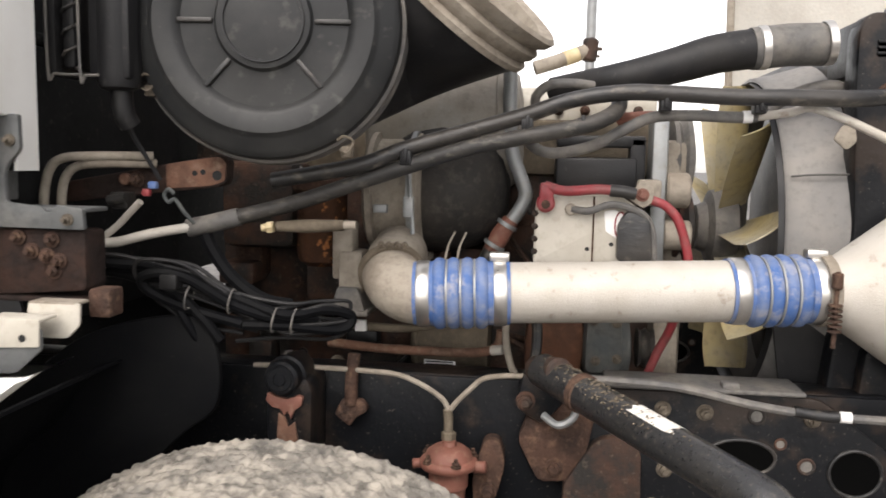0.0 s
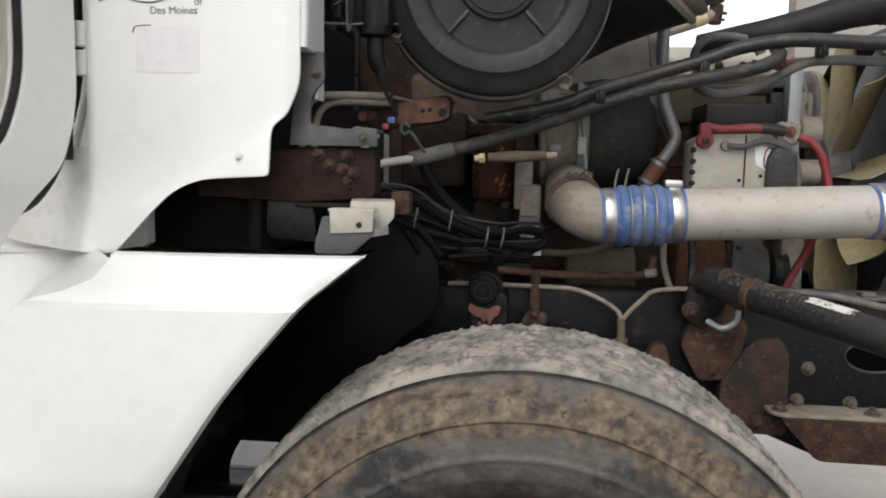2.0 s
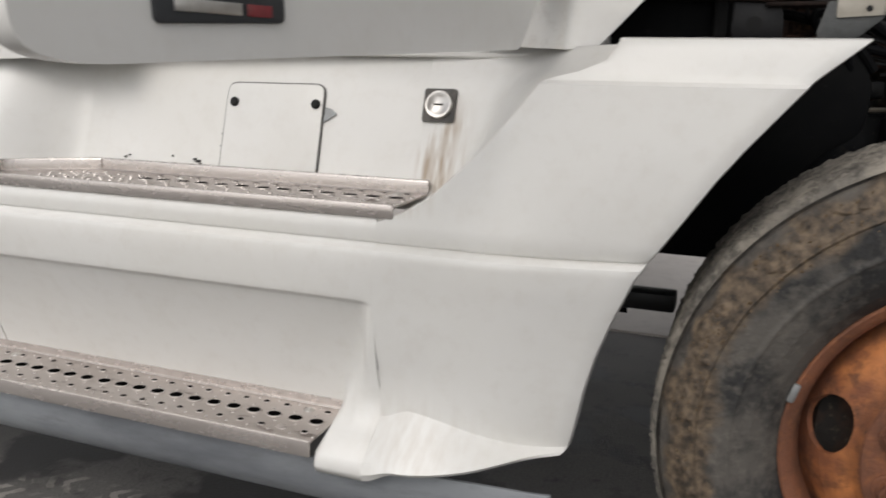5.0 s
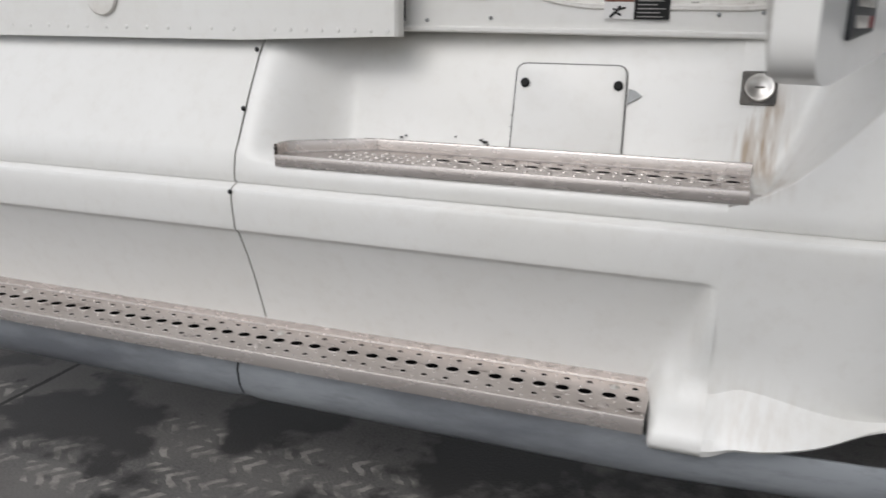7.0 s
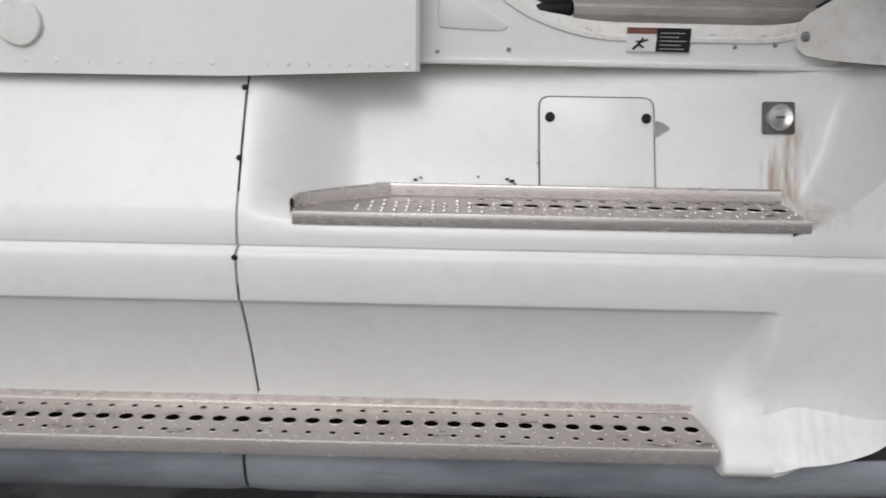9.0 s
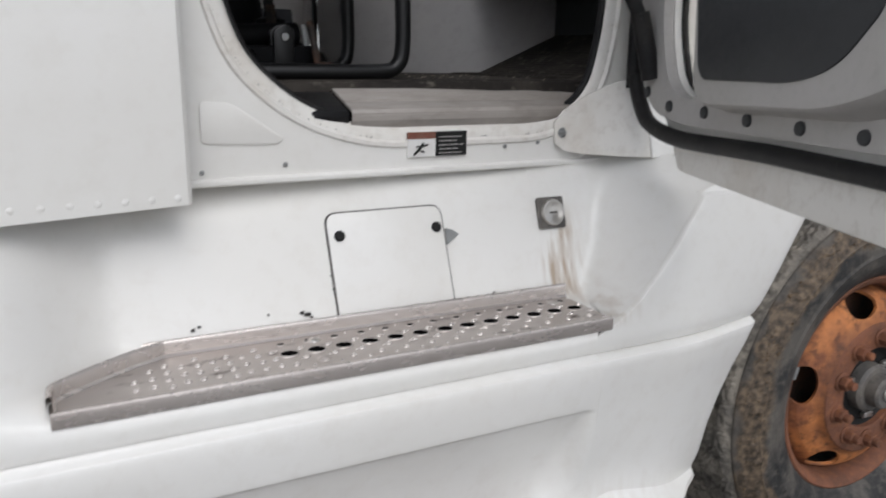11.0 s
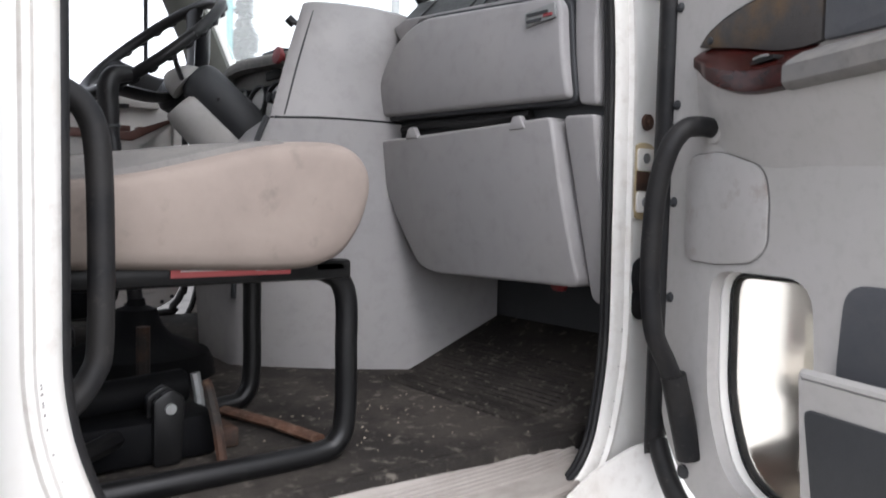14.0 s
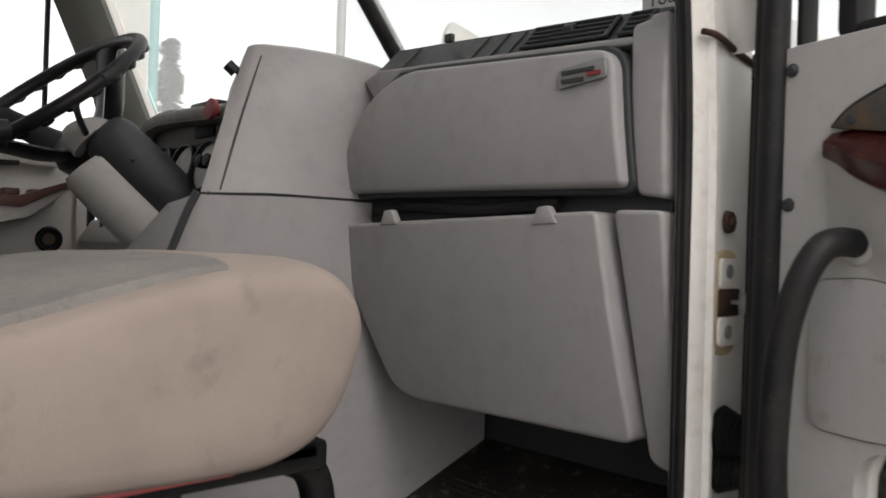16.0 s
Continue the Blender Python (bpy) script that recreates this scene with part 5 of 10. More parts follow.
part("plate", cabside(sheet([[(x, y, z) for x in (-1.735, -1.60, -1.45, -1.30, -1.165)] for y, z in sp_prof], 0.004, (0, 0, -1))), SILL, sp, angle=20)
part("end_cap", cabside(prism([(1.170, 1.20), (1.267, 1.20), (1.267, 1.270), (1.248, 1.268), (1.157, 1.240), (1.153, 1.228)], "x", -1.915, -1.737, 0.004)), BLACK, sp, "black plastic end of the sill plate")

# warning label below the doorway
wl_th = thing("warning_label", (-1.56, 1.148, 1.155), "red, white and black warning label on the sill", "label")
part("picture_field", cabside(box((-1.628, 1.1440, 1.152), (-1.570, 1.149, 1.186), 0)), PAPER, wl_th)
part("red_field", cabside(box((-1.628, 1.1440, 1.1865), (-1.570, 1.149, 1.199), 0)), REDRUST, wl_th, "faded red band")
part("text_field", cabside(box((-1.569, 1.1440, 1.152), (-1.502, 1.149, 1.199), 0)), INK, wl_th, "black field with pale lines")
for i in range(5):
    part("text_line", cabside(box((-1.563, 1.1432, 1.157 + 0.0078 * i), (-1.563 + (0.050, 0.042, 0.054, 0.038, 0.050)[i], 1.1439, 1.1584 + 0.0078 * i), 0)), DOORGREY, wl_th)
part("pictogram", cabside(join(tube([(-1.616, 1.1435, 1.156), (-1.605, 1.1435, 1.166), (-1.596, 1.1435, 1.178)], 0.0026, 6), tube([(-1.611, 1.1435, 1.172), (-1.601, 1.1435, 1.171), (-1.586, 1.1435, 1.175)], 0.0020, 6), tube([(-1.606, 1.1435, 1.166), (-1.594, 1.1435, 1.160)], 0.0022, 6, curve=False))), INK, wl_th)

# ---- cowl side and its lower flap ----
cowl = thing("cowl_panel", (-0.9, 1.14, 1.13), "white cowl side panel beside the open engine bay", "truck panel")
co = rounded([(-1.058, 1.129), (-1.0, 1.129), (-0.905, 1.232), (-0.86, 1.249), (-0.745, 1.256), (-0.744, 1.335), (-0.724, 1.352), (-0.704, 1.40), (-0.699, 2.05), (-1.058, 2.05)],
             [0.004, 0.01, 0.05, 0.03, 0.008, 0.008, 0.01, 0.02, 0.02, 0.01])
cb = prism(co, "y", 1.130, 1.137, 0.0025)
for i in range(24):
    bmesh.ops.bisect_plane(cb, geom=cb.verts[:] + cb.edges[:] + cb.faces[:], plane_co=(0, 0, 1.14 + 0.010 * i), plane_no=(0, 0, 1))
for i in range(22):
    bmesh.ops.bisect_plane(cb, geom=cb.verts[:] + cb.edges[:] + cb.faces[:], plane_co=(-1.045 + 0.015 * i, 0, 0), plane_no=(1, 0, 0))


def cowl_flare(x, z):
    """How far the foot of the cowl stands out below its curved crease."""
    top = lerp(x, (-1.06, -0.95, -0.87, -0.80, -0.745), (1.20, 1.225, 1.262, 1.305, 1.350))
    return 0.034 * (1 - ease(z, 1.10, top + 0.06)) + 0.016 * (1 - ease(z, top - 0.035, top)) * ease(x, -1.02, -0.88)


for v in cb.verts:
    v.co.y -= cowl_flare(v.co.x, v.co.z)
part("panel", cb, WHITE, cowl, angle=40)
part("edge_return", sheet([[(-0.708 + dx, max(y, 1.187) if z < 1.452 else y, z) for dx, y in ((0.0, 1.1335), (0.010, 1.135), (0.015, 1.142), (0.016, 1.16), (0.015, 1.20), (0.012, 1.24))] for z in (1.380, 1.395, 1.45, 1.456, 1.6, 1.8, 2.05)], 0.004, (-1, 0, 0)), WHITE, cowl, angle=60)
part("bolt", hexbolt((-0.794, 1.130 - cowl_flare(-0.794, 1.285), 1.285), (0, -1, 0), 0.0055, 0.004), WHITE_DIRTY, cowl)
flap = []
for i in range(13):
    x = -1.268 + 0.250 * i / 12
    t = ease(x, -1.268, -1.02)
    hi, lo = lerp(x, (-1.268, -1.25, -1.20, -1.13, -1.05), (1.205, 1.226, 1.258, 1.288, 1.30)), lerp(x, (-1.268, -1.25, -1.20, -1.12, -1.05), (1.162, 1.146, 1.137, 1.132, 1.129))
    flap.append([(x, (1.172 - 0.006 * (1 - f)) * (1 - t) + t * (1.131 - cowl_flare(-1.05, lo + (hi - lo) * f)), lo + (hi - lo) * f) for f in (0.0, 0.12, 0.3, 0.5, 0.7, 0.88, 1.0)])
part("bottom_flap", sheet(flap, 0.004, (0, 1, 0.2)), WHITE_DIRTY, cowl, "stained white curved flap under the door hinge", angle=60)
part("flap_bolt", hexbolt((-1.250, 1.170, 1.183), (0, -1, 0.1), 0.008, 0.004), GALV, cowl)
for z in (1.41, 1.55, 1.85):
    part("hinge", join(*[cyl((-1.062, 1.126, z + 0.045 * k), (-1.062, 1.126, z + 0.04 + 0.045 * k), 0.009, 12, 0.002) for k in range(2)]), WHITE_DIRTY, cowl)
# faded lettering and an old notice, as plain strokes
rnd = random.Random(3)
for i in range(9):
    x = -1.012 + 0.0165 * i
    part("faded_writing", tube([(x, 1.1292, 1.533), (x + 0.004, 1.1292, 1.533 + (0.026 if i in (0, 4, 5) else 0.014)), (x + 0.010, 1.1292, 1.536), (x + 0.016, 1.1292, 1.538)], 0.0013, 5), HOSEGREY, cowl, "faded grey script stroke")
part("faded_writing", tube([(-1.03, 1.1292, 1.527), (-1.0, 1.1292, 1.533), (-0.94, 1.1292, 1.524), (-0.86, 1.1292, 1.548)], 0.0011, 5), HOSEGREY, cowl, "faded grey script flourish")
part("faded_writing", tube([(-0.975, 1.1292, 1.478), (-0.97, 1.1292, 1.487), (-0.945, 1.1292, 1.489)], 0.0010, 5), HOSEGREY, cowl)

part("faded_notice", box((-0.971, 1.1292, 1.416), (-0.866, 1.1298, 1.488), 0), NOTICE, cowl, "faded pinkish notice sheet")

# the riveted panel beside the sleeper
sf = thing("sleeper_fairing", (-2.8, 1.04, 1.11), "white sheet-metal extender panel with a row of rivets", "truck panel")
rows = []
for x, y in ((-3.6, 1.02), (-2.40, 1.02), (-2.36, 1.022), (-2.06, 1.042), (-2.040, 1.044), (-2.034, 1.050), (-2.034, 1.075)):
    rows.append([(x, y + 0.02 * min(1, (z - 1.1) / 1.0), z) for z in (1.094 + 0.014 * ease(x, -2.5, -2.05), 1.5, 2.0, 2.6, 3.3)])
part("panel", sheet(rows, 0.004, (0.3, 1, 0)), WHITE, sf, angle=25)
for i in range(26):
    x = -2.056 - 0.038 * i - (0.045 if i > 7 else 0) - (0.022 * max(0, i - 7))
    if x > -3.55:
        y = lerp(x, (-3.6, -2.40, -2.06), (1.02, 1.02, 1.042))
        part("rivet", lathe([(0, 0), (0.0055, 0), (0.0046, 0.002), (0, 0.003)], (x, y + 0.001, 1.120), (0, -1, 0), 12), WHITE, sf)
part("round_cap", cyl((-2.79, 1.021, 1.19), (-2.79, 1.012, 1.19), 0.045, 28, 0.003), WHITE_DIRTY, sf)
part("inner_rubber", box((-2.06, 1.085, 1.14), (-2.035, 1.10, 3.2), 0.004), RUBBER, sf)

# ---- the open passenger door ----
DU, DN, DH = Vector((-0.247, -0.969, 0)), Vector((0.969, -0.247, 0)), Vector((-1.106, 1.106, 0))
DM = Matrix(((DU.x, DN.x, 0, DH.x), (DU.y, DN.y, 0, DH.y), (0, 0, 1, 0), (0, 0, 0, 1)))
door = thing("truck_door", tuple(DM @ Vector((0.45, 0.04, 1.10))), "open white truck door with grey trim and lookdown window", "door")


def dpart(name, bm, mat, parent=None, label="", **k):
    return part(name, moved(bm, DM), mat, parent or door, label, **k)


def panel_with_hole(outline, hole, w0, w1):
    """A door panel in the door's own plane; outline and hole have their corners in the same turn."""
    n = 96

    def even(pts):
        P = [Vector(p) for p in pts] + [Vector(pts[0])]
        d = [0]
        for a, b in zip(P, P[1:]):
            d.append(d[-1] + (b - a).length)
        return P, d

    cx, cz = sum(p[0] for p in hole) / len(hole), sum(p[1] for p in hole) / len(hole)

    def at_angle(pts, ang):
        best = None
        dx, dz = math.cos(ang), math.sin(ang)
        for i in range(len(pts)):
            (x0, z0), (x1, z1) = pts[i - 1], pts[i]
            ex, ez = x1 - x0, z1 - z0
            den = dx * ez - dz * ex
            if abs(den) < 1e-9:
                continue
            t = ((x0 - cx) * ez - (z0 - cz) * ex) / den
            s = ((x0 - cx) * dz - (z0 - cz) * dx) / den
            if t > 0 and -1e-6 <= s <= 1 + 1e-6 and (best is None or t > best):
                best = t
        return cx + dx * best, cz + dz * best

    angs = sorted({round(2 * math.pi * i / n, 4) for i in range(n)} | {round(math.atan2(p[1] - cz, p[0] - cx) % (2 * math.pi), 4) for p in outline})
    ro, rh = [at_angle(outline, a) for a in angs], [at_angle(hole, a) for a in angs]
    rows = [ro + ro[:1], rh + rh[:1]]
    return sheet([[(u, w0, z) for u, z in r] for r in rows], w1 - w0, (0, 1, 0))


D_OUT = rounded([(0.0, 2.001), (0.0, 1.36), (0.030, 1.268), (0.109, 1.20), (0.168, 1.124), (0.905, 1.092), (0.965, 1.105), (0.965, 2.001)], [0, 0.06, 0.03, 0.03, 0.012, 0.03, 0.04, 0])
D_WIN = rounded([(0.087, 1.582), (0.089, 1.39), (0.13, 1.29), (0.20, 1.262), (0.262, 1.285), (0.272, 1.45), (0.262, 1.582)], [0.04, 0.06, 0.05, 0.04, 0.05, 0.08, 0.04])
dpart("outer_skin", panel_with_hole(D_OUT, D_WIN, 0.022, 0.058), WHITE)
D_IN = rounded([(-0.016, 2.0), (-0.016, 1.34), (0.06, 1.238), (0.17, 1.218), (0.9, 1.225), (0.94, 1.30), (0.94, 2.0)], [0, 0.08, 0.05, 0.06, 0.06, 0.05, 0])
D_WIN_IN = offset_ring(D_WIN, -0.002)
dpart("inner_trim", panel_with_hole(D_IN, D_WIN_IN, 0.0, 0.021), DOORGREY, label="light grey moulded plastic inner trim")
wr = offset_ring(D_WIN, 0.002)

dpart("window_gasket", (tube([(u, 0.044, z) for u, z in wr + wr[:1]], 0.0075, 8, curve=False)), RUBBER, label="black rubber window gasket")
pane = dpart("lookdown_window", prism(offset_ring(D_WIN, 0.001), "y", 0.038, 0.042, 0), HAZY, label="hazy lookdown window pane in the lower door")
pane.visible_shadow = False
notice = dpart("paper_notice", box((0.200, 0.0645, 1.316), (0.480, 0.0652, 1.532), 0), THINPAPER, label="white paper notice taped over the window")
dpart("notice_frame", join(box((0.247, 0.0652, 1.352), (0.44, 0.0656, 1.355), 0), box((0.247, 0.0652, 1.352), (0.250, 0.0656, 1.50), 0), box((0.247, 0.0652, 1.497), (0.44, 0.0656, 1.50), 0), box((0.437, 0.0652, 1.352), (0.440, 0.0656, 1.50), 0)), INK)
dpart("notice_mark", box((0.408, 0.0656, 1.338), (0.455, 0.0660, 1.372), 0), BLUE, label="blue printed patch")
ds = [(-0.026, 0.010, 2.78), (-0.022, 0.0, 2.0), (-0.024, 0.0, 1.34), (-0.016, 0.0, 1.30), (0.022, 0.0, 1.238), (0.075, 0.0, 1.205), (0.20, 0.0, 1.190), (0.45, 0.0, 1.196), (0.86, 0.0, 1.20), (0.95, 0.0, 1.26), (0.955, 0.0, 2.0), (0.955, 0.010, 2.78)]
dpart("door_seal", tube(ds, 0.016, 10, step=5), RUBBER, label="thick black rubber door seal")
dpart("outer_seal", tube([(-0.046, 0.020, 2.78), (-0.045, 0.012, 2.0), (-0.046, 0.012, 1.50), (-0.040, 0.012, 1.40), (-0.028, 0.006, 1.34)], 0.012, 10, step=5), RUBBER, label="second black rubber lip of the door")
dpart("lower_flange", prism(rounded([(0.13, 1.205), (0.175, 1.130), (0.9, 1.098), (0.95, 1.2)], 0.01), "y", 0.008, 0.021, 0.003), WHITE_DIRTY)
# belt rail, upper frame and window
dpart("belt_rail", box((-0.010, 0.001, 1.978), (0.95, 0.05, 2.004), 0.008), DOORGREY)
dpart("upper_frame", join(box((0.041, 0.012, 2.004), (0.066, 0.05, 2.78), 0.008), box((-0.012, 0.020, 2.004), (-0.004, 0.05, 2.78), 0.003), box((0.066, 0.012, 2.004), (0.90, 0.05, 2.016), 0.005), box((0.90, 0.015, 2.03), (0.95, 0.05, 2.78), 0.006), box((0.0, 0.015, 2.74), (0.95, 0.05, 2.79), 0.006)), RUBBER)
dg = dpart("door_window", box((-0.006, 0.03, 2.002), (0.90, 0.035, 2.74), 0), GLASS)
dg.visible_shadow = False
for u, z in ((0.139, 1.249), (0.266, 1.246), (0.397, 1.243), (0.53, 1.242), (0.66, 1.242), (0.046, 1.272)):
    dpart("plug", lathe([(0, 0), (0.0115, 0), (0.0105, 0.004), (0.006, 0.005), (0, 0.004)], (u, 0.0, z), (0, -1, 0), 14), DASH_DARK, label="dark plastic trim plug")
for z in (1.975, 1.828, 1.68, 1.533, 1.40):
    dpart("trim_screw", lathe([(0, 0), (0.008, 0), (0.0072, 0.0025), (0.0058, 0.003), (0.005, 0.0045), (0.0018, 0.0048), (0, 0.003)], (0.001, 0.0, z), (0, -1, 0), 12), DASH_DARK)
# round speaker cover: a shallow raised pad
padline = rounded([(0.034, 1.748), (0.10, 1.752), (0.178, 1.728), (0.190, 1.69), (0.190, 1.62), (0.165, 1.598), (0.10, 1.592), (0.034, 1.594)], 0.02)
dpart("cover_gap", prism(offset_ring(padline, -0.0016), "y", -0.001, 0.002, 0), SHROUD)
dpart("speaker_cover", prism(padline, "y", -0.005, 0.0, 0.003), SCUFFED, label="smooth grey round-cornered cover with scuffs")
# map pocket: a slate insert above, a ledge, a dark insert below
dpart("upper_insert", prism(rounded([(0.312, 1.585), (0.80, 1.585), (0.80, 1.46), (0.303, 1.455)], 0.03), "y", -0.003, 0.002, 0.002), BLUECLOTH, label="slate grey pocket lining")
pk = [(0.292, 1.485), (0.84, 1.478), (0.84, 1.37), (0.76, 1.305), (0.64, 1.272), (0.345, 1.262), (0.308, 1.285)]
pf, pb = rounded(pk, [0.012, 0.012, 0.05, 0.05, 0.05, 0.03, 0.025], 6), rounded([(a - 0.012 if a < 0.4 else a + 0.02, b - 0.012 if b < 1.4 else b - 0.02) for a, b in pk], [0.012, 0.012, 0.05, 0.05, 0.05, 0.03, 0.025], 6)
prow = [[(u, 0.001, z) for u, z in pb], [(u, -0.03, z) for u, z in [(a + (c - a) * 0.75, b + (d - b) * 0.75) for (a, b), (c, d) in zip(pb, pf)]], [(u, -0.048, z) for u, z in pf], [(u, -0.055, z) for u, z in offset_ring(pf, 0.005)], [(u, -0.056, z) for u, z in offset_ring(pf, 0.012)]]
pbm = sheet([r + r[:1] for r in prow])
pbm.faces.new([pbm.verts.new(p) for p in prow[-1]])
bmesh.ops.remove_doubles(pbm, verts=pbm.verts, dist=1e-5)
dpart("map_pocket", pbm, DOORGREY, label="deep moulded grey map pocket", angle=40)
dpart("lower_insert", prism(rounded([(0.310, 1.440), (0.732, 1.436), (0.728, 1.40), (0.66, 1.33), (0.575, 1.308), (0.345, 1.306), (0.328, 1.325)], [0.012, 0.012, 0.03, 0.05, 0.05, 0.02, 0.02], 6), "y", -0.0595, -0.054, 0.002), DASH_DARK, label="dark woven pocket lining")
# armrest with wood-look trim
sect = ((0.050, 1.899, 1.890, 1.880, 0.010), (0.075, 1.905, 1.879, 1.862, 0.028), (0.105, 1.899, 1.864, 1.844, 0.038), (0.145, 1.890, 1.855, 1.829, 0.046), (0.185, 1.880, 1.847, 1.819, 0.052), (0.225, 1.876, 1.845, 1.817, 0.056), (0.258, 1.876, 1.848, 1.819, 0.058))
arm_rows = []
for u, hi, mid, lo, d in sect + ((0.36, 1.876, 1.850, 1.815, 0.052), (0.75, 1.876, 1.850, 1.80, 0.05)):
    e = d * 0.82
    arm_rows.append([(u, 0.0, hi - 0.006), (u, -e, mid - 0.006), (u, -e * 0.95, lo + 0.002), (u, -e * 0.8, lo - 0.014), (u, -e * 0.45, lo - 0.045), (u, -e * 0.15, lo - 0.075), (u, 0.001, lo - 0.095)])
dpart("armrest", sheet(arm_rows), DOORGREY, angle=60)


def curve_at(u, k):
    """One measure of the armrest's section at u, smoothed along the door."""
    ss = [u + 0.006 * j for j in range(-4, 5)]
    return sum(lerp(min(0.258, max(0.05, s)), [q[0] for q in sect], [q[k] for q in sect]) for s in ss) / len(ss)


wd = []
for i in range(25):
    u = 0.050 + 0.208 * i / 24
    hi, mid, lo, d = [curve_at(u, k) for k in (1, 2, 3, 4)]
    wd.append([(u, 0.0, hi), (u, -d * 0.9, mid + 0.004), (u, -d * 0.98, mid + 0.0015), (u, -d, mid - 0.002), (u, -d * 0.97, lo + 0.002), (u, -d * 0.8, lo - 0.001)])
dpart("wood_trim", sheet(wd, 0.004, (0, 1, 0)), WOOD, label="glossy dark red wood-look armrest trim", angle=28)
ph_rows = []
for u, z in ((0.259, 1.833), (0.30, 1.835), (0.42, 1.842), (0.70, 1.85)):
    ph_rows.append([(u, -0.030, z + 0.030), (u, -0.052, z + 0.018), (u, -0.062, z + 0.010), (u, -0.062, z - 0.010), (u, -0.054, z - 0.017), (u, -0.030, z - 0.018)])
dpart("pull_handle", sheet(ph_rows, 0.004, (0, 1, 0)), SHROUD, label="grey pull handle", angle=40)
dpart("lever_slot", prism(rounded([(0.186, 1.856), (0.189, 1.861), (0.226, 1.865), (0.226, 1.859)], 0.002), "y", -0.042, -0.022, 0.001), INK)
dpart("door_lever", tube([(0.192, -0.040, 1.863), (0.203, -0.041, 1.865), (0.216, -0.041, 1.865)], 0.0022, 8), GALV, label="small dull metal door lever")
ins = [(0.054, 1.905), (0.071, 1.921), (0.10, 1.935), (0.134, 1.945), (0.197, 1.957), (0.266, 1.966)]
dpart("cloth_insert", prism(rounded(ins + [(0.266, 1.878), (0.239, 1.874), (0.195, 1.877), (0.136, 1.891)], [0.004, 0.01, 0.03, 0.03, 0.03, 0.004, 0.002, 0.02, 0.02, 0.02]), "y", -0.008, 0.001, 0.003), BROWNCLOTH, label="worn brown-grey cloth door insert")
dpart("insert_piping", tube([(u, -0.005, z + 0.001) for u, z in ins], 0.0022, 6), RUBBER)
dpart("insert_screw", lathe([(0, 0), (0.0055, 0), (0.005, 0.002), (0, 0.003)], (0.076, -0.008, 1.911), (0, -1, 0), 12), DASH_DARK)
dpart("slate_insert", prism(rounded([(0.271, 1.966), (0.8, 1.975), (0.8, 1.885), (0.271, 1.877)], 0.004), "y", -0.010, 0.001, 0.004), BLUECLOTH)
# grab handle on the door's front edge
gh = dpart("grab_handle", tube([(0.084, 0.0, 1.786), (0.087, -0.034, 1.787), (0.086, -0.060, 1.780), (0.079, -0.078, 1.752), (0.067, -0.085, 1.70), (0.060, -0.086, 1.64), (0.056, -0.084, 1.56), (0.057, -0.074, 1.49), (0.057, -0.050, 1.445), (0.056, -0.032, 1.41), (0.058, -0.018, 1.36), (0.058, -0.008, 1.32)], 0.0145, 12), RUBBER, label="black rubber-covered grab handle")
dpart("handle_foot", tube([(0.056, -0.036, 1.425), (0.057, -0.026, 1.39), (0.060, -0.014, 1.34), (0.062, -0.004, 1.298)], 0.019, 10), RUBBER, gh)
dpart("handle_boss", lathe([(0.022, 0.0), (0.020, 0.006), (0.016, 0.008)], (0.084, 0.0, 1.785), (0, -1, 0), 18), DOORGREY, gh)
# the badge on the outside
bd = rounded([(0.675, 1.138), (0.836, 1.130), (0.838, 1.176), (0.677, 1.182)], 0.008)
dpart("badge", prism(bd, "y", 0.058, 0.063, 0.002), DASH_DARK, label="black badge plate with chrome and red bars")
for i, (u0, u1, z, m) in enumerate(((0.70, 0.815, 1.162, ALU_BRIGHT), (0.735, 0.815, 1.142, ALU_BRIGHT), (0.695, 0.728, 1.142, RED))):
    dpart("badge_bar", box((u0, 0.063, z), (u1, 0.0645, z + 0.012), 0.001), m)
# door latch strike on the pillar
st = thing("door_striker", (-1.075, 1.17, 1.69), "yellowed steel striker plate on the white door pillar", "striker plate")
SY = 1.1495
part("plate", cabside(prism(rounded([(-1.125, 1.650), (-1.058, 1.650), (-1.058, 1.778), (-1.125, 1.778)], 0.03), "y", SY - 0.004, SY + 0.001, 0.0015)), GOLD, st, "yellowed striker backing plate")
for z0, z1 in ((1.662, 1.697), (1.731, 1.768)):
    part("face", cabside(prism(rounded([(-1.115, z0), (-1.058, z0), (-1.058, z1), (-1.115, z1)], 0.008), "y", SY - 0.008, SY - 0.003, 0.0015)), WHITE_DIRTY, st)
part("latch_recess", cabside(box((-1.115, SY - 0.0065, 1.698), (-1.058, SY - 0.003, 1.730), 0.001)), RUSTY_STEEL, st, "dark greasy latch recess")
part("latch_pin", cabside(join(cyl((-1.078, SY - 0.020, 1.703), (-1.078, SY - 0.020, 1.726), 0.006, 12), box((-1.084, SY - 0.020, 1.712), (-1.060, SY - 0.005, 1.717), 0.001))), GALV, st)
for z in (1.679, 1.752):
    part("screw", cabside(lathe([(0, 0.003), (0.003, 0.003), (0.004, 0.0022), (0.0085, 0.002), (0.0085, 0.0)], (-1.094, SY - 0.008, z), (0, -1, 0), 16)), GALV, st)
for z in (1.812, 2.30):
    plain("door_bumper", cabside(lathe([(0, 0.010), (0.005, 0.010), (0.006, 0.006), (0.013, 0.006), (0.014, 0.0)], (-1.088, SY - 0.001, z), (0, -1, 0), 18)), RUSTY_STEEL, "small dark round door bumper on the pillar", "bumper", "door bumpers")
ck = thing("check_strap_boot", (-1.10, SY, 1.50), "black ribbed rubber boot of the door check strap", "rubber boot")
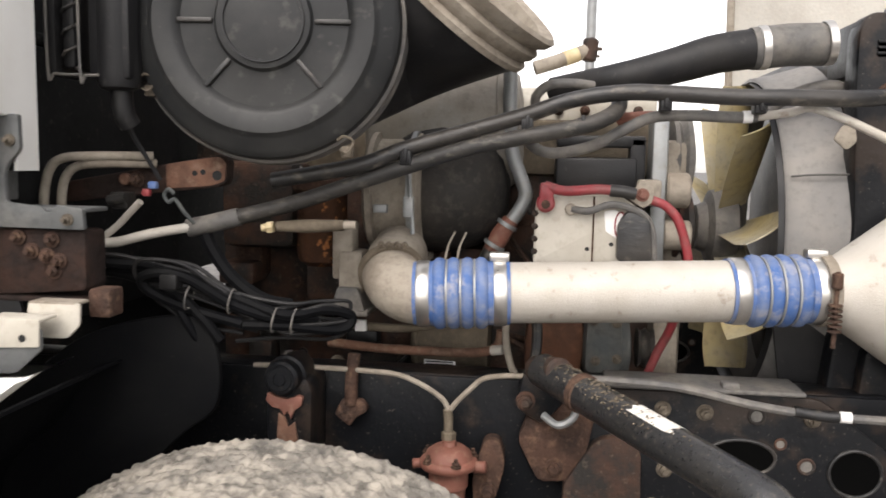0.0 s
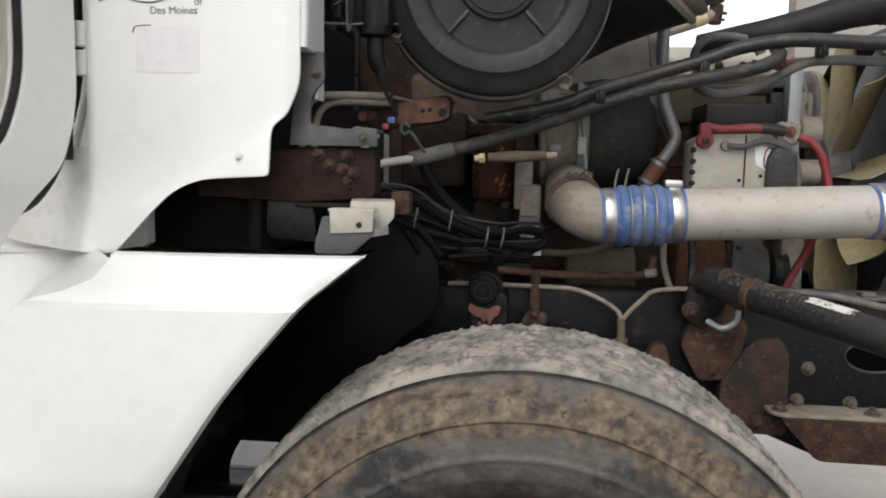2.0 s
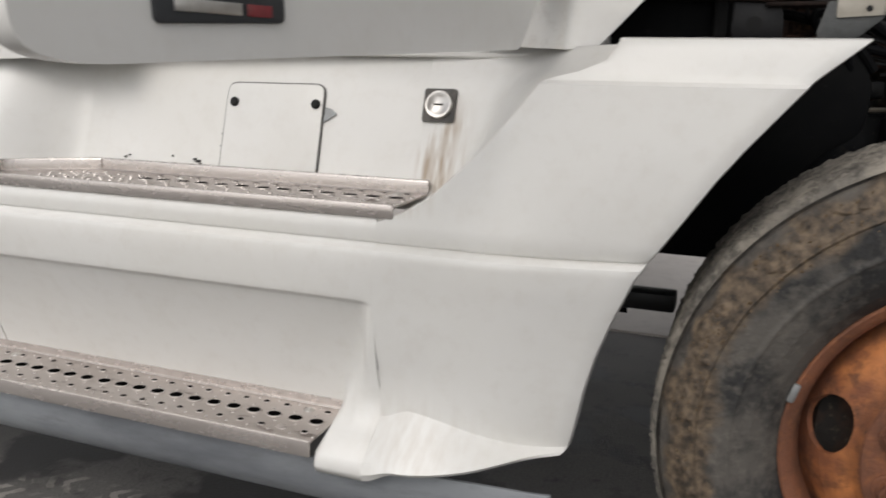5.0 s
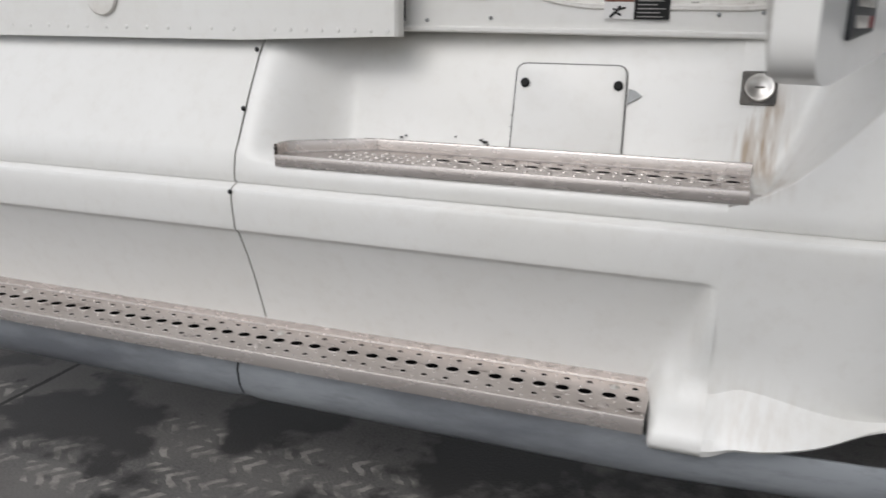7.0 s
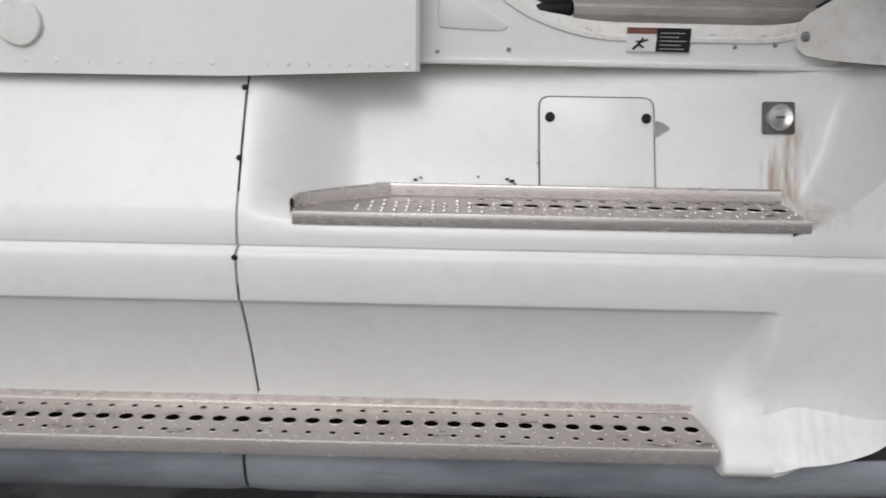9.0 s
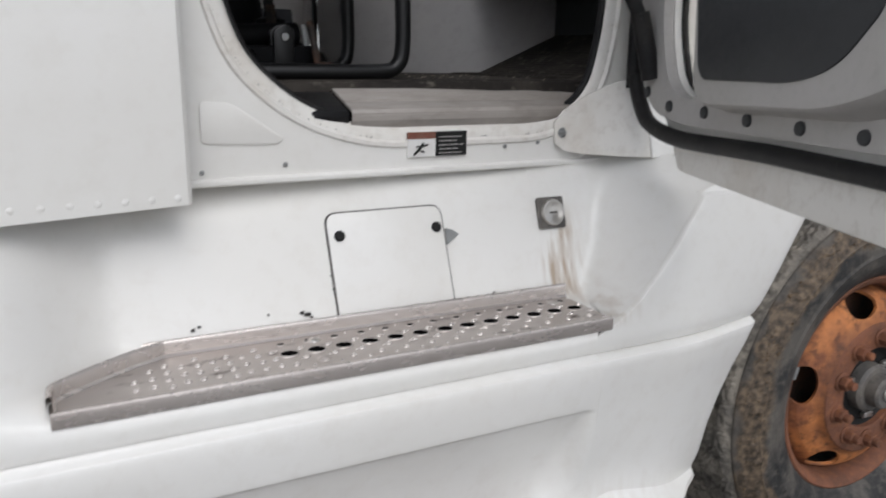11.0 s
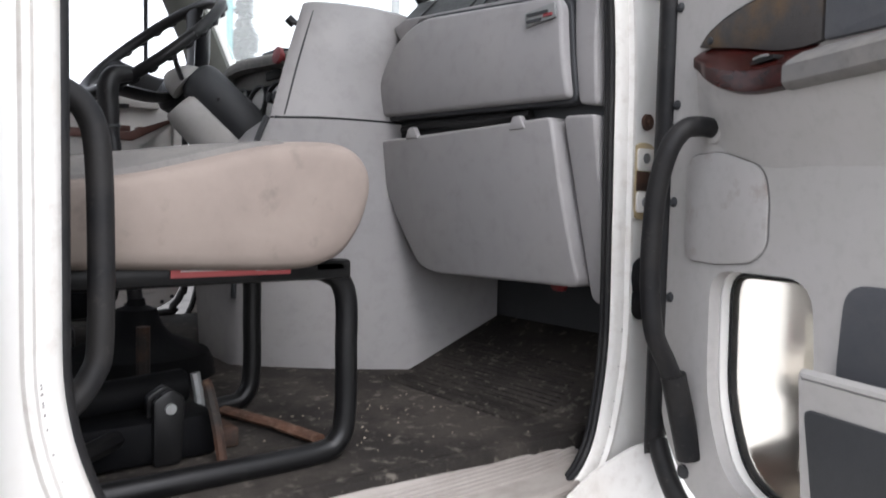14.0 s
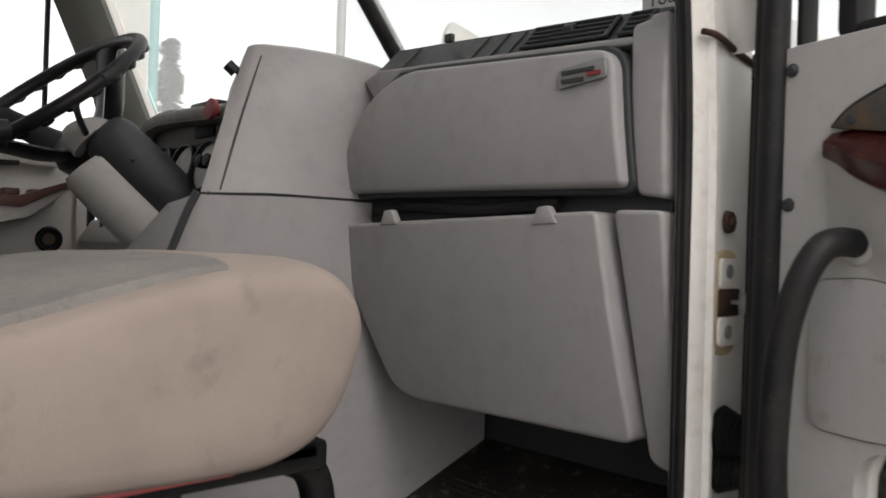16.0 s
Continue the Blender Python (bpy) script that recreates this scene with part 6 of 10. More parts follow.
for z0, r0 in ((1.555, 0.030), (1.512, 0.026)):
    prof = [(r0 + 0.002, -0.001)]
    for i in range(5):
        prof += [(r0 - 0.0025 * i, 0.006 * i), (r0 + 0.004 - 0.0025 * i, 0.006 * i + 0.003)]
    part("bellows", cabside(lathe(prof + [(r0 - 0.014, 0.031), (0.006, 0.033)], (-1.088, SY, z0), (0, -1, 0), 24)), RUBBER, ck)
plain("pillar_joint", cabside(tube([(-1.172, 1.150, 2.026), (-1.15, 1.1435, 2.027), (-1.12, 1.1435, 2.025), (-1.08, 1.1465, 2.021), (-1.03, 1.1475, 2.017), (-1.01, 1.152, 2.017)], 0.004, 8)), RUSTY_STEEL, "thin dark wire across the white pillar", "trim", kind="structure")

# ---- passenger seat ----
seat = thing("passenger_seat", (-1.78, 1.50, 1.286), "beige velour passenger seat on a black tubular frame", "seat")


def cushion(outline, y0, y1, power=5.0, n=18):
    """A padded block: an outline in (x, z), swelling from flat sides at y0 and y1."""
    cx, cz = sum(p[0] for p in outline) / len(outline), sum(p[1] for p in outline) / len(outline)
    rows = []
    for i in range(n + 1):
        v = -1 + 2 * i / n
        v = math.copysign(1 - (1 - abs(v)) ** 1.6, v)
        k = max(0.0, 1 - abs(v) ** power) ** (1 / power)
        k = 0.84 + 0.16 * k
        y = (y0 + y1) / 2 + v * (y1 - y0) / 2
        rows.append([(cx + (x - cx) * k, y, cz + (z - cz) * k) for x, z in outline + outline[:1]])
    bm = sheet(rows)
    for r in (rows[0], rows[-1]):
        vs = [bm.verts.new(p) for p in r[:-1]]
        bm.faces.new(vs)
    bmesh.ops.remove_doubles(bm, verts=bm.verts, dist=1e-5)
    return bm


crows_ = []
near_o = [(-2.08, 1.588), (-1.92, 1.583), (-1.76, 1.577), (-1.68, 1.575), (-1.63, 1.579), (-1.588, 1.598), (-1.562, 1.640), (-1.549, 1.695), (-1.560, 1.733), (-1.600, 1.752), (-1.69, 1.747), (-1.763, 1.731), (-1.838, 1.710), (-1.888, 1.698), (-2.08, 1.66)]
mid_o = [(-2.08, 1.588), (-1.90, 1.583), (-1.72, 1.577), (-1.64, 1.575), (-1.59, 1.579), (-1.548, 1.598), (-1.521, 1.640), (-1.512, 1.698), (-1.523, 1.737), (-1.565, 1.755), (-1.67, 1.751), (-1.754, 1.742), (-1.838, 1.730), (-1.90, 1.720), (-2.08, 1.708)]
for i in range(29):
    v = -1 + 2 * i / 28
    v = math.copysign(1 - (1 - abs(v)) ** 1.7, v)
    y = 1.5055 + v * 0.2535
    k = ease(y, 1.262, 1.42) * (1 - 0.5 * ease(y, 1.60, 1.75))
    o = [mixed(a, b, k) for a, b in zip(near_o, mid_o)]
    o = [(p[0], p[1]) for p in smooth_line([(a, b, 0.0) for a, b in o + o[:1]], 5)][:-1]
    cx, cz = -1.80, 1.665
    d = 0.026 * (1 - max(0.0, 1 - abs(v) ** 9) ** (1 / 3.0))
    crows_.append([(x - d * max(-1, min(1, (x - cx) / 0.2)), y, z - d * max(-1, min(1, (z - cz) / 0.06))) for x, z in o + o[:1]])
cb_ = sheet(crows_)
for r, out in ((crows_[0], -1), (crows_[-1], 1)):
    ring_ = [cb_.verts.new(p) for p in r[:-1]]
    for k in (0.93, 0.8, 0.5):
        more_ = [cb_.verts.new((-1.80 + (p[0] + 1.80) * k, p[1] + out * 0.006 * (1 - k * k), 1.65 + (p[2] - 1.65) * k)) for p in r[:-1]]
        for i in range(len(ring_)):
            j = (i + 1) % len(ring_)
            cb_.faces.new((ring_[i], ring_[j], more_[j], more_[i]))
        ring_ = more_
    cb_.faces.new(ring_)
bmesh.ops.remove_doubles(cb_, verts=cb_.verts, dist=1e-5)
part("cushion", cb_, SEATCLOTH, seat, "soiled beige velour cushion", angle=80)


def weave(x, y):
    near = lerp(x, (-2.08, -1.888, -1.838, -1.763, -1.69, -1.62), (1.66, 1.698, 1.710, 1.731, 1.746, 1.748))
    mid = lerp(x, (-2.08, -1.90, -1.838, -1.754, -1.67, -1.585), (1.708, 1.720, 1.730, 1.742, 1.750, 1.752))
    return near + (mid - near) * ease(y, 1.262, 1.42) * (1 - 0.5 * ease(y, 1.60, 1.75))


wrows = []
for i in range(15):
    f = i / 14
    row = []
    for y in (1.274, 1.278, 1.29, 1.31, 1.35, 1.40, 1.46, 1.51, 1.57, 1.62, 1.66, 1.70, 1.706):
        xe = -1.675 + 0.075 * math.sin(math.pi * (y - 1.274) / 0.432) ** 0.6
        x = -2.08 + (xe + 2.08) * f
        row.append((x, y, weave(x, y) + 0.0035 - (0.009 if i == 14 or y in (1.274, 1.706) else 0)))
    wrows.append(row)
part("centre_panel", sheet(wrows, 0.004, (0, 0, -1)), SEATGREY, seat, "grey woven centre panel", angle=60)
bo = rounded([(-2.02, 1.70), (-2.00, 2.45), (-2.12, 2.50), (-2.17, 1.70)], 0.05)
part("backrest", cushion(bo, 1.27, 1.745), SEATCLOTH, seat, angle=70)
part("base_frame", join(box((-2.05, 1.30, 1.560), (-1.56, 1.335, 1.588), 0.006), box((-2.05, 1.64, 1.560), (-1.56, 1.675, 1.588), 0.006), box((-1.62, 1.30, 1.570), (-1.57, 1.675, 1.586), 0.004)), GLOSSBLACK, seat)
for y in (1.325, 1.655):
    part("leg", tube([(-1.95, y, 1.572), (-1.65, y, 1.574), (-1.585, y, 1.568), (-1.556, y, 1.535), (-1.553, y, 1.45), (-1.553, y, 1.36), (-1.565, y, 1.318), (-1.61, y, 1.303), (-1.80, y, 1.303), (-2.05, y, 1.303)], 0.0165, 12), GLOSSBLACK, seat, "glossy black bent-tube leg")
part("label", box((-1.822, 1.2965, 1.571), (-1.659, 1.2985, 1.589), 0), STICKER_RED, seat, "red label with pale lettering bars")
part("label_bar", box((-1.710, 1.2955, 1.5765), (-1.668, 1.2964, 1.5845), 0), PAPER, seat)
part("label_bar", box((-1.81, 1.2955, 1.5785), (-1.722, 1.2964, 1.5802), 0), PAPER, seat)
part("suspension_box", box((-2.03, 1.44, 1.290), (-1.70, 1.58, 1.355), 0.012), LINER, seat)
part("damper", cyl((-1.98, 1.52, 1.368), (-1.72, 1.53, 1.380), 0.026, 14, 0.004), LINER, seat)
part("front_lever", tube([(-1.712, 1.40, 1.292), (-1.716, 1.41, 1.34), (-1.722, 1.42, 1.385), (-1.720, 1.44, 1.40)], 0.008, 8), RUSTY_STEEL, seat, "scuffed dark steel lever")
part("rear_cross_tube", tube([(-2.03, 1.335, 1.330), (-1.90, 1.40, 1.335), (-1.78, 1.52, 1.335)], 0.014, 8), GLOSSBLACK, seat)
part("bracket_arm", prism(rounded([(-1.80, 1.29), (-1.76, 1.29), (-1.755, 1.385), (-1.775, 1.40), (-1.80, 1.385)], 0.008), "y", 1.46, 1.475, 0.003), GLOSSBLACK, seat)
part("bracket_arm", prism(rounded([(-1.80, 1.29), (-1.76, 1.29), (-1.755, 1.385), (-1.775, 1.40), (-1.80, 1.385)], 0.008), "y", 1.43, 1.442, 0.003), GLOSSBLACK, seat)
part("arm_pin", cyl((-1.777, 1.425, 1.372), (-1.777, 1.48, 1.372), 0.008, 10), GALV, seat)


part("lever", tube([(-1.735, 1.69, 1.30), (-1.735, 1.69, 1.45)], 0.012, 8, curve=False), RUSTY_STEEL, seat)
part("lever", tube([(-1.70, 1.51, 1.295), (-1.705, 1.51, 1.36), (-1.71, 1.515, 1.40)], 0.008, 8), GALV, seat)
part("bracket", box((-1.76, 1.66, 1.29), (-1.71, 1.72, 1.33), 0.004), RUSTY_STEEL, seat)
part("bracket", box((-1.72, 1.46, 1.29), (-1.66, 1.54, 1.32), 0.004), RUSTY_STEEL, seat)
part("slide_rail", tube([(-1.615, 1.63, 1.302), (-1.575, 1.50, 1.300), (-1.555, 1.40, 1.298)], 0.013, 8, curve=False, flat=0.6), PIPERUST, seat, "dirty steel slide rail")

seat.location += Vector((0.020, 0.037, 0.0))

bar = thing("grab_bar", (-1.94, 1.21, 1.45), "black tubular grab bar inside the door pillar", "grab bar")
part("bar", tube([(-1.99, 1.215, 1.785), (-1.955, 1.218, 1.778), (-1.925, 1.22, 1.755), (-1.914, 1.22, 1.70), (-1.913, 1.22, 1.53), (-1.922, 1.22, 1.485), (-1.95, 1.218, 1.452), (-1.99, 1.215, 1.435)], 0.0138, 12), RUBBER, bar)
for z in (1.79, 1.43):
    part("foot", cyl((-2.0, 1.215, z), (-1.985, 1.215, z), 0.03, 16, 0.004), RUBBER, bar)
plain("pillar_trim", box((-2.06, 1.19, 1.29), (-1.995, 1.30, 2.85), 0.01), DASH_DARK, "dark plastic trim inside the rear door pillar", "trim", kind="structure")

# ---- dashboard ----
dash = thing("dashboard", (-1.10, 1.6, 1.50), "grey moulded dashboard with upper lid and lower bin", "dashboard")
part("core", box((-1.115, 1.24, 1.745), (-0.99, 2.93, 2.02), 0.01), DASH_DARK, dash)


def facia(outline, front, back, shear, mat, name, label="", bev=0.014, hinge=1.82, bulge=0.0):
    bm = prism(outline, "x", back, front, bev, 4)
    zs, ys = [p[1] for p in outline], [p[0] for p in outline]
    zc, zh, yc, yh = (max(zs) + min(zs)) / 2, (max(zs) - min(zs)) / 2, (max(ys) + min(ys)) / 2, (max(ys) - min(ys)) / 2
    for k in (-0.6, -0.2, 0.2, 0.6):
        bmesh.ops.bisect_plane(bm, geom=bm.verts[:] + bm.edges[:] + bm.faces[:], plane_co=(0, 0, zc + k * zh), plane_no=(0, 0, 1))
    for v in bm.verts:
        v.co.x += (hinge - v.co.z) * shear
        if bulge and v.co.x < (front + back) / 2 + 0.05:
            v.co.x -= bulge * max(0, 1 - ((v.co.z - zc) / zh) ** 2)
    return part(name, bm, mat, dash, label, angle=30)


upper = rounded([(1.282, 1.850), (1.297, 2.022), (1.71, 2.052), (1.79, 2.01), (1.842, 1.93), (1.85, 1.860)], [0.012, 0.035, 0.05, 0.06, 0.06, 0.02], 6)
facia(upper, -1.160, -1.05, 0.0, DASH, "upper_lid", "grey upper storage lid", 0.016, bulge=0.012)
facia(offset_ring(upper, -0.008), -1.146, -1.05, 0.0, DASH_DARK, "lid_gap", "", 0.004, bulge=0.006)
lower = rounded([(1.284, 1.530), (1.318, 1.822), (1.868, 1.806), (1.822, 1.66), (1.752, 1.535), (1.70, 1.522)], [0.02, 0.012, 0.012, 0.1, 0.05, 0.05], 6)
facia(lower, -1.164, -1.0, 0.16, DASH, "lower_bin", "sagging grey lower bin door, its top edge ajar", 0.014, bulge=0.006)
endcap = rounded([(1.236, 1.500), (1.236, 1.822), (1.306, 1.824), (1.274, 1.505)], [0.01, 0.01, 0.012, 0.02])
facia(endcap, -1.146, -1.0, 0.16, DASH, "lower_end_panel", "", 0.02)
facia(rounded([(1.236, 1.836), (1.236, 2.06), (1.290, 2.052), (1.276, 1.842)], 0.010), -1.140, -1.0, 0.0, DASH, "end_panel", "", 0.03, bulge=0.008)
facia([(1.238, 2.028), (1.238, 2.060), (1.262, 2.060), (1.270, 2.037), (1.55, 2.054), (1.79, 2.068), (1.83, 2.055), (1.80, 2.02), (1.73, 2.056), (1.30, 2.028)], -1.142, -1.0, 0.0, DASH, "top_rail", "", 0.004)
# brackets seen through the gap above the bin
for y in (1.40, 1.722):
    part("hinge_tab", prism([(y - 0.022, 1.806), (y + 0.022, 1.804), (y + 0.012, 1.828), (y - 0.006, 1.830)], "x", -1.166, -1.152, 0.003), DASH, dash, "cracked pale hinge tab")
part("loom", tube([(-1.13, 1.40, 1.835), (-1.135, 1.55, 1.828), (-1.13, 1.70, 1.836), (-1.13, 1.80, 1.83)], 0.009, 8), RUBBER, dash)
# vents along the top


def strip_at(y, f, out=0.0):
    """A place on the sloping vent strip: f from its front edge (0) to its back edge (1)."""
    z0 = lerp(y, (1.266, 1.79), (2.036, 2.067))
    return (-1.136 + 0.045 * f - 0.7 * out, y, z0 + 0.046 * f + 0.7 * out)


part("vent_strip", sheet([[strip_at(y, f) for y in (1.262, 1.35, 1.45, 1.6, 1.70, 1.80)] for f in (0.0, 0.04, 0.5, 0.96, 1.0)] + [[(-0.98, y, lerp(y, (1.266, 1.79), (2.085, 2.12)) - 0.004) for y in (1.262, 1.35, 1.45, 1.6, 1.70, 1.80)]], 0.01, (1, 0, -0.4)), BLACK, dash, "dark vent strip along the dash top")
for y0, y1 in ((1.336, 1.478), (1.281, 1.315)):
    part("vent_opening", sheet([[strip_at(y, f, 0.0015) for y in (y0, (y0 + y1) / 2, y1)] for f in (0.14, 0.5, 0.86)], 0.001, (1, 0, -0.7)), INK, dash, "black vent opening")
    for f in (0.14, 0.32, 0.50, 0.68, 0.86):
        part("vent_slat", tube([strip_at(y0, f, 0.003), strip_at(y1, f, 0.003)], 0.0028, 6, curve=False), DASH_DARK, dash)
    for y in (y0, y1):
        part("vent_frame", tube([strip_at(y, 0.12, 0.003), strip_at(y, 0.88, 0.003)], 0.003, 6, curve=False), DASH_DARK, dash)
part("vent_wheel", cyl(strip_at(1.418, 0.62, 0.002), strip_at(1.400, 0.62, 0.002), 0.009, 14, 0.002), DASH_DARK, dash)
part("vent_tab", box((-1.125, 1.632, 2.095), (-1.115, 1.648, 2.108), 0.002), DASH_DARK, dash)
for y in (1.50, 1.535, 1.575, 1.735):
    part("strip_seam", tube([strip_at(y, 0.05, 0.001), strip_at(y, 0.95, 0.001)], 0.0012, 5, curve=False), BLACK, dash)
# small badge on the lid
part("lid_badge", prism(rounded([(1.301, 1.984), (1.304, 2.010), (1.376, 2.002), (1.373, 1.977)], 0.004), "x", -1.176, -1.171, 0.001), GALV, dash, "small silver badge with dark and red bars")
for y0, y1, z, m in ((1.318, 1.368, 1.994, DASH_DARK), (1.334, 1.368, 1.983, DASH_DARK), (1.308, 1.328, 1.988, RED)):
    part("badge_bar", box((-1.1785, y0, z), (-1.176, y1, z + 0.005), 0), m, dash)

con = thing("centre_console", (-1.25, 1.9, 1.286), "tall grey centre console side panel reaching the floor", "console")
cl = [[(-0.84, 1.80, 1.286), (-1.06, 1.818, 1.286), (-1.09, 1.823, 1.288), (-1.20, 1.90, 1.287), (-1.30, 1.99, 1.286), (-1.385, 2.07, 1.286), (-1.405, 2.10, 1.286), (-1.40, 2.30, 1.286)],
      [(-0.84, 1.80, 1.45), (-1.06, 1.820, 1.45), (-1.11, 1.825, 1.45), (-1.21, 1.875, 1.45), (-1.31, 1.94, 1.45), (-1.40, 2.01, 1.45), (-1.42, 2.035, 1.45), (-1.41, 2.30, 1.45)],
      [(-0.84, 1.80, 1.70), (-1.06, 1.824, 1.70), (-1.14, 1.830, 1.70), (-1.22, 1.850, 1.70), (-1.32, 1.88, 1.70), (-1.425, 1.93, 1.70), (-1.445, 1.955, 1.70), (-1.40, 2.30, 1.70)],
      [(-0.84, 1.80, 1.846), (-1.06, 1.826, 1.846), (-1.16, 1.832, 1.846), (-1.23, 1.842, 1.846), (-1.31, 1.860, 1.846), (-1.392, 1.888, 1.842), (-1.408, 1.905, 1.842), (-1.30, 2.25, 1.842)]]
part("lower_side", sheet(cl), DASH, con, angle=60)
cu = [[(-1.06, 1.824, 1.850), (-1.165, 1.829, 1.850), (-1.23, 1.838, 1.850), (-1.31, 1.856, 1.850), (-1.388, 1.884, 1.846), (-1.402, 1.90, 1.846), (-1.24, 2.20, 1.846)],
      [(-1.06, 1.826, 1.97), (-1.15, 1.832, 1.97), (-1.22, 1.842, 1.97), (-1.29, 1.860, 1.97), (-1.352, 1.886, 1.97), (-1.366, 1.902, 1.97), (-1.22, 2.20, 1.97)],
      [(-1.06, 1.815, 2.075), (-1.13, 1.826, 2.085), (-1.20, 1.842, 2.09), (-1.26, 1.862, 2.092), (-1.316, 1.888, 2.092), (-1.328, 1.90, 2.09), (-1.20, 2.20, 2.08)],
      [(-1.04, 1.83, 2.080), (-1.12, 1.84, 2.092), (-1.19, 1.855, 2.098), (-1.25, 1.875, 2.100), (-1.300, 1.90, 2.100), (-1.312, 1.91, 2.098), (-1.16, 2.20, 2.085)],
      [(-1.0, 2.10, 2.080), (-1.06, 2.10, 2.09), (-1.10, 2.10, 2.095), (-1.14, 2.12, 2.095), (-1.16, 2.15, 2.095), (-1.16, 2.18, 2.09), (-1.12, 2.22, 2.085)]]
part("upper_side", sheet(cu), DASH, con, angle=60)
part("seam", tube([(-1.06, 1.830, 1.848), (-1.165, 1.835, 1.848), (-1.31, 1.862, 1.848), (-1.395, 1.892, 1.844)], 0.0035, 6), DASH_DARK, con)
part("edge_line", tube([(-1.378, 1.882, 1.85), (-1.345, 1.883, 1.97), (-1.307, 1.886, 2.088)], 0.0022, 6), DASH_DARK, con)
part("edge_trim", tube([(-1.407, 1.902, 1.846), (-1.418, 1.915, 1.81), (-1.432, 1.935, 1.75), (-1.446, 1.956, 1.70), (-1.436, 1.995, 1.58), (-1.423, 2.034, 1.45)], 0.009, 8, flat=0.6), DASH_DARK, con, "dark edge strip of the console")
part("button", lathe([(0, 0), (0.010, 0), (0.009, 0.004), (0, 0.005)], (-1.325, 1.878, 1.795), (-0.3, -0.95, 0), 14), DASH, con)
part("switch", join(tube([(-1.31, 1.91, 2.035), (-1.335, 1.925, 2.055)], 0.006, 8, curve=False), cyl((-1.335, 1.925, 2.05), (-1.348, 1.93, 2.062), 0.010, 10)), BLACK, con)

# ---- driver's side ----
ip = thing("instrument_panel", (-1.12, 2.5, 1.80), "dark instrument panel with silver gauges", "instrument panel")
hd = []
for dx, dz, k in ((0.15, 0.02, 1.0), (0.0, 0.012, 1.0), (-0.012, 0.0, 0.985), (-0.010, -0.014, 0.96), (0.012, -0.020, 0.95)):
    hd.append([(-1.195 + dx, 2.40 + (y - 2.40) * k, z + dz) for y, z in ((2.19, 2.040), (2.30, 2.047), (2.45, 2.054), (2.55, 2.056), (2.61, 2.050), (2.645, 2.030), (2.66, 1.99), (2.668, 1.93), (2.672, 1.85), (2.675, 1.76))])
part("hood", sheet(hd, 0.006, (0.3, 0, -1)), SHROUD, ip, "grey curved instrument hood", angle=60)
for y0, y1 in ((2.29, 2.41), (2.50, 2.585)):
    part("switch_bank", box((-1.185, y0, 2.060), (-1.08, y1, 2.074), 0.003), BLACK, ip)
part("upper_fascia", box((-1.172, 2.20, 1.985), (-1.160, 2.63, 2.036), 0.004), SHROUD, ip)
face_m = Matrix.Translation((-1.165, 2.5, 1.94)) @ Matrix.Rotation(radians(14), 4, "Y")
part("bezel", moved(box((-0.012, -0.34, -0.11), (0.02, 0.34, 0.115), 0.02), face_m), BLACK, ip)
for y, z, r in ((-0.17, -0.012, 0.056), (-0.055, -0.012, 0.056), (0.06, -0.01, 0.056), (0.175, -0.004, 0.05), (0.28, 0.02, 0.034)):
    part("gauge", moved(lathe([(r * 0.98, 0), (r * 0.98, 0.012), (r * 1.06, 0.012), (r * 1.08, 0.0)], (-0.012, y, z), (-1, 0, 0), 28), face_m), BLACK, ip, "black gauge rim")
    # Paper white put into the dial in place of mirrored windscreen sky.
    part("dial", moved(lathe([(0, 0.010), (r * 0.4, 0.009), (r * 0.8, 0.004), (r * 0.97, 0.0)], (-0.0125, y, z), (-1, 0, 0), 28), face_m), PAPER, ip, "silver gauge dial coloured pale for the sky it mirrors")
part("display", box((-1.178, 2.31, 1.998), (-1.171, 2.40, 2.022), 0.002), INK, ip)
part("red_knob", lathe([(0, 0), (0.010, 0), (0.010, 0.02), (0.022, 0.022), (0.022, 0.032), (0, 0.034)], (-1.195, 2.235, 2.036), (-1, 0, 0.15), 16), RED, ip, "red pull knob")
for y in (2.235, 2.27):
    part("black_knob", lathe([(0, 0), (0.010, 0), (0.014, 0.02), (0.014, 0.032), (0, 0.034)], (-1.20, y, 1.93), (-1, 0, 0.2), 12), BLACK, ip)
part("lower_panel", prism([(-1.04, 1.80), (-1.22, 1.82), (-1.26, 1.76), (-1.10, 1.60)], "y", 2.25, 2.90, 0.01), DOORGREY, ip)

sw = thing("steering_wheel", (-1.33, 2.5, 1.78), "black steering wheel on a raked column", "steering wheel")
wn_, wc = Vector((-0.66, -0.09, 0.745)), Vector((-1.42, 2.60, 2.09))
q = Matrix.Translation(wc) @ wn_.to_track_quat("Z", "Y").to_matrix().to_4x4()
ring = [(0.222 * math.cos(2 * math.pi * i / 40), 0.222 * math.sin(2 * math.pi * i / 40), 0) for i in range(41)]
part("rim", moved(tube(ring, 0.0155, 12, curve=False), q), BLACK, sw)
for a in (0.25, 1.85, math.pi + 0.25, math.pi + 1.85):
    part("spoke", moved(tube([(0.222 * math.cos(a), 0.222 * math.sin(a), -0.004), (0.19 * math.cos(a), 0.19 * math.sin(a), -0.022), (0.11 * math.cos(a), 0.11 * math.sin(a), -0.100), (0.03 * math.cos(a), 0.03 * math.sin(a), -0.145)], 0.034, 10, flat=0.32, radii=[0.044, 0.034, 0.038, 0.05]), q), BLACK, sw)
part("hub", moved(lathe([(0, -0.098), (0.05, -0.100), (0.080, -0.115), (0.090, -0.150), (0.072, -0.190), (0, -0.196)], (0, 0, 0), (0, 0, 1), 24), q), BLACK, sw, "black wheel hub pad")
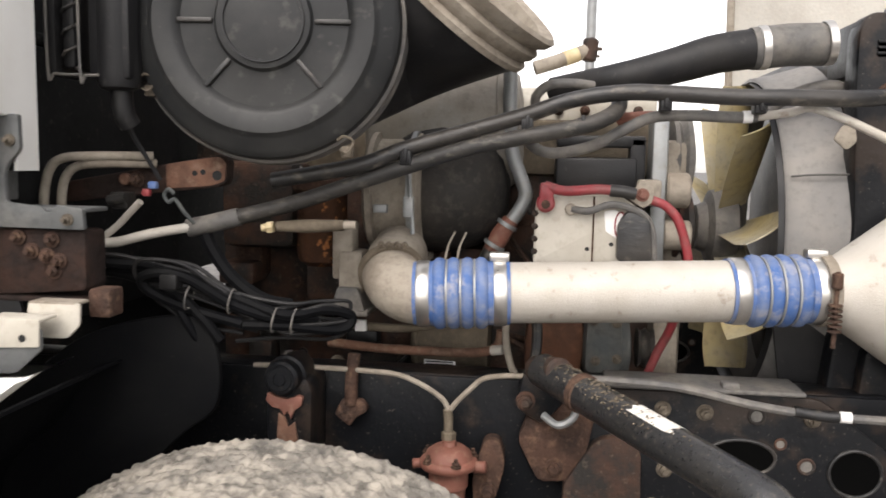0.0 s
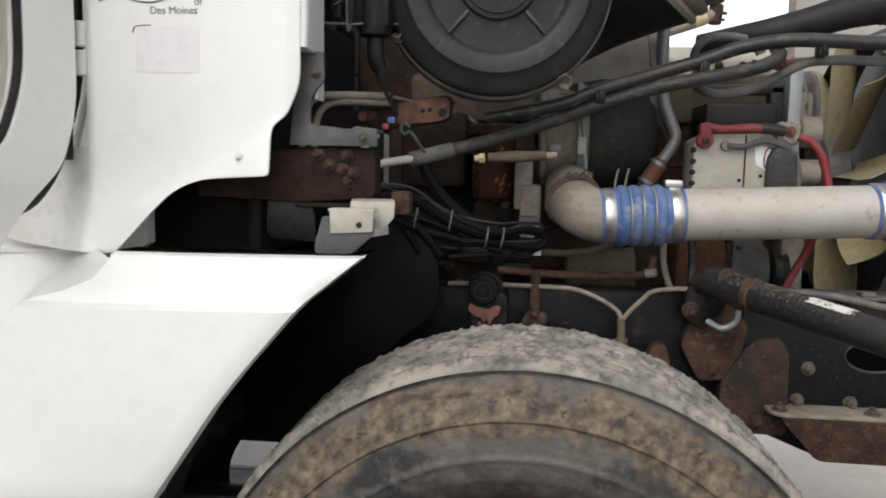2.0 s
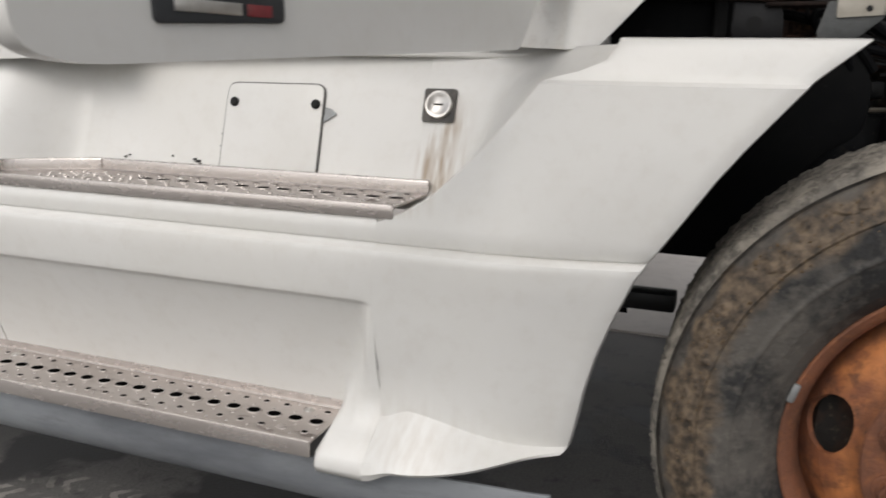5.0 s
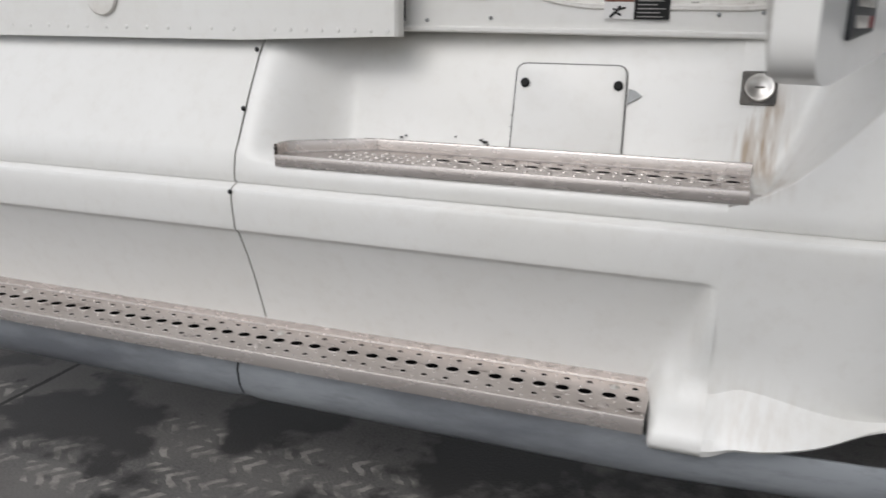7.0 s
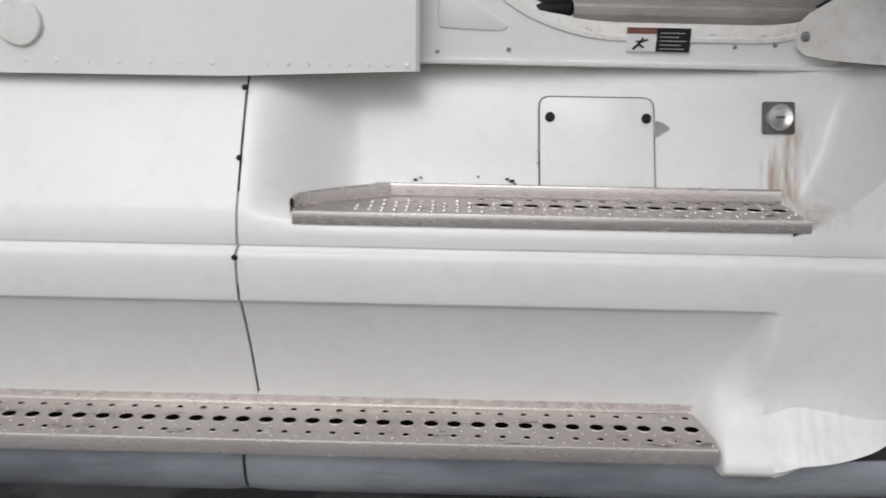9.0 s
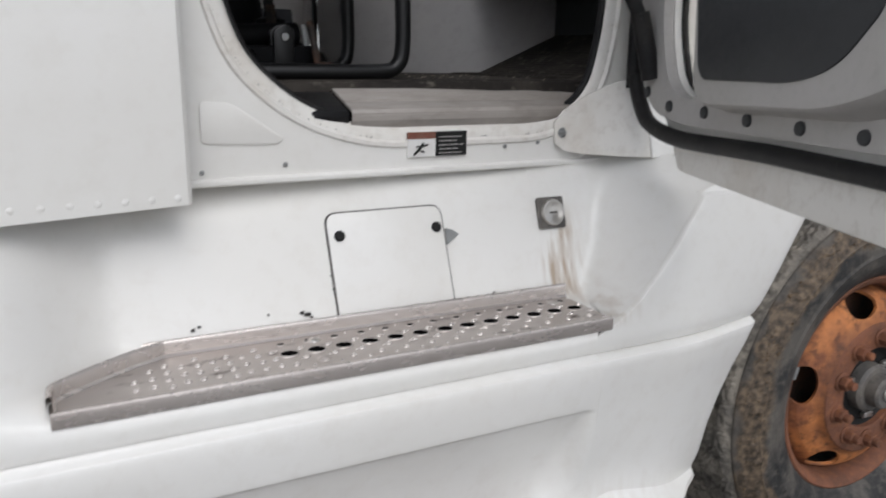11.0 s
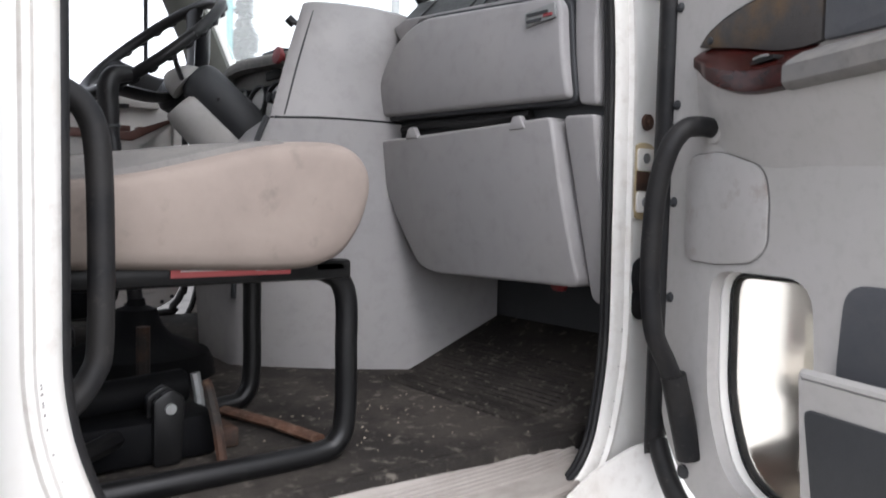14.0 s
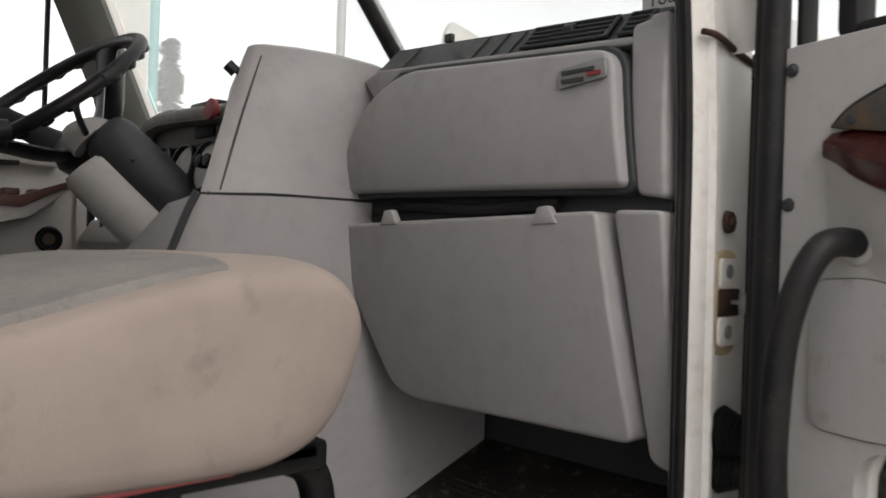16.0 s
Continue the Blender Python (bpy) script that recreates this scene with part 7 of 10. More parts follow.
for i in range(26):
    a = 2 * math.pi * (i + 0.5) / 26
    part("finger_grip", moved(tube([(0.225 * math.cos(a - 0.05), 0.225 * math.sin(a - 0.05), -0.009), (0.226 * math.cos(a), 0.226 * math.sin(a), -0.012), (0.225 * math.cos(a + 0.05), 0.225 * math.sin(a + 0.05), -0.009)], 0.0095, 6), q), BLACK, sw)
part("column_cover", tube([(-1.345, 2.49, 1.998), (-1.325, 2.478, 1.978), (-1.24, 2.43, 1.888), (-1.12, 2.37, 1.758)], 0.06, 20, radii=[0.046, 0.060, 0.060, 0.060]), DASH_DARK, sw, "dark plastic steering column cover")
part("lower_shroud", tube([(-1.362, 2.510, 1.930), (-1.348, 2.503, 1.912), (-1.27, 2.46, 1.82), (-1.15, 2.40, 1.695)], 0.064, 20, radii=[0.056, 0.068, 0.068, 0.066]), DOORGREY, sw, "light grey lower column shroud")
part("shroud_cap", tube([(-1.375, 2.52, 2.015), (-1.370, 2.515, 2.000), (-1.355, 2.505, 1.982)], 0.05, 18, radii=[0.040, 0.052, 0.056]), DOORGREY, sw)
part("ignition_slot", box((-1.315, 2.400, 1.930), (-1.290, 2.425, 1.940), 0.002), INK, sw)
for x, z in ((-1.335, 1.845), (-1.285, 1.82)):
    part("shroud_screw", lathe([(0, 0), (0.007, 0), (0.006, 0.002), (0, 0.003)], (x, 2.428, z), (0, -1, 0), 12), INK, sw)
part("stalk", tube([(-1.36, 2.52, 1.98), (-1.42, 2.40, 2.0), (-1.45, 2.34, 2.02)], 0.007, 8), BLACK, sw)

gs = thing("gear_lever", (-1.57, 2.10, 1.286), "bent black gear lever rising from a rubber boot", "gear lever")
part("rod", tube([(-1.615, 2.10, 1.43), (-1.628, 2.10, 1.55), (-1.652, 2.12, 1.75), (-1.660, 2.13, 1.84)], 0.0155, 10), BLACK, gs)
part("knob", tube([(-1.659, 2.13, 1.800), (-1.662, 2.13, 1.85), (-1.664, 2.13, 1.900), (-1.652, 2.13, 1.927), (-1.618, 2.13, 1.936)], 0.022, 12, radii=[0.019, 0.022, 0.023, 0.021, 0.017]), BLACK, gs, "black bent grip with selector")
part("grip_band", tube([(-1.6605, 2.13, 1.818), (-1.661, 2.13, 1.823)], 0.0232, 12, curve=False), DASH_DARK, gs)
part("boot", lathe([(0.165, 0.0), (0.16, 0.03), (0.15, 0.05), (0.112, 0.068), (0.072, 0.085), (0.054, 0.105), (0.046, 0.125), (0.042, 0.142), (0.020, 0.150), (0.017, 0.165)], (-1.615, 2.10, 1.288), (0, 0, 1), 28), LINER, gs, "black rubber gear lever boot")

dd = thing("driver_door", (-1.70, 2.93, 1.25), "shut driver door seen across the cab, its grey trim lightened as if lit", "door")
DRO = rounded([(-2.04, 1.985), (-1.240, 1.968), (-1.228, 1.94), (-1.228, 1.36), (-1.29, 1.312), (-2.04, 1.312)], [0.02, 0.02, 0.02, 0.07, 0.06, 0.05])
part("inner_trim", prism(DRO, "y", 2.925, 2.952, 0.006), LITTRIM, dd)
part("raised_panel", prism(rounded([(-2.0, 1.60), (-1.30, 1.60), (-1.262, 1.56), (-1.262, 1.42), (-1.30, 1.362), (-2.0, 1.36)], [0.02, 0.03, 0.03, 0.05, 0.05, 0.02]), "y", 2.915, 2.926, 0.006), LITTRIM, dd)
part("pocket", prism(rounded([(-1.52, 1.502), (-1.31, 1.502), (-1.304, 1.41), (-1.52, 1.402)], 0.012), "y", 2.910, 2.916, 0.002), BLUECLOTH, dd, "dark slate pocket lining")
part("door_rubber", tube([(-1.206, 2.95, 1.98), (-1.206, 2.95, 1.42), (-1.214, 2.95, 1.36), (-1.245, 2.95, 1.315), (-1.31, 2.95, 1.292), (-2.0, 2.95, 1.292)], 0.012, 8), RUBBER, dd)
for x, z in ((-1.238, 1.52), (-1.240, 1.415), (-1.256, 1.349), (-1.288, 1.333), (-1.40, 1.330), (-1.52, 1.330)):
    part("plug", lathe([(0, 0.003), (0.006, 0.003), (0.007, 0.0)], (x, 2.925, z), (0, -1, 0), 10), DASH_DARK, dd)
part("edge_strip", box((-1.258, 2.905, 1.45), (-1.230, 2.926, 1.965), 0.004), LITTRIM, dd)
part("belt_pad", prism(rounded([(-2.06, 2.000), (-1.31, 1.978), (-1.30, 1.95), (-2.06, 1.955)], 0.01), "y", 2.895, 2.926, 0.006), LITTRIM, dd)
part("armrest", prism(rounded([(-2.0, 1.862), (-1.42, 1.852), (-1.300, 1.905), (-1.292, 1.90), (-1.40, 1.815), (-1.50, 1.79), (-2.0, 1.79)], 0.008), "y", 2.80, 2.926, 0.008), LITTRIM, dd)
part("wood_edge", prism(rounded([(-2.0, 1.872), (-1.43, 1.864), (-1.302, 1.912), (-1.296, 1.904), (-1.42, 1.838), (-2.0, 1.846)], 0.004), "y", 2.788, 2.80, 0.004), REDTRIM, dd, "reddish brown edge of the armrest")
for x in (-1.375, -1.435, -1.495):
    part("switch", box((x - 0.018, 2.815, 1.866), (x + 0.018, 2.865, 1.884), 0.004), REDTRIM, dd, "brownish window switch")
part("latch_pull", prism(rounded([(-1.46, 1.955), (-1.40, 1.957), (-1.40, 1.945), (-1.46, 1.938)], 0.004), "y", 2.890, 2.8945, 0.001), INK, dd)
part("opener_ring", lathe([(0.030, 0.0), (0.034, 0.006), (0.028, 0.010), (0.023, 0.004)], (-1.318, 2.926, 1.762), (0, -1, 0), 24), BLACK, dd, "round black opener bezel")
part("opener_cap", lathe([(0, 0.003), (0.012, 0.004), (0.022, 0.001)], (-1.318, 2.925, 1.762), (0, -1, 0), 20), BROWNCLOTH, dd)
part("pocket_shadow", prism(rounded([(-1.46, 1.842), (-1.395, 1.842), (-1.405, 1.812), (-1.455, 1.812)], 0.008), "y", 2.920, 2.9265, 0.001), INK, dd)
kp = thing("knee_panel", (-1.20, 2.80, 1.64), "pale moulded panel under the steering column", "panel")
part("tray", prism(rounded([(-1.225, 1.80), (-1.20, 1.815), (-1.12, 1.79), (-1.10, 1.70), (-1.20, 1.68), (-1.228, 1.72)], 0.012), "y", 2.62, 2.87, 0.008), DOORGREY, kp)
for y in (2.68, 2.73, 2.78):
    part("clip", box((-1.235, y, 1.795), (-1.205, y + 0.022, 1.822), 0.004), BLACK, kp)
dsb = thing("driver_seat_base", (-1.75, 2.52, 1.286), "black pedestal of the driver seat", "seat base")
part("bellows", lathe([(0.10, 0.075), (0.14, 0.085), (0.165, 0.12), (0.175, 0.17), (0.17, 0.22), (0.15, 0.26), (0.12, 0.275), (0.12, 0.295)], (-1.70, 2.55, 1.286), (0, 0, 1), 32), LINER, dsb)
part("plinth", box((-2.08, 2.34, 1.287), (-1.68, 2.74, 1.362), 0.015), BLACK, dsb)
part("seat_pan", box((-2.12, 2.30, 1.580), (-1.62, 2.78, 1.64), 0.02), BLACK, dsb)


# printed card on the windscreen, with its one readable word
card = thing("sign_card", (-1.02, 1.30, 2.10), "white printed card leaning in the windscreen corner", "sign")
part("sheet", box((-1.0235, 1.238, 2.085), (-1.0215, 1.352, 2.165), 0), PAPER, card)
part("teal_band", box((-1.0245, 1.240, 2.138), (-1.0237, 1.318, 2.163), 0), TEAL, card, "pale teal printed band")


def lettering(name, text, size, m, mat, parent):
    """A word in the built-in font, turned into a mesh."""
    cu = bpy.data.curves.new(name, "FONT")
    cu.body, cu.size = text, size
    tmp = bpy.data.objects.new(name, cu)
    me = bpy.data.meshes.new_from_object(tmp)
    bpy.data.objects.remove(tmp)
    me.transform(m)
    me.materials.clear()
    me.materials.append(mat)
    ob = new(name, me)
    ob.parent = parent
    ob.matrix_parent_inverse = Matrix.Translation(-Vector(parent["base"]))
    return ob


lettering("printed_word", "Your", 0.026, Matrix(((0, 0, -1, -1.0242), (-1, 0, 0, 1.343), (0, 1, 0, 2.112), (0, 0, 0, 1))), INK, card)
part("print_line", box((-1.0245, 1.25, 2.098), (-1.0237, 1.342, 2.101), 0), INK, card)
for word, x, z in (("Des Moines", -0.946, 1.506), ("of", -0.873, 1.519)):
    lettering("printed_word", word, 0.0165, Matrix(((1, 0, 0, x), (0, 0, -1, 1.1290), (0, 1, 0, z), (0, 0, 0, 1))), HOSEGREY, cowl)
# ---- engine bay: frame and running gear ----
rail = thing("frame_rail", (-0.5, 1.66, 0.74), "black painted steel frame rail with mud spatter", "frame rail", "frame rails")
part("web", box((-3.6, 1.632, 0.735), (0.62, 1.642, 1.008), 0.003), FRAME, rail)
part("flange", box((-3.6, 1.642, 0.998), (0.62, 1.715, 1.0095), 0.003), FRAME, rail)
part("flange", box((-3.6, 1.642, 0.735), (0.62, 1.715, 0.746), 0.003), FRAME, rail)
ext = rounded([(0.10, 0.74), (0.10, 1.004), (0.40, 1.010), (0.50, 1.006), (0.62, 0.915), (0.85, 0.86), (0.85, 0.66), (0.30, 0.66)], 0.02)
part("side_plate", prism(ext, "y", 1.618, 1.630, 0.003), FRAME, rail, "black bolted side plate with oval holes")
for x, z in ((0.232, 0.974), (0.305, 0.972), (0.488, 0.970), (0.240, 0.863), (0.221, 0.794), (0.328, 0.793), (0.42, 0.79), (0.55, 0.80), (0.61, 0.78)):
    part("bolt", join(hexbolt((x, 1.616, z), (0, -1, 0), 0.0105, 0.010), cyl((x, 1.618, z), (x, 1.6152, z), 0.0150, 18, 0.001)), DUSTBOLT, rail, "dusty hex bolt and washer")
for x, z, r in ((0.394, 0.970, 0.014), (0.437, 0.922, 0.010), (0.483, 0.884, 0.014), (0.45, 0.80, 0.012)):
    part("hole", lathe([(r * 0.7, -0.001), (r * 0.75, 0.002), (r, 0.003), (r * 1.15, 0.001)], (x, 1.6175, z), (0, -1, 0), 18, closed=True), RUSTY_STEEL, rail, "worn drilled hole")
    part("hole_shade", cyl((x, 1.6178, z), (x, 1.6172, z), r * 0.8, 18), HOSEGREY, rail)
for x, z, w, h in ((0.370, 0.893, 0.060, 0.033), (0.565, 0.876, 0.044, 0.042)):
    ov = [(w * math.cos(2 * math.pi * i / 28), h * math.sin(2 * math.pi * i / 28)) for i in range(29)]
    part("oval_rim", tube([(x + a, 1.617, z + b) for a, b in ov], 0.0035, 8, curve=False), HOSE, rail)
    # Black oval laid on the uncut plate as the hole's shade.
    part("oval_hole", prism([(x + a, z + b) for a, b in ov[:-1]], "y", 1.6165, 1.6177, 0), HOLESHADE, rail)
far = copy_thing(rail, Matrix.Translation((-0.5, 2 * 2.07 - 1.66, 0.74)) @ Matrix.Rotation(0, 4, "Z"))
tagged(far, "far black frame rail behind the engine")
plain("cross_member", box((-0.9, 1.70, 0.70), (-0.75, 2.45, 0.9), 0.01), FRAME, "dark steel cross member between the frame rails", "frame part")
fbk = thing("front_bracket", (0.38, 1.57, 0.69), "dusty brown angle bracket bolted under the frame rail", "bracket")
part("flange", prism(rounded([(0.150, 1.615), (0.62, 1.615), (0.62, 1.540), (0.170, 1.540), (0.150, 1.560)], [0.002, 0.002, 0.002, 0.02, 0.02]), "z", 0.778, 0.786, 0.002), TURBO, fbk, "flange thick with tan dust")
part("web", prism(rounded([(0.170, 0.777), (0.62, 0.777), (0.62, 0.69), (0.24, 0.69), (0.215, 0.725), (0.185, 0.755)], [0.01, 0.002, 0.002, 0.02, 0.03, 0.02]), "y", 1.540, 1.548, 0.002), RUST, fbk)
for x in (0.172, 0.352, 0.405, 0.53):
    part("bolt", hexbolt((x, 1.565, 0.786), (0, 0, 1), 0.012, 0.007), DUSTBOLT, fbk)

# leaf-spring hanger, plates and brake hose tee along the rail
hg = thing("spring_hanger", (-0.42, 1.55, 0.9), "black iron spring hanger with chipped red paint", "bracket")
part("body", join(cyl((-0.438, 1.505, 1.022), (-0.432, 1.60, 1.022), 0.031, 28, 0.005), lathe([(0.031, 0.0), (0.036, 0.003), (0.036, 0.012), (0.031, 0.015)], (-0.436, 1.53, 1.022), (0, 1, 0), 28, closed=True), prism(rounded([(-0.470, 0.86), (-0.472, 1.0), (-0.45, 1.02), (-0.40, 1.02), (-0.388, 1.0), (-0.39, 0.86)], 0.012), "y", 1.53, 1.632, 0.006)), FRAME, hg)
part("cap", lathe([(0.0, 0.006), (0.010, 0.006), (0.012, 0.003), (0.021, 0.003), (0.023, 0.0)], (-0.438, 1.505, 1.022), (0, -1, 0), 22), FRAME, hg)
part("paint_patch", prism([(-0.470, 0.978), (-0.466, 0.992), (-0.448, 0.985), (-0.43, 0.982), (-0.41, 0.990), (-0.402, 0.986), (-0.406, 0.970), (-0.418, 0.962), (-0.424, 0.945), (-0.43, 0.960), (-0.436, 0.952), (-0.444, 0.964), (-0.458, 0.966)], "y", 1.522, 1.531, 0.001), REDRUST, hg, "chipped salmon-red paint")
part("rust_run", prism([(-0.452, 0.90), (-0.448, 0.955), (-0.436, 0.948), (-0.43, 0.93), (-0.418, 0.94), (-0.412, 0.905), (-0.42, 0.87), (-0.446, 0.865)], "y", 1.526, 1.531, 0.001), PIPERUST, hg, "brown rust running down the hanger")
hook = thing("frame_hook", (-0.33, 1.6, 0.93), "rusty hooked bracket on the frame rail", "bracket")
part("arm", tube([(-0.333, 1.62, 1.045), (-0.333, 1.60, 1.0), (-0.333, 1.60, 0.955)], 0.012, 10), RUST, hook)
part("foot", prism(rounded([(-0.365, 0.935), (-0.35, 0.965), (-0.31, 0.965), (-0.30, 0.945), (-0.325, 0.93), (-0.335, 0.912)], 0.008), "y", 1.595, 1.615, 0.004), RUST, hook)
for i, pts in enumerate(([(-0.025, 0.905), (0.005, 0.985), (0.06, 1.005), (0.112, 0.952), (0.09, 0.835), (0.015, 0.828)], [(0.06, 0.83), (0.115, 0.915), (0.175, 0.93), (0.196, 0.895), (0.20, 0.72), (0.06, 0.72)], [(-0.105, 0.83), (-0.085, 0.905), (-0.055, 0.905), (-0.045, 0.86), (-0.06, 0.80), (-0.10, 0.78)])):
    pl = thing("rusty_gusset", (sum(p[0] for p in pts) / len(pts), 1.61, min(p[1] for p in pts)), "brown rusted steel gusset plate on the rail", "bracket", "gusset plates")
    part("plate", prism(rounded(pts, 0.015), "y", 1.604 - 0.006 * i, 1.633, 0.004), (RUST, RUSTY_STEEL, RUST)[i], pl)
    cx, cz = sum(p[0] for p in pts) / len(pts), min(p[1] for p in pts) + 0.03
    part("bolt", hexbolt((cx, 1.604 - 0.006 * i, cz), (0, -1, 0), 0.012, 0.009), RUST, pl)
mt = thing("upper_shock_mount", (0.01, 1.61, 0.98), "black steel shock mount with rusty bolts", "bracket")
part("plate", prism(rounded([(-0.03, 0.97), (-0.02, 1.03), (0.02, 1.06), (0.075, 1.045), (0.06, 0.99), (0.02, 0.94)], 0.015), "y", 1.585, 1.63, 0.006), FRAME, mt)
part("bolt", hexbolt((-0.012, 1.585, 0.985), (0, -1, 0), 0.013, 0.01), RUSTY_STEEL, mt)
part("clamp", tube([(0.02, 1.57, 0.965), (0.045, 1.55, 0.955), (0.07, 1.55, 0.968), (0.078, 1.56, 0.99)], 0.007, 8), GALV, mt, "bright bent wire clamp")

bv = thing("brake_valve", (-0.145, 1.58, 0.80), "rusty red-brown brake valve with bolts", "valve")
part("body", lathe([(0.02, 0.0), (0.030, 0.004), (0.032, 0.030), (0.036, 0.034), (0.036, 0.066), (0.050, 0.069), (0.053, 0.074), (0.053, 0.080), (0.050, 0.084), (0.044, 0.086), (0.040, 0.097), (0.028, 0.106), (0.014, 0.108), (0.012, 0.116)], (-0.147, 1.58, 0.788), (0, 0, 1), 28), REDRUST, bv)
for a in (0.4, 1.6, 2.7, 3.9, 5.1):
    part("bolt", hexbolt((-0.147 + 0.046 * math.cos(a), 1.58 + 0.046 * math.sin(a), 0.871), (0, 0, 1), 0.007, 0.006), RUST, bv)
part("port", cyl((-0.102, 1.575, 0.860), (-0.078, 1.572, 0.862), 0.011, 14, 0.002), REDRUST, bv)
part("port", cyl((-0.192, 1.575, 0.862), (-0.212, 1.572, 0.860), 0.009, 14, 0.002), REDRUST, bv)
tee = thing("steel_brake_line", (-0.145, 1.6, 0.91), "thin grey steel brake line with a tee", "pipe")
part("tee", join(tube([(-0.148, 1.59, 0.895), (-0.150, 1.59, 0.925), (-0.150, 1.59, 0.945)], 0.0085, 10, curve=False), cyl((-0.149, 1.59, 0.900), (-0.149, 1.59, 0.918), 0.0135, 6, 0.002), cyl((-0.150, 1.59, 0.938), (-0.152, 1.59, 0.960), 0.0085, 8, 0.002)), DUSTBROWN, tee)
part("left_branch", tube([(-0.52, 1.60, 1.020), (-0.42, 1.602, 1.021), (-0.30, 1.602, 1.019), (-0.248, 1.60, 1.016), (-0.205, 1.597, 1.002), (-0.168, 1.592, 0.982), (-0.154, 1.59, 0.966), (-0.151, 1.59, 0.95)], 0.0050, 8), TURBO, tee)
part("right_branch", tube([(-0.150, 1.59, 0.955), (-0.132, 1.591, 0.978), (-0.108, 1.593, 1.002), (-0.088, 1.596, 1.018), (-0.05, 1.60, 1.024), (-0.014, 1.60, 1.025)], 0.0050, 8), TURBO, tee)
fl = thing("fuel_line", (0.3, 1.58, 1.0), "grey hose running along the top of the frame", "hose")
part("hose", tube([(0.06, 1.59, 1.028), (0.124, 1.58, 1.031), (0.25, 1.575, 1.026), (0.373, 1.57, 1.004), (0.485, 1.565, 0.993), (0.592, 1.56, 0.992), (0.75, 1.56, 0.99)], 0.0075, 8), HOSEGREY, fl)
part("sleeve", tube([(0.44, 1.567, 0.998), (0.485, 1.565, 0.993), (0.51, 1.564, 0.993)], 0.0095, 10), HOSE, fl)
part("white_band", tube([(0.512, 1.564, 0.993), (0.53, 1.563, 0.993)], 0.0098, 10, curve=False), PAPER, fl, "white paint band")
plain("ledge_strip", join(box((0.13, 1.60, 1.012), (0.47, 1.70, 1.020), 0.003), box((0.33, 1.605, 1.018), (0.36, 1.63, 1.030), 0.003)), HOSEGREY, "grey dusty ledge along the frame top", "trim")

sh = thing("shock_absorber", (0.03, 1.56, 0.80), "black shock absorber with a peeling silver label", "shock absorber")
part("upper_eye", cyl((0.005, 1.60, 1.04), (0.045, 1.50, 1.062), 0.024, 18, 0.005), RUSTY_STEEL, sh)
sa, sb = Vector((0.020, 1.545, 1.050)), Vector((0.290, 1.172, 0.998))
sd = (sb - sa)
part("rod_cover", tube([sa - sd * 0.02, sa + sd * 0.3, sa + sd * 0.62, sa + sd * 0.86, sb + Vector((0.004, -0.005, -0.006)), sb + Vector((0.020, -0.020, -0.045)), sb + Vector((0.026, -0.024, -0.12)), sb + Vector((0.028, -0.024, -0.35))], 0.0295, 24), SHOCK, sh, "black painted tube flecked with mud, bending downwards")
part("clamp_ring", lathe([(0.0295, 0.0), (0.0325, 0.002), (0.0325, 0.014), (0.0295, 0.016)], sa + sd * 0.20, sd, 28, closed=True), RUST, sh)
su_ = sd.normalized()
sv_ = Vector((0, 0, 1)) - su_ * su_.z
sv_.normalize()
sw_ = su_.cross(sv_)
lab = []
for i in range(9):
    f = i / 8
    ln = 0.082 + 0.006 * math.sin(i * 2.1) + 0.004 * math.cos(i * 3.7)
    an = radians(-34 + 70 * f)
    q_ = (sv_ * math.cos(an) + sw_ * math.sin(an)) * 0.0301
    lab.append([tuple(sa + su_ * (sd.length * 0.485 + e_) + q_) for e_ in (0.004 * math.cos(i * 1.9), ln * 0.5, ln)])
mudb = bmesh.new()
rs = random.Random(12)
for i in range(420):
    f, an = min(0.98, abs(rs.gauss(0.30, 0.16))), radians(rs.uniform(-75, 60))
    q_ = (sv_ * math.cos(an) + sw_ * math.sin(an)) * 0.0292
    k = rs.uniform(0.0008, 0.0028)
    for v in bmesh.ops.create_icosphere(mudb, subdivisions=1, radius=k)["verts"]:
        v.co = Vector((v.co.x * rs.uniform(0.7, 1.5), v.co.y, v.co.z * 0.8)) + sa + sd * f + q_
tagged(part("mud_spatter", mudb, DUSTBROWN, sh, "dried mud spatter on the tube"), kind="stuff")
part("silver_label", sheet(lab, 0.0004, tuple(sv_)), OLDLABEL, sh, "scratched pale label with brown streaks")

# wheel-arch liner
lr = []
for i in range(25):
    a = radians(122 + (176 - 122) * i / 24)
    r = 0.655 + 0.01 * math.sin(i * 0.7)
    lr.append([(WC.x + r * math.cos(a), y, WC.z + r * math.sin(a)) for y in (1.09, 1.13, 1.25, 1.36, 1.43, 1.465)])
    x, y, z = lr[-1][-1]
    lr[-1].append((x - 0.03 * math.cos(a), y + 0.005, z - 0.03 * math.sin(a)))
al_ = thing("arch_liner", (-0.85, 1.25, 0.45), "black plastic splash liner behind the wheel", "splash guard")
part("liner", sheet(lr, 0.005, (-0.4, 0, 0.9)), LINER, al_, angle=60)
part("inner_panel", prism(rounded([(-1.0, 0.70), (-0.93, 0.97), (-0.77, 1.10), (-0.65, 1.135), (-0.560, 1.145), (-0.527, 1.10), (-0.518, 1.05), (-0.525, 0.98), (-0.60, 0.93), (-0.70, 0.80), (-0.75, 0.70)], [0.01, 0.1, 0.1, 0.05, 0.03, 0.03, 0.03, 0.03, 0.1, 0.1, 0.01]), "y", 1.44, 1.456, 0.006), LINER, al_, "smooth black inner splash panel")
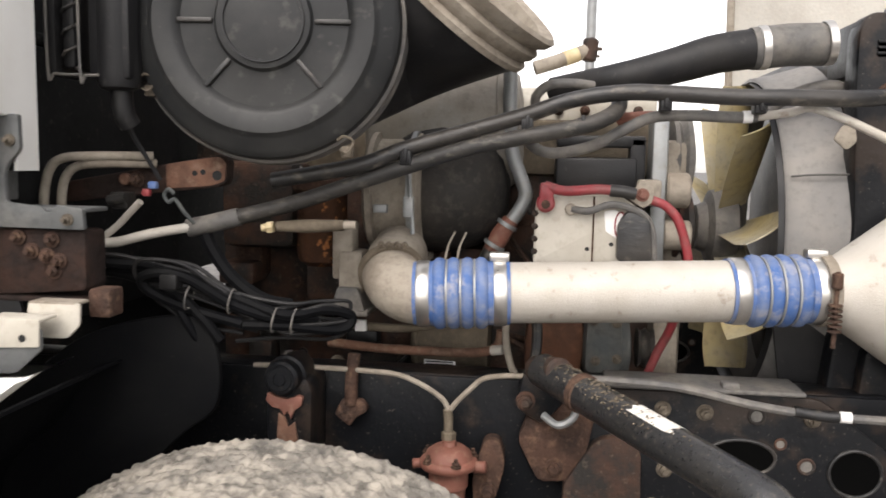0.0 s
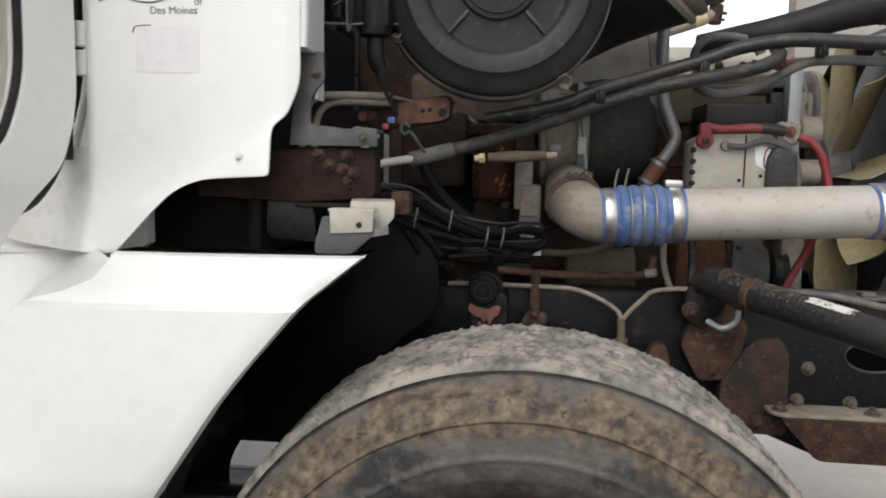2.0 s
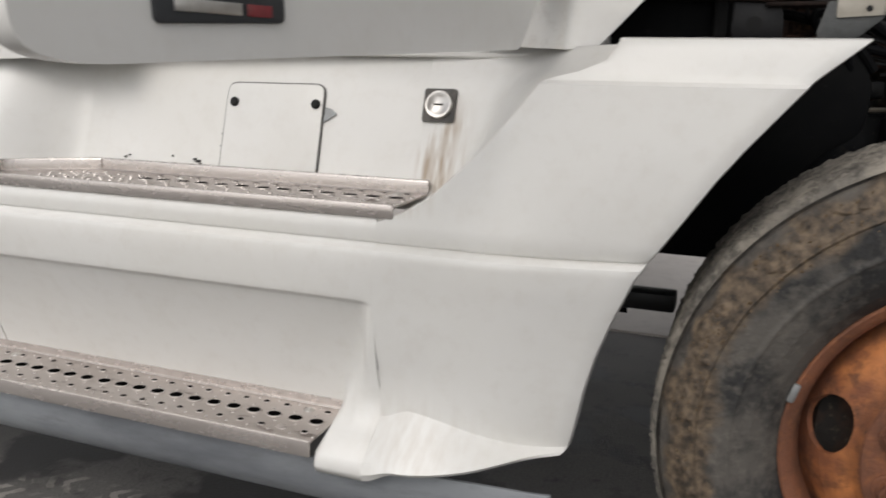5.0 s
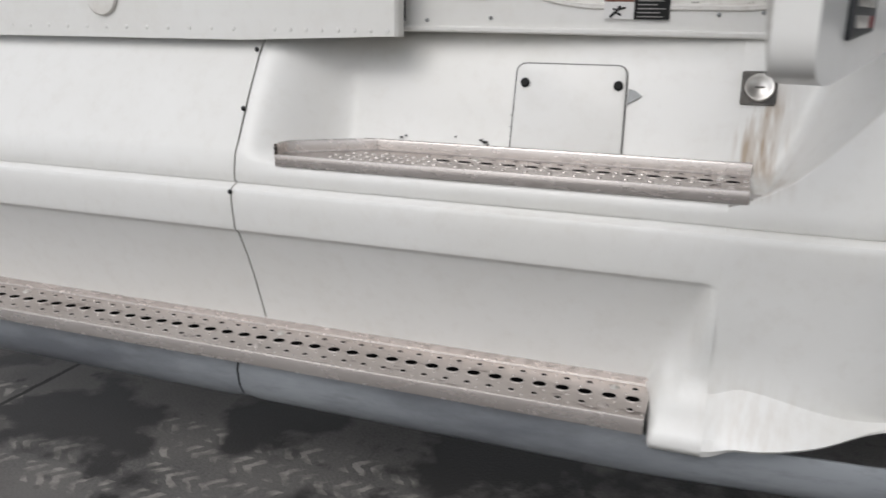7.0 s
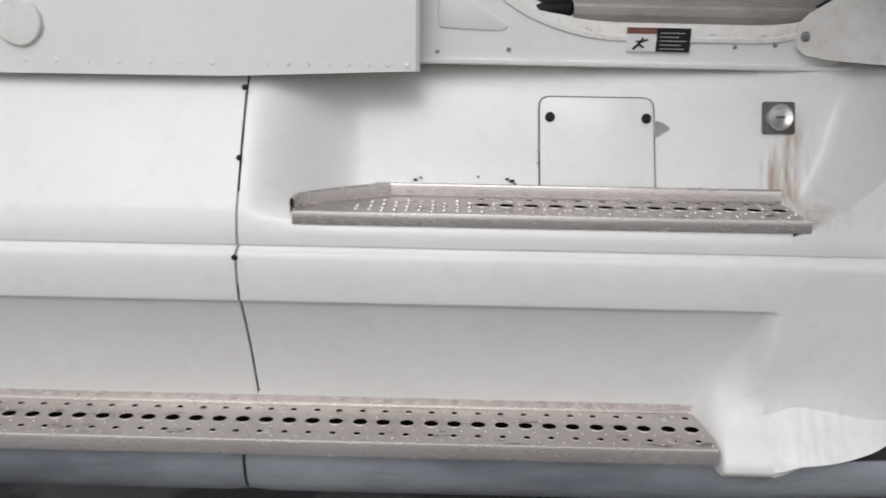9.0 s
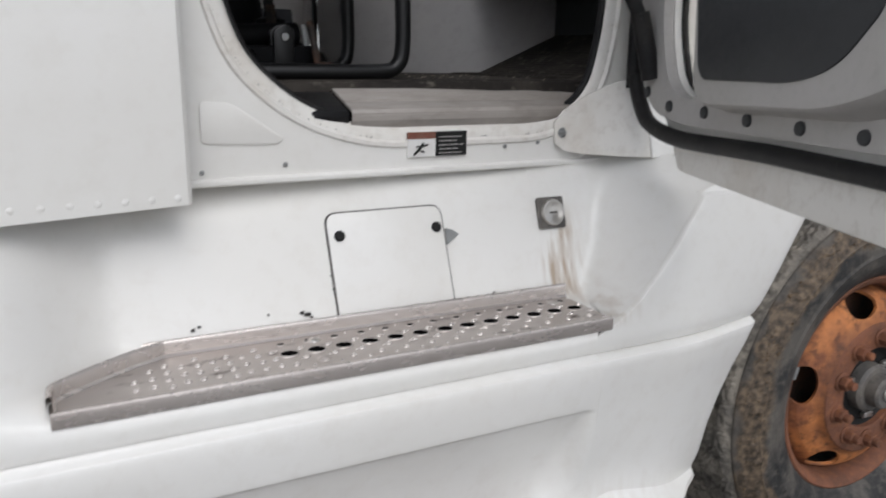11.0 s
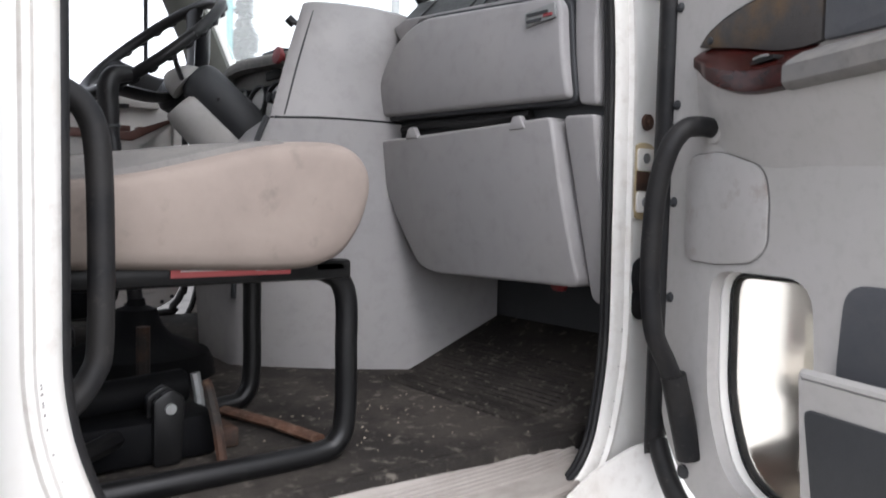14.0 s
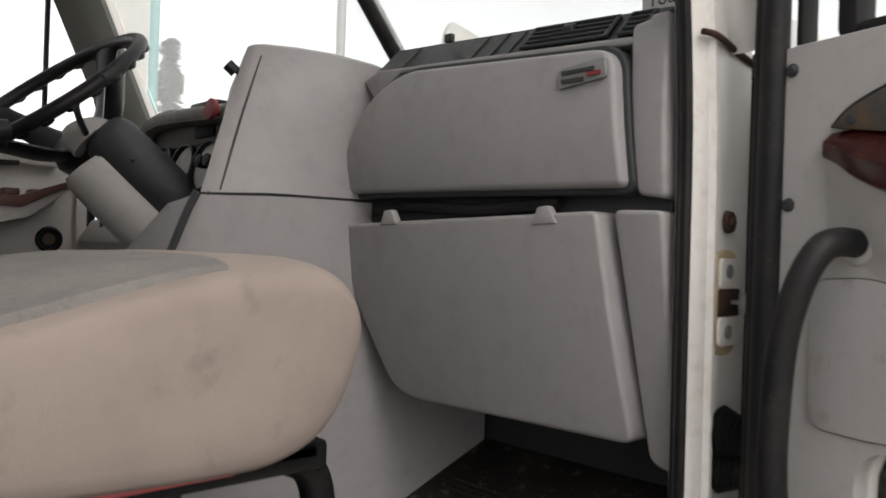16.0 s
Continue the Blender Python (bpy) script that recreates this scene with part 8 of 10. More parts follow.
plain("mud_flap", prism(rounded([(1.10, 0.90), (1.45, 0.90), (1.45, 0.735), (1.40, 0.765), (1.34, 0.74), (1.28, 0.775), (1.20, 0.75), (1.14, 0.69), (1.10, 0.66)], 0.01), "x", -0.935, -0.925, 0.002), RUBBER, "torn black rubber mud flap behind the wheel", "mud flap")
plain("black_beam", box((-2.3, 1.30, 0.607), (-0.845, 1.36, 0.645), 0.006), BLACK, "black support beam under the fairing", "beam")

# ---- engine block and dark parts behind ----
eng = thing("engine_block", (-0.2, 2.1, 0.72), "dark grimy diesel engine block with rusty castings", "engine")
part("block", box((-0.72, 1.92, 0.72), (0.28, 2.45, 1.42), 0.03), RUSTY_STEEL, eng)
part("head", box((-0.66, 1.90, 1.38), (0.24, 2.30, 1.50), 0.02), DUSTBROWN, eng)
part("valve_cover", prism(rounded([(1.92, 1.49), (1.92, 1.545), (1.98, 1.575), (2.22, 1.575), (2.28, 1.545), (2.28, 1.49)], 0.015), "x", -0.05, 0.24, 0.008), CREAM, eng, "dusty pale valve cover")
part("cover_panel", prism(rounded([(-0.26, 1.46), (-0.26, 1.62), (-0.07, 1.62), (-0.055, 1.46)], 0.02), "y", 1.88, 1.92, 0.008), TURBO, eng, "pale dusty heat shield")
part("oil_pan", box((-0.60, 1.80, 0.66), (0.15, 2.35, 0.86), 0.04), RUSTY_STEEL, eng)
for i in range(5):
    part("cover_bolt", hexbolt((-0.02 + 0.055 * i, 1.918, 1.52), (0, -1, 0), 0.008, 0.006), RUSTY_STEEL, eng)
part("red_casting", prism(rounded([(-0.015, 0.95), (-0.02, 1.06), (0.0, 1.16), (0.085, 1.16), (0.10, 1.06), (0.09, 0.95)], 0.02), "y", 1.755, 1.92, 0.012), ENGINEBROWN, eng, "scorched orange-brown casting")
part("casting_plate", prism(rounded([(0.098, 1.01), (0.10, 1.125), (0.165, 1.12), (0.17, 1.02), (0.14, 0.99)], 0.012), "y", 1.722, 1.75, 0.004), ALTGREY, eng, "grimy grey cover plate")
for x, z in ((0.112, 1.108), (0.155, 1.105), (0.118, 1.03), (0.158, 1.035), (0.012, 1.13), (0.075, 1.13), (0.03, 1.0)):
    part("casting_bolt", hexbolt((x, 1.722 if x > 0.1 else 1.755, z), (0, -1, 0), 0.007, 0.006), DUSTBOLT, eng)
part("lower_cream", lathe([(0.05, 0), (0.060, 0.005), (0.062, 0.012), (0.058, 0.016), (0.060, 0.15), (0.063, 0.154), (0.063, 0.164), (0.05, 0.168)], (-0.262, 1.885, 1.018), (1, 0, 0), 32), DUSTBROWN, eng, "brown dusty cylinder with a paper label")
part("paper_label", box((-0.232, 1.8355, 0.972), (-0.165, 1.838, 0.995), 0), PAPER, eng, "small white label with dark bars")
for i in range(3):
    part("label_bar", box((-0.228, 1.8345, 0.976 + 0.006 * i), (-0.170, 1.8354, 0.979 + 0.006 * i), 0), INK, eng)
part("dark_bracket", join(box((0.03, 1.74, 1.362), (0.182, 1.92, 1.42), 0.006), box((0.03, 1.76, 1.44), (0.20, 1.80, 1.462), 0.005), box((0.17, 1.76, 1.36), (0.20, 1.80, 1.46), 0.005)), BLACK, eng)
part("rust_block", box((-0.66, 1.78, 1.22), (-0.50, 1.95, 1.40), 0.02), RUSTY_STEEL, eng)
part("rear_cover", box((-0.82, 2.0, 1.36), (-0.41, 2.45, 1.95), 0.03), RUSTY_STEEL, eng, "dark grimy casting at the back of the engine")
part("front_cover", box((0.24, 1.86, 0.90), (0.30, 2.40, 1.46), 0.02), TURBO, eng)
part("belt_pulley", lathe([(0.03, 0), (0.09, 0.004), (0.092, 0.012), (0.08, 0.02), (0.092, 0.03), (0.092, 0.04), (0.05, 0.05)], (0.27, 1.95, 1.42), (1, 0, 0), 28), HOSEGREY, eng)
part("belt_pulley", lathe([(0.03, 0), (0.07, 0.004), (0.072, 0.012), (0.06, 0.02), (0.072, 0.03), (0.072, 0.04), (0.04, 0.05)], (0.27, 1.90, 1.28), (1, 0, 0), 28), RUSTY_STEEL, eng)
part("upright", box((0.215, 1.78, 1.20), (0.245, 1.86, 1.50), 0.005), GALV, eng, "dull steel upright bracket")
part("knobbly_mount", join(box((0.185, 1.74, 1.33), (0.23, 1.80, 1.38), 0.006), cyl((0.245, 1.80, 1.36), (0.29, 1.80, 1.36), 0.035, 18, 0.004), cyl((0.245, 1.82, 1.27), (0.30, 1.82, 1.27), 0.03, 18, 0.004)), TURBO, eng)

# turbocharger with its dark outlet dome
tb_ = thing("turbocharger", (-0.24, 1.8, 1.24), "dusty turbo housing with a black domed outlet", "turbocharger")
part("housing", lathe([(0.05, 0), (0.11, 0.0), (0.118, 0.006), (0.118, 0.016), (0.105, 0.02), (0.105, 0.085), (0.118, 0.09), (0.118, 0.104), (0.10, 0.11)], (-0.335, 1.785, 1.345), (1, 0, 0), 44), TURBO, tb_, "dusty banded cast housing")
part("dome", lathe([(0.06, 0), (0.120, 0.0), (0.128, 0.02), (0.132, 0.08), (0.124, 0.13), (0.10, 0.17), (0.06, 0.195), (0.0, 0.205)], (-0.262, 1.83, 1.345), (1, 0, 0.12), 44), DOME, tb_, "smooth black dome filmed with dust")
part("upper_drum", lathe([(0.05, 0), (0.118, 0.002), (0.124, 0.010), (0.124, 0.265), (0.128, 0.268), (0.128, 0.286), (0.124, 0.289), (0.110, 0.31), (0.06, 0.318)], (-0.355, 1.90, 1.471), (1, 0, 0.03), 48), HEATSHIELD, tb_, "pale dust-covered drum behind the dome", angle=30)
part("band", lathe([(0.119, 0), (0.122, 0.001), (0.122, 0.011), (0.119, 0.012)], (-0.25, 1.785, 1.345), (1, 0, 0), 44, closed=True), GALV, tb_)
for z in (1.385, 1.315):
    part("band_lug", box((-0.312, 1.672, z - 0.008), (-0.285, 1.684, z + 0.008), 0.002), GALV, tb_)
part("clamp_wire", tube([(-0.245, 1.665, 1.40), (-0.240, 1.66, 1.36), (-0.236, 1.66, 1.31), (-0.232, 1.655, 1.27)], 0.0045, 6), GALV, tb_)
part("band_buckle", box((-0.252, 1.655, 1.30), (-0.232, 1.668, 1.34), 0.003), GALV, tb_)

rf = thing("rusty_oil_filter", (-0.435, 1.75, 1.19), "heavily rusted round canister with flaking orange scale", "filter")
part("canister", lathe([(0.0, 0.0), (0.03, 0.002), (0.046, 0.012), (0.050, 0.03), (0.050, 0.15), (0.046, 0.155)], (-0.435, 1.76, 1.19), (0, 0, 1), 32), FLAKE, rf)
part("top", cyl((-0.435, 1.76, 1.34), (-0.435, 1.76, 1.37), 0.06, 24, 0.006), RUST, rf)
ft = thing("brass_fitting", (-0.40, 1.48, 1.28), "pale hydraulic fitting with a brass nut", "fitting")
part("tube", tube([(-0.432, 1.475, 1.292), (-0.38, 1.475, 1.294), (-0.318, 1.475, 1.297)], 0.0105, 12, curve=False, radii=(0.0085, 0.011, 0.0115, 0.0115, 0.009)), DUSTBROWN, ft)
part("nut", join(cyl((-0.450, 1.475, 1.290), (-0.438, 1.475, 1.291), 0.0105, 6, 0.002), cyl((-0.458, 1.475, 1.289), (-0.449, 1.475, 1.290), 0.0065, 10)), GOLD, ft, "dull brass nut")
part("tip", cyl((-0.318, 1.475, 1.297), (-0.298, 1.475, 1.298), 0.007, 10), TURBO, ft)
gb_ = thing("bracket_casting", (-0.35, 1.66, 1.12), "grey dusty cast bracket beside the turbo", "bracket")
part("post", box((-0.385, 1.65, 1.18), (-0.345, 1.70, 1.29), 0.006), TURBO, gb_)
part("neck", box((-0.372, 1.645, 1.15), (-0.325, 1.71, 1.235), 0.008), TURBO, gb_)
part("base", join(prism(rounded([(-0.385, 1.118), (-0.315, 1.118), (-0.33, 1.168), (-0.37, 1.168)], 0.006), "y", 1.63, 1.72, 0.006), box((-0.39, 1.625, 1.115), (-0.31, 1.725, 1.125), 0.003)), HOSEGREY, gb_)
eh = thing("rusty_pipe", (-0.2, 1.75, 1.02), "thin rusty engine pipe with a bent end", "pipe")
part("pipe", tube([(-0.42, 1.76, 1.032), (-0.30, 1.755, 1.026), (-0.163, 1.75, 1.026), (-0.10, 1.75, 1.030), (-0.072, 1.75, 1.045), (-0.066, 1.75, 1.075)], 0.0095, 10), PIPERUST, eh)
part("tip", cyl((-0.085, 1.742, 1.035), (-0.06, 1.735, 1.040), 0.010, 10, 0.002), ALU, eh)
pp = thing("dusty_pipe", (-0.26, 1.68, 1.08), "dusty brown pipe with a white tag", "pipe")
part("pipe", tube([(-0.36, 1.69, 1.086), (-0.266, 1.685, 1.084), (-0.20, 1.68, 1.095), (-0.14, 1.70, 1.12)], 0.0085, 10), DUSTBROWN, pp)
part("tag", box((-0.344, 1.668, 1.078), (-0.322, 1.678, 1.100), 0.002), PAPER, pp)

# small clutter: nuts, clips and stubs on the block, half seen in the dark
rng = random.Random(21)
for i in range(46):
    x, z = rng.uniform(-0.66, 0.1), rng.uniform(0.95, 1.42)
    y = rng.uniform(1.80, 1.90)
    k = i % 3
    m = rng.choice((RUSTY_STEEL, RUST, TURBO, BLACK, HOSEGREY))
    if k == 0:
        plain("engine_bolt", hexbolt((x, y, z), (0, -1, 0), rng.uniform(0.008, 0.014), 0.012), m, "grimy bolt on the engine side", "bolt", "engine bolts")
    elif k == 1:
        plain("engine_pipe", tube([(x, y + 0.05, z), (x + rng.uniform(-0.08, 0.08), y, z + rng.uniform(-0.04, 0.04)), (x + rng.uniform(-0.16, 0.16), y + 0.02, z + rng.uniform(-0.08, 0.08)), (x + rng.uniform(-0.2, 0.2), y + 0.08, z + rng.uniform(-0.1, 0.1))], rng.uniform(0.004, 0.010), 8), m, "thin grimy pipe on the engine side", "pipe", "engine pipes")
    else:
        w, h = rng.uniform(0.02, 0.05), rng.uniform(0.02, 0.05)
        plain("engine_bracket", box((x - w, y, z - h), (x + w, y + 0.10, z + h), 0.008), m, "grimy cast bracket on the engine side", "bracket", "engine brackets")

# ---- air cleaner ----
ac = thing("air_cleaner", (-0.4, 1.5, 1.40), "large black round air cleaner with a ribbed lid", "air cleaner")
AX, AC = Vector((0.10, -0.98, 0.02)).normalized(), Vector((-0.416, 1.385, 1.606))
aq = Matrix.Translation(AC) @ AX.to_track_quat("Z", "Y").to_matrix().to_4x4() @ Matrix.Diagonal((1.032, 1.032, 1, 1))
R = 0.2
part("lid", moved(lathe([(0.0, 0.030), (0.055, 0.030), (0.068, 0.028), (0.072, 0.022), (0.080, 0.020), (0.122, 0.019), (0.128, 0.026), (0.135, 0.030), (0.160, 0.030), (0.165, 0.026), (0.170, 0.022), (0.186, 0.018), (0.195, 0.010), (0.198, 0.0), (0.198, -0.035), (0.190, -0.04)], (0, 0, 0), (0, 0, 1), 96), aq), LID, ac, "black moulded lid with a raised hub", angle=30)
for k, deg in enumerate((0, 180, 228, 312, 48, 132)):
    a = radians(deg)
    c, s = math.cos(a), math.sin(a)
    part("lid_rib", moved(moved(box((0.074, -0.0035, 0.016), (0.126, 0.0035, 0.026), 0.002), Matrix.Rotation(a, 4, "Z")), aq), HOSE, ac)
part("hub_ring", moved(lathe([(0.056, 0.030), (0.0565, 0.033), (0.060, 0.033), (0.0605, 0.030)], (0, 0, 0), (0, 0, 1), 48, closed=True), aq), BLACK, ac)
part("rim_band", moved(lathe([(0.198, -0.004), (0.203, -0.008), (0.204, -0.020), (0.199, -0.028), (0.203, -0.038), (0.205, -0.052), (0.198, -0.058)], (0, 0, 0), (0, 0, 1), 80, closed=True), aq), HOSEGREY, ac, "dusty grey clamping rim")
# body lofted from the lid to the inlet mouth
n2 = Vector((0.66, -0.22, 0.72)).normalized()
c2 = Vector((-0.160, 1.56, 1.662))
u1 = AX.cross(Vector((0, 0, 1))).normalized()
v1 = u1.cross(AX)
rows = []
u2 = n2.cross(Vector((0, 0, 1))).normalized()
v2 = u2.cross(n2)
for i in range(9):
    t = i / 8
    cc = (AC + AX * -0.05).lerp(c2, t) + Vector((0, 0.07, 0.014)) * math.sin(math.pi * t)
    r = 0.197 * (1 - t) + 0.150 * t - 0.018 * math.sin(math.pi * t)
    uu, vv = u1.lerp(u2, t).normalized(), v1.lerp(v2, t).normalized()
    rows.append([tuple(cc + uu * r * math.cos(2 * math.pi * j / 40) + vv * r * math.sin(2 * math.pi * j / 40)) for j in range(41)])
part("body", sheet(rows), BLACK, ac, "black plastic air cleaner body", angle=60)
mouth = part("inlet_bellows", lathe([(0.145, 0.0), (0.158, 0.002), (0.160, 0.012), (0.152, 0.020), (0.160, 0.028), (0.163, 0.040), (0.154, 0.048), (0.166, 0.058), (0.172, 0.072), (0.165, 0.078), (0.14, 0.07), (0.14, 0.01)], c2, n2, 64, closed=True), TURBO, ac, "dusty tan rubber inlet seal with folds")
for p, d in (((-0.291, 1.372, 1.425), 0), ((-0.594, 1.355, 1.512), 1)):
    part("latch", join(tube([(p[0] - 0.012, p[1], p[2] + 0.008), (p[0], p[1] - 0.006, p[2] + 0.014), (p[0] + 0.012, p[1], p[2] + 0.006), (p[0] + 0.004, p[1] - 0.004, p[2] - 0.010), (p[0] - 0.008, p[1], p[2] - 0.006)], 0.0022, 6), box((p[0] - 0.008, p[1] + 0.004, p[2] - 0.018), (p[0] + 0.010, p[1] + 0.02, p[2] + 0.0), 0.003)), DUSTBOLT, ac, "tarnished wire latch")

# ---- charge-air pipe with blue hoses ----
cp = thing("charge_air_pipe", (0.13, 1.56, 1.13), "dull aluminium charge-air pipe with blue silicone hose joints", "pipe")
PY, P0, P1 = 1.565, Vector((-0.045, 1.555, 1.183)), Vector((0.345, 1.585, 1.197))
pd = (P1 - P0).normalized()
part("main_tube", tube([P0 - pd * 0.03, P0, P0.lerp(P1, 0.5), P1, P1 + pd * 0.03], 0.0525, 40, curve=False), ALU, cp, "dull aluminium tube with brown stains")


def bellows(a, b, name):
    a, b = Vector(a), Vector(b)
    h = (b - a).length
    ring_z = []
    prof = [(0.050, 0.0), (0.0555, 0.0), (0.0558, 0.030)]
    for k in range(4):
        z = 0.034 + k * (h - 0.07) / 4
        w = (h - 0.07) / 4
        prof += [(0.0560, z), (0.0590, z + w * 0.10), (0.0615, z + w * 0.26), (0.0622, z + w * 0.46), (0.0612, z + w * 0.68), (0.0585, z + w * 0.84), (0.0545, z + w * 0.95)]
        ring_z += [z - w * 0.02] if k else []
    prof += [(0.0558, h - 0.032), (0.0555, h), (0.050, h)]
    hose = part(name, lathe(prof, a, b - a, 48, closed=False), BLUE, cp, "scuffed blue silicone hose with four ribs")
    d = (b - a).normalized()
    for s in ring_z:
        part("wire_ring", lathe([(0.0560, -0.002), (0.0592, -0.0015), (0.0592, 0.0015), (0.0560, 0.002)], a + d * s, d, 40, closed=True), GALV, hose, "steel wire ring between the ribs")
    for s in (0.006, h - 0.028):
        part("hose_clamp", lathe([(0.0562, 0), (0.0572, 0.0015), (0.0572, 0.0205), (0.0562, 0.022)], a + d * s, d, 48, closed=True), ALU_BRIGHT, hose, "bright steel band clamp")
    part("clamp_screw", box(a + d * (h - 0.03) + Vector((-0.006, -0.012, 0.056)), a + d * (h - 0.008) + Vector((0.006, 0.012, 0.070)), 0.003), ALU_BRIGHT, hose)
    return hose


bellows(P0 - pd * 0.165, P0 - pd * 0.0, "blue_hose")
bellows(P1 - pd * 0.025, P1 + pd * 0.140, "blue_hose")
e0 = P0 - pd * 0.15
part("elbow", tube([e0 + pd * 0.02, e0, e0 - pd * 0.022 + Vector((0, 0.003, 0.002)), e0 - pd * 0.048 + Vector((0, 0.020, 0.012)), e0 - pd * 0.064 + Vector((0, 0.052, 0.026)), e0 - pd * 0.069 + Vector((0, 0.10, 0.042)), e0 - pd * 0.069 + Vector((0, 0.16, 0.055))], 0.054, 32), TURBO, cp, "dusty aluminium elbow")
ec = e0 - pd * 0.063 + Vector((0, 0.046, 0.026))
ed = Vector((-0.25, 0.85, 0.42))
part("elbow_ring", lathe([(0.053, 0), (0.058, 0.001), (0.0605, 0.005), (0.058, 0.009), (0.0605, 0.013), (0.058, 0.017), (0.053, 0.018)], ec, ed, 44, closed=True), DUSTBROWN, cp, "crusted spring clamp round the elbow")
for k in range(4):
    w = ec + Vector((-0.02 + 0.014 * k, -0.03, 0.052))
    part("clamp_hook", tube([w, w + Vector((0.003, -0.004, 0.008)), w + Vector((0.008, -0.004, 0.010)), w + Vector((0.011, 0.0, 0.003))], 0.0024, 6), DUSTBOLT, cp)
t0 = P1 + pd * 0.125
trows = []
for s, ry, rz, dy, dz in ((0.0, 0.056, 0.056, 0, 0), (0.03, 0.060, 0.060, 0, 0), (0.055, 0.075, 0.078, 0, 0.0), (0.12, 0.10, 0.125, 0.0, 0.0), (0.19, 0.11, 0.165, 0.0, -0.005), (0.32, 0.11, 0.20, 0, -0.01)):
    c = t0 + pd * s + Vector((0, dy, dz))
    trows.append([tuple(c + Vector((0, ry * math.cos(2 * math.pi * j / 36), rz * math.sin(2 * math.pi * j / 36)))) for j in range(37)])
ct = thing("cooler_tank", tuple(t0 + Vector((0.2, 0, -0.2))), "pale cast aluminium charge-air cooler tank", "cooler tank")
part("casting", sheet(trows), ALU, ct, "rough cast aluminium funnel", angle=60)
part("cast_mark", moved(box((0.0, -0.002, -0.006), (0.04, 0.002, 0.006), 0.001), Matrix.Translation(t0 + Vector((0.135, -0.108, 0.012))) @ Matrix.Rotation(radians(-12), 4, "Z")), ALU, ct, "raised unreadable casting mark")
part("band_clamp", lathe([(0.059, 0), (0.0615, 0.001), (0.0615, 0.018), (0.059, 0.019)], t0 + pd * 0.002, pd, 40, closed=True), TURBO, ct, "dusty band clamp")
tc_ = t0 + pd * 0.012 + Vector((0, -0.063, 0.0))
part("clamp_bolt", join(cyl(tc_ + Vector((0, 0, -0.085)), tc_ + Vector((0, 0, 0.04)), 0.004, 8), cyl(tc_ + Vector((0, 0, 0.012)), tc_ + Vector((0, 0, 0.038)), 0.009, 10, 0.002), *[lathe([(0.005, 0), (0.011, 0.001), (0.011, 0.004), (0.005, 0.005)], tc_ + Vector((0, 0, -0.06 + 0.0085 * i)), (0, 0, 1), 14) for i in range(6)]), RUST, ct, "rusty T-bolt with a coil spring")

# ---- radiator, shroud and fan ----
fs = thing("fan_shroud", (0.52, 2.0, 0.95), "dusty grey fan shroud around the radiator", "fan shroud")
srows = []
for a in range(65):
    q = 2 * math.pi * a / 64
    cy, cz = math.cos(q), math.sin(q)
    srows.append([(x, 2.07 + r * cy, 1.25 + r * cz * 1.02) for x, r in ((0.462, 0.336), (0.455, 0.340), (0.458, 0.348), (0.48, 0.352), (0.52, 0.362), (0.565, 0.375))])
part("ring", sheet(srows), SHROUD, fs, angle=60)
part("inner_lip", sheet([[(x, 2.07 + r * math.cos(2 * math.pi * a / 64), 1.25 + r * 1.02 * math.sin(2 * math.pi * a / 64)) for x, r in ((0.470, 0.326), (0.448, 0.330), (0.444, 0.336), (0.462, 0.3375))] for a in range(65)]), BLACK, fs, "black inner lip of the shroud", angle=60)
part("lower_skirt", prism(rounded([(0.43, 1.20), (0.565, 1.20), (0.60, 0.98), (0.47, 0.96)], 0.01), "y", 1.735, 1.745, 0.003), BLACK, fs)
part("seam", tube([(0.462, 1.742, 1.392), (0.50, 1.728, 1.396), (0.56, 1.712, 1.398)], 0.002, 6), HOSE, fs)
rad = thing("radiator", (0.66, 2.0, 0.80), "black framed radiator core", "radiator")
part("core", box((0.585, 1.70, 0.80), (0.66, 2.50, 1.66), 0.006), HOSEMID, rad)
part("side_frame", prism(rounded([(0.545, 1.65), (0.545, 1.56), (0.56, 1.30), (0.53, 0.99), (0.62, 0.93), (0.74, 0.93), (0.74, 1.68), (0.56, 1.68)], 0.02), "y", 1.69, 1.75, 0.006), FRAME, rad, "black pressed side frame")
part("top_box", join(box((0.55, 1.70, 1.575), (0.78, 1.86, 1.672), 0.008), box((0.575, 1.69, 1.60), (0.76, 1.70, 1.635), 0.003), box((0.60, 1.72, 1.672), (0.62, 1.74, 1.695), 0.004)), BLACK, rad, "black ribbed top housing")
for i in range(3):
    part("rib", box((0.575, 1.684, 1.606 + 0.010 * i), (0.72, 1.69, 1.611 + 0.010 * i), 0.001), FRAME, rad)
part("bolt", hexbolt((0.60, 1.69, 1.54), (0, -1, 0), 0.014, 0.012), RUST, rad)
part("tab", prism(rounded([(0.512, 1.46), (0.528, 1.485), (0.548, 1.48), (0.552, 1.455), (0.535, 1.440)], 0.006), "y", 1.684, 1.690, 0.001), TURBO, rad)
part("lower_bracket", prism(rounded([(0.575, 0.985), (0.585, 1.09), (0.70, 1.09), (0.70, 0.98), (0.62, 0.97)], 0.015), "y", 1.66, 1.70, 0.006), FRAME, rad)
fan = thing("cooling_fan", (0.455, 2.09, 1.27), "yellowed nylon cooling fan with broad twisted blades", "fan")
part("hub", lathe([(0.0, -0.05), (0.05, -0.05), (0.06, -0.03), (0.085, -0.02), (0.09, 0.0), (0.09, 0.03), (0.06, 0.045), (0, 0.045)], (0.410, 2.09, 1.27), (1, 0, 0), 32), HOSEGREY, fan)
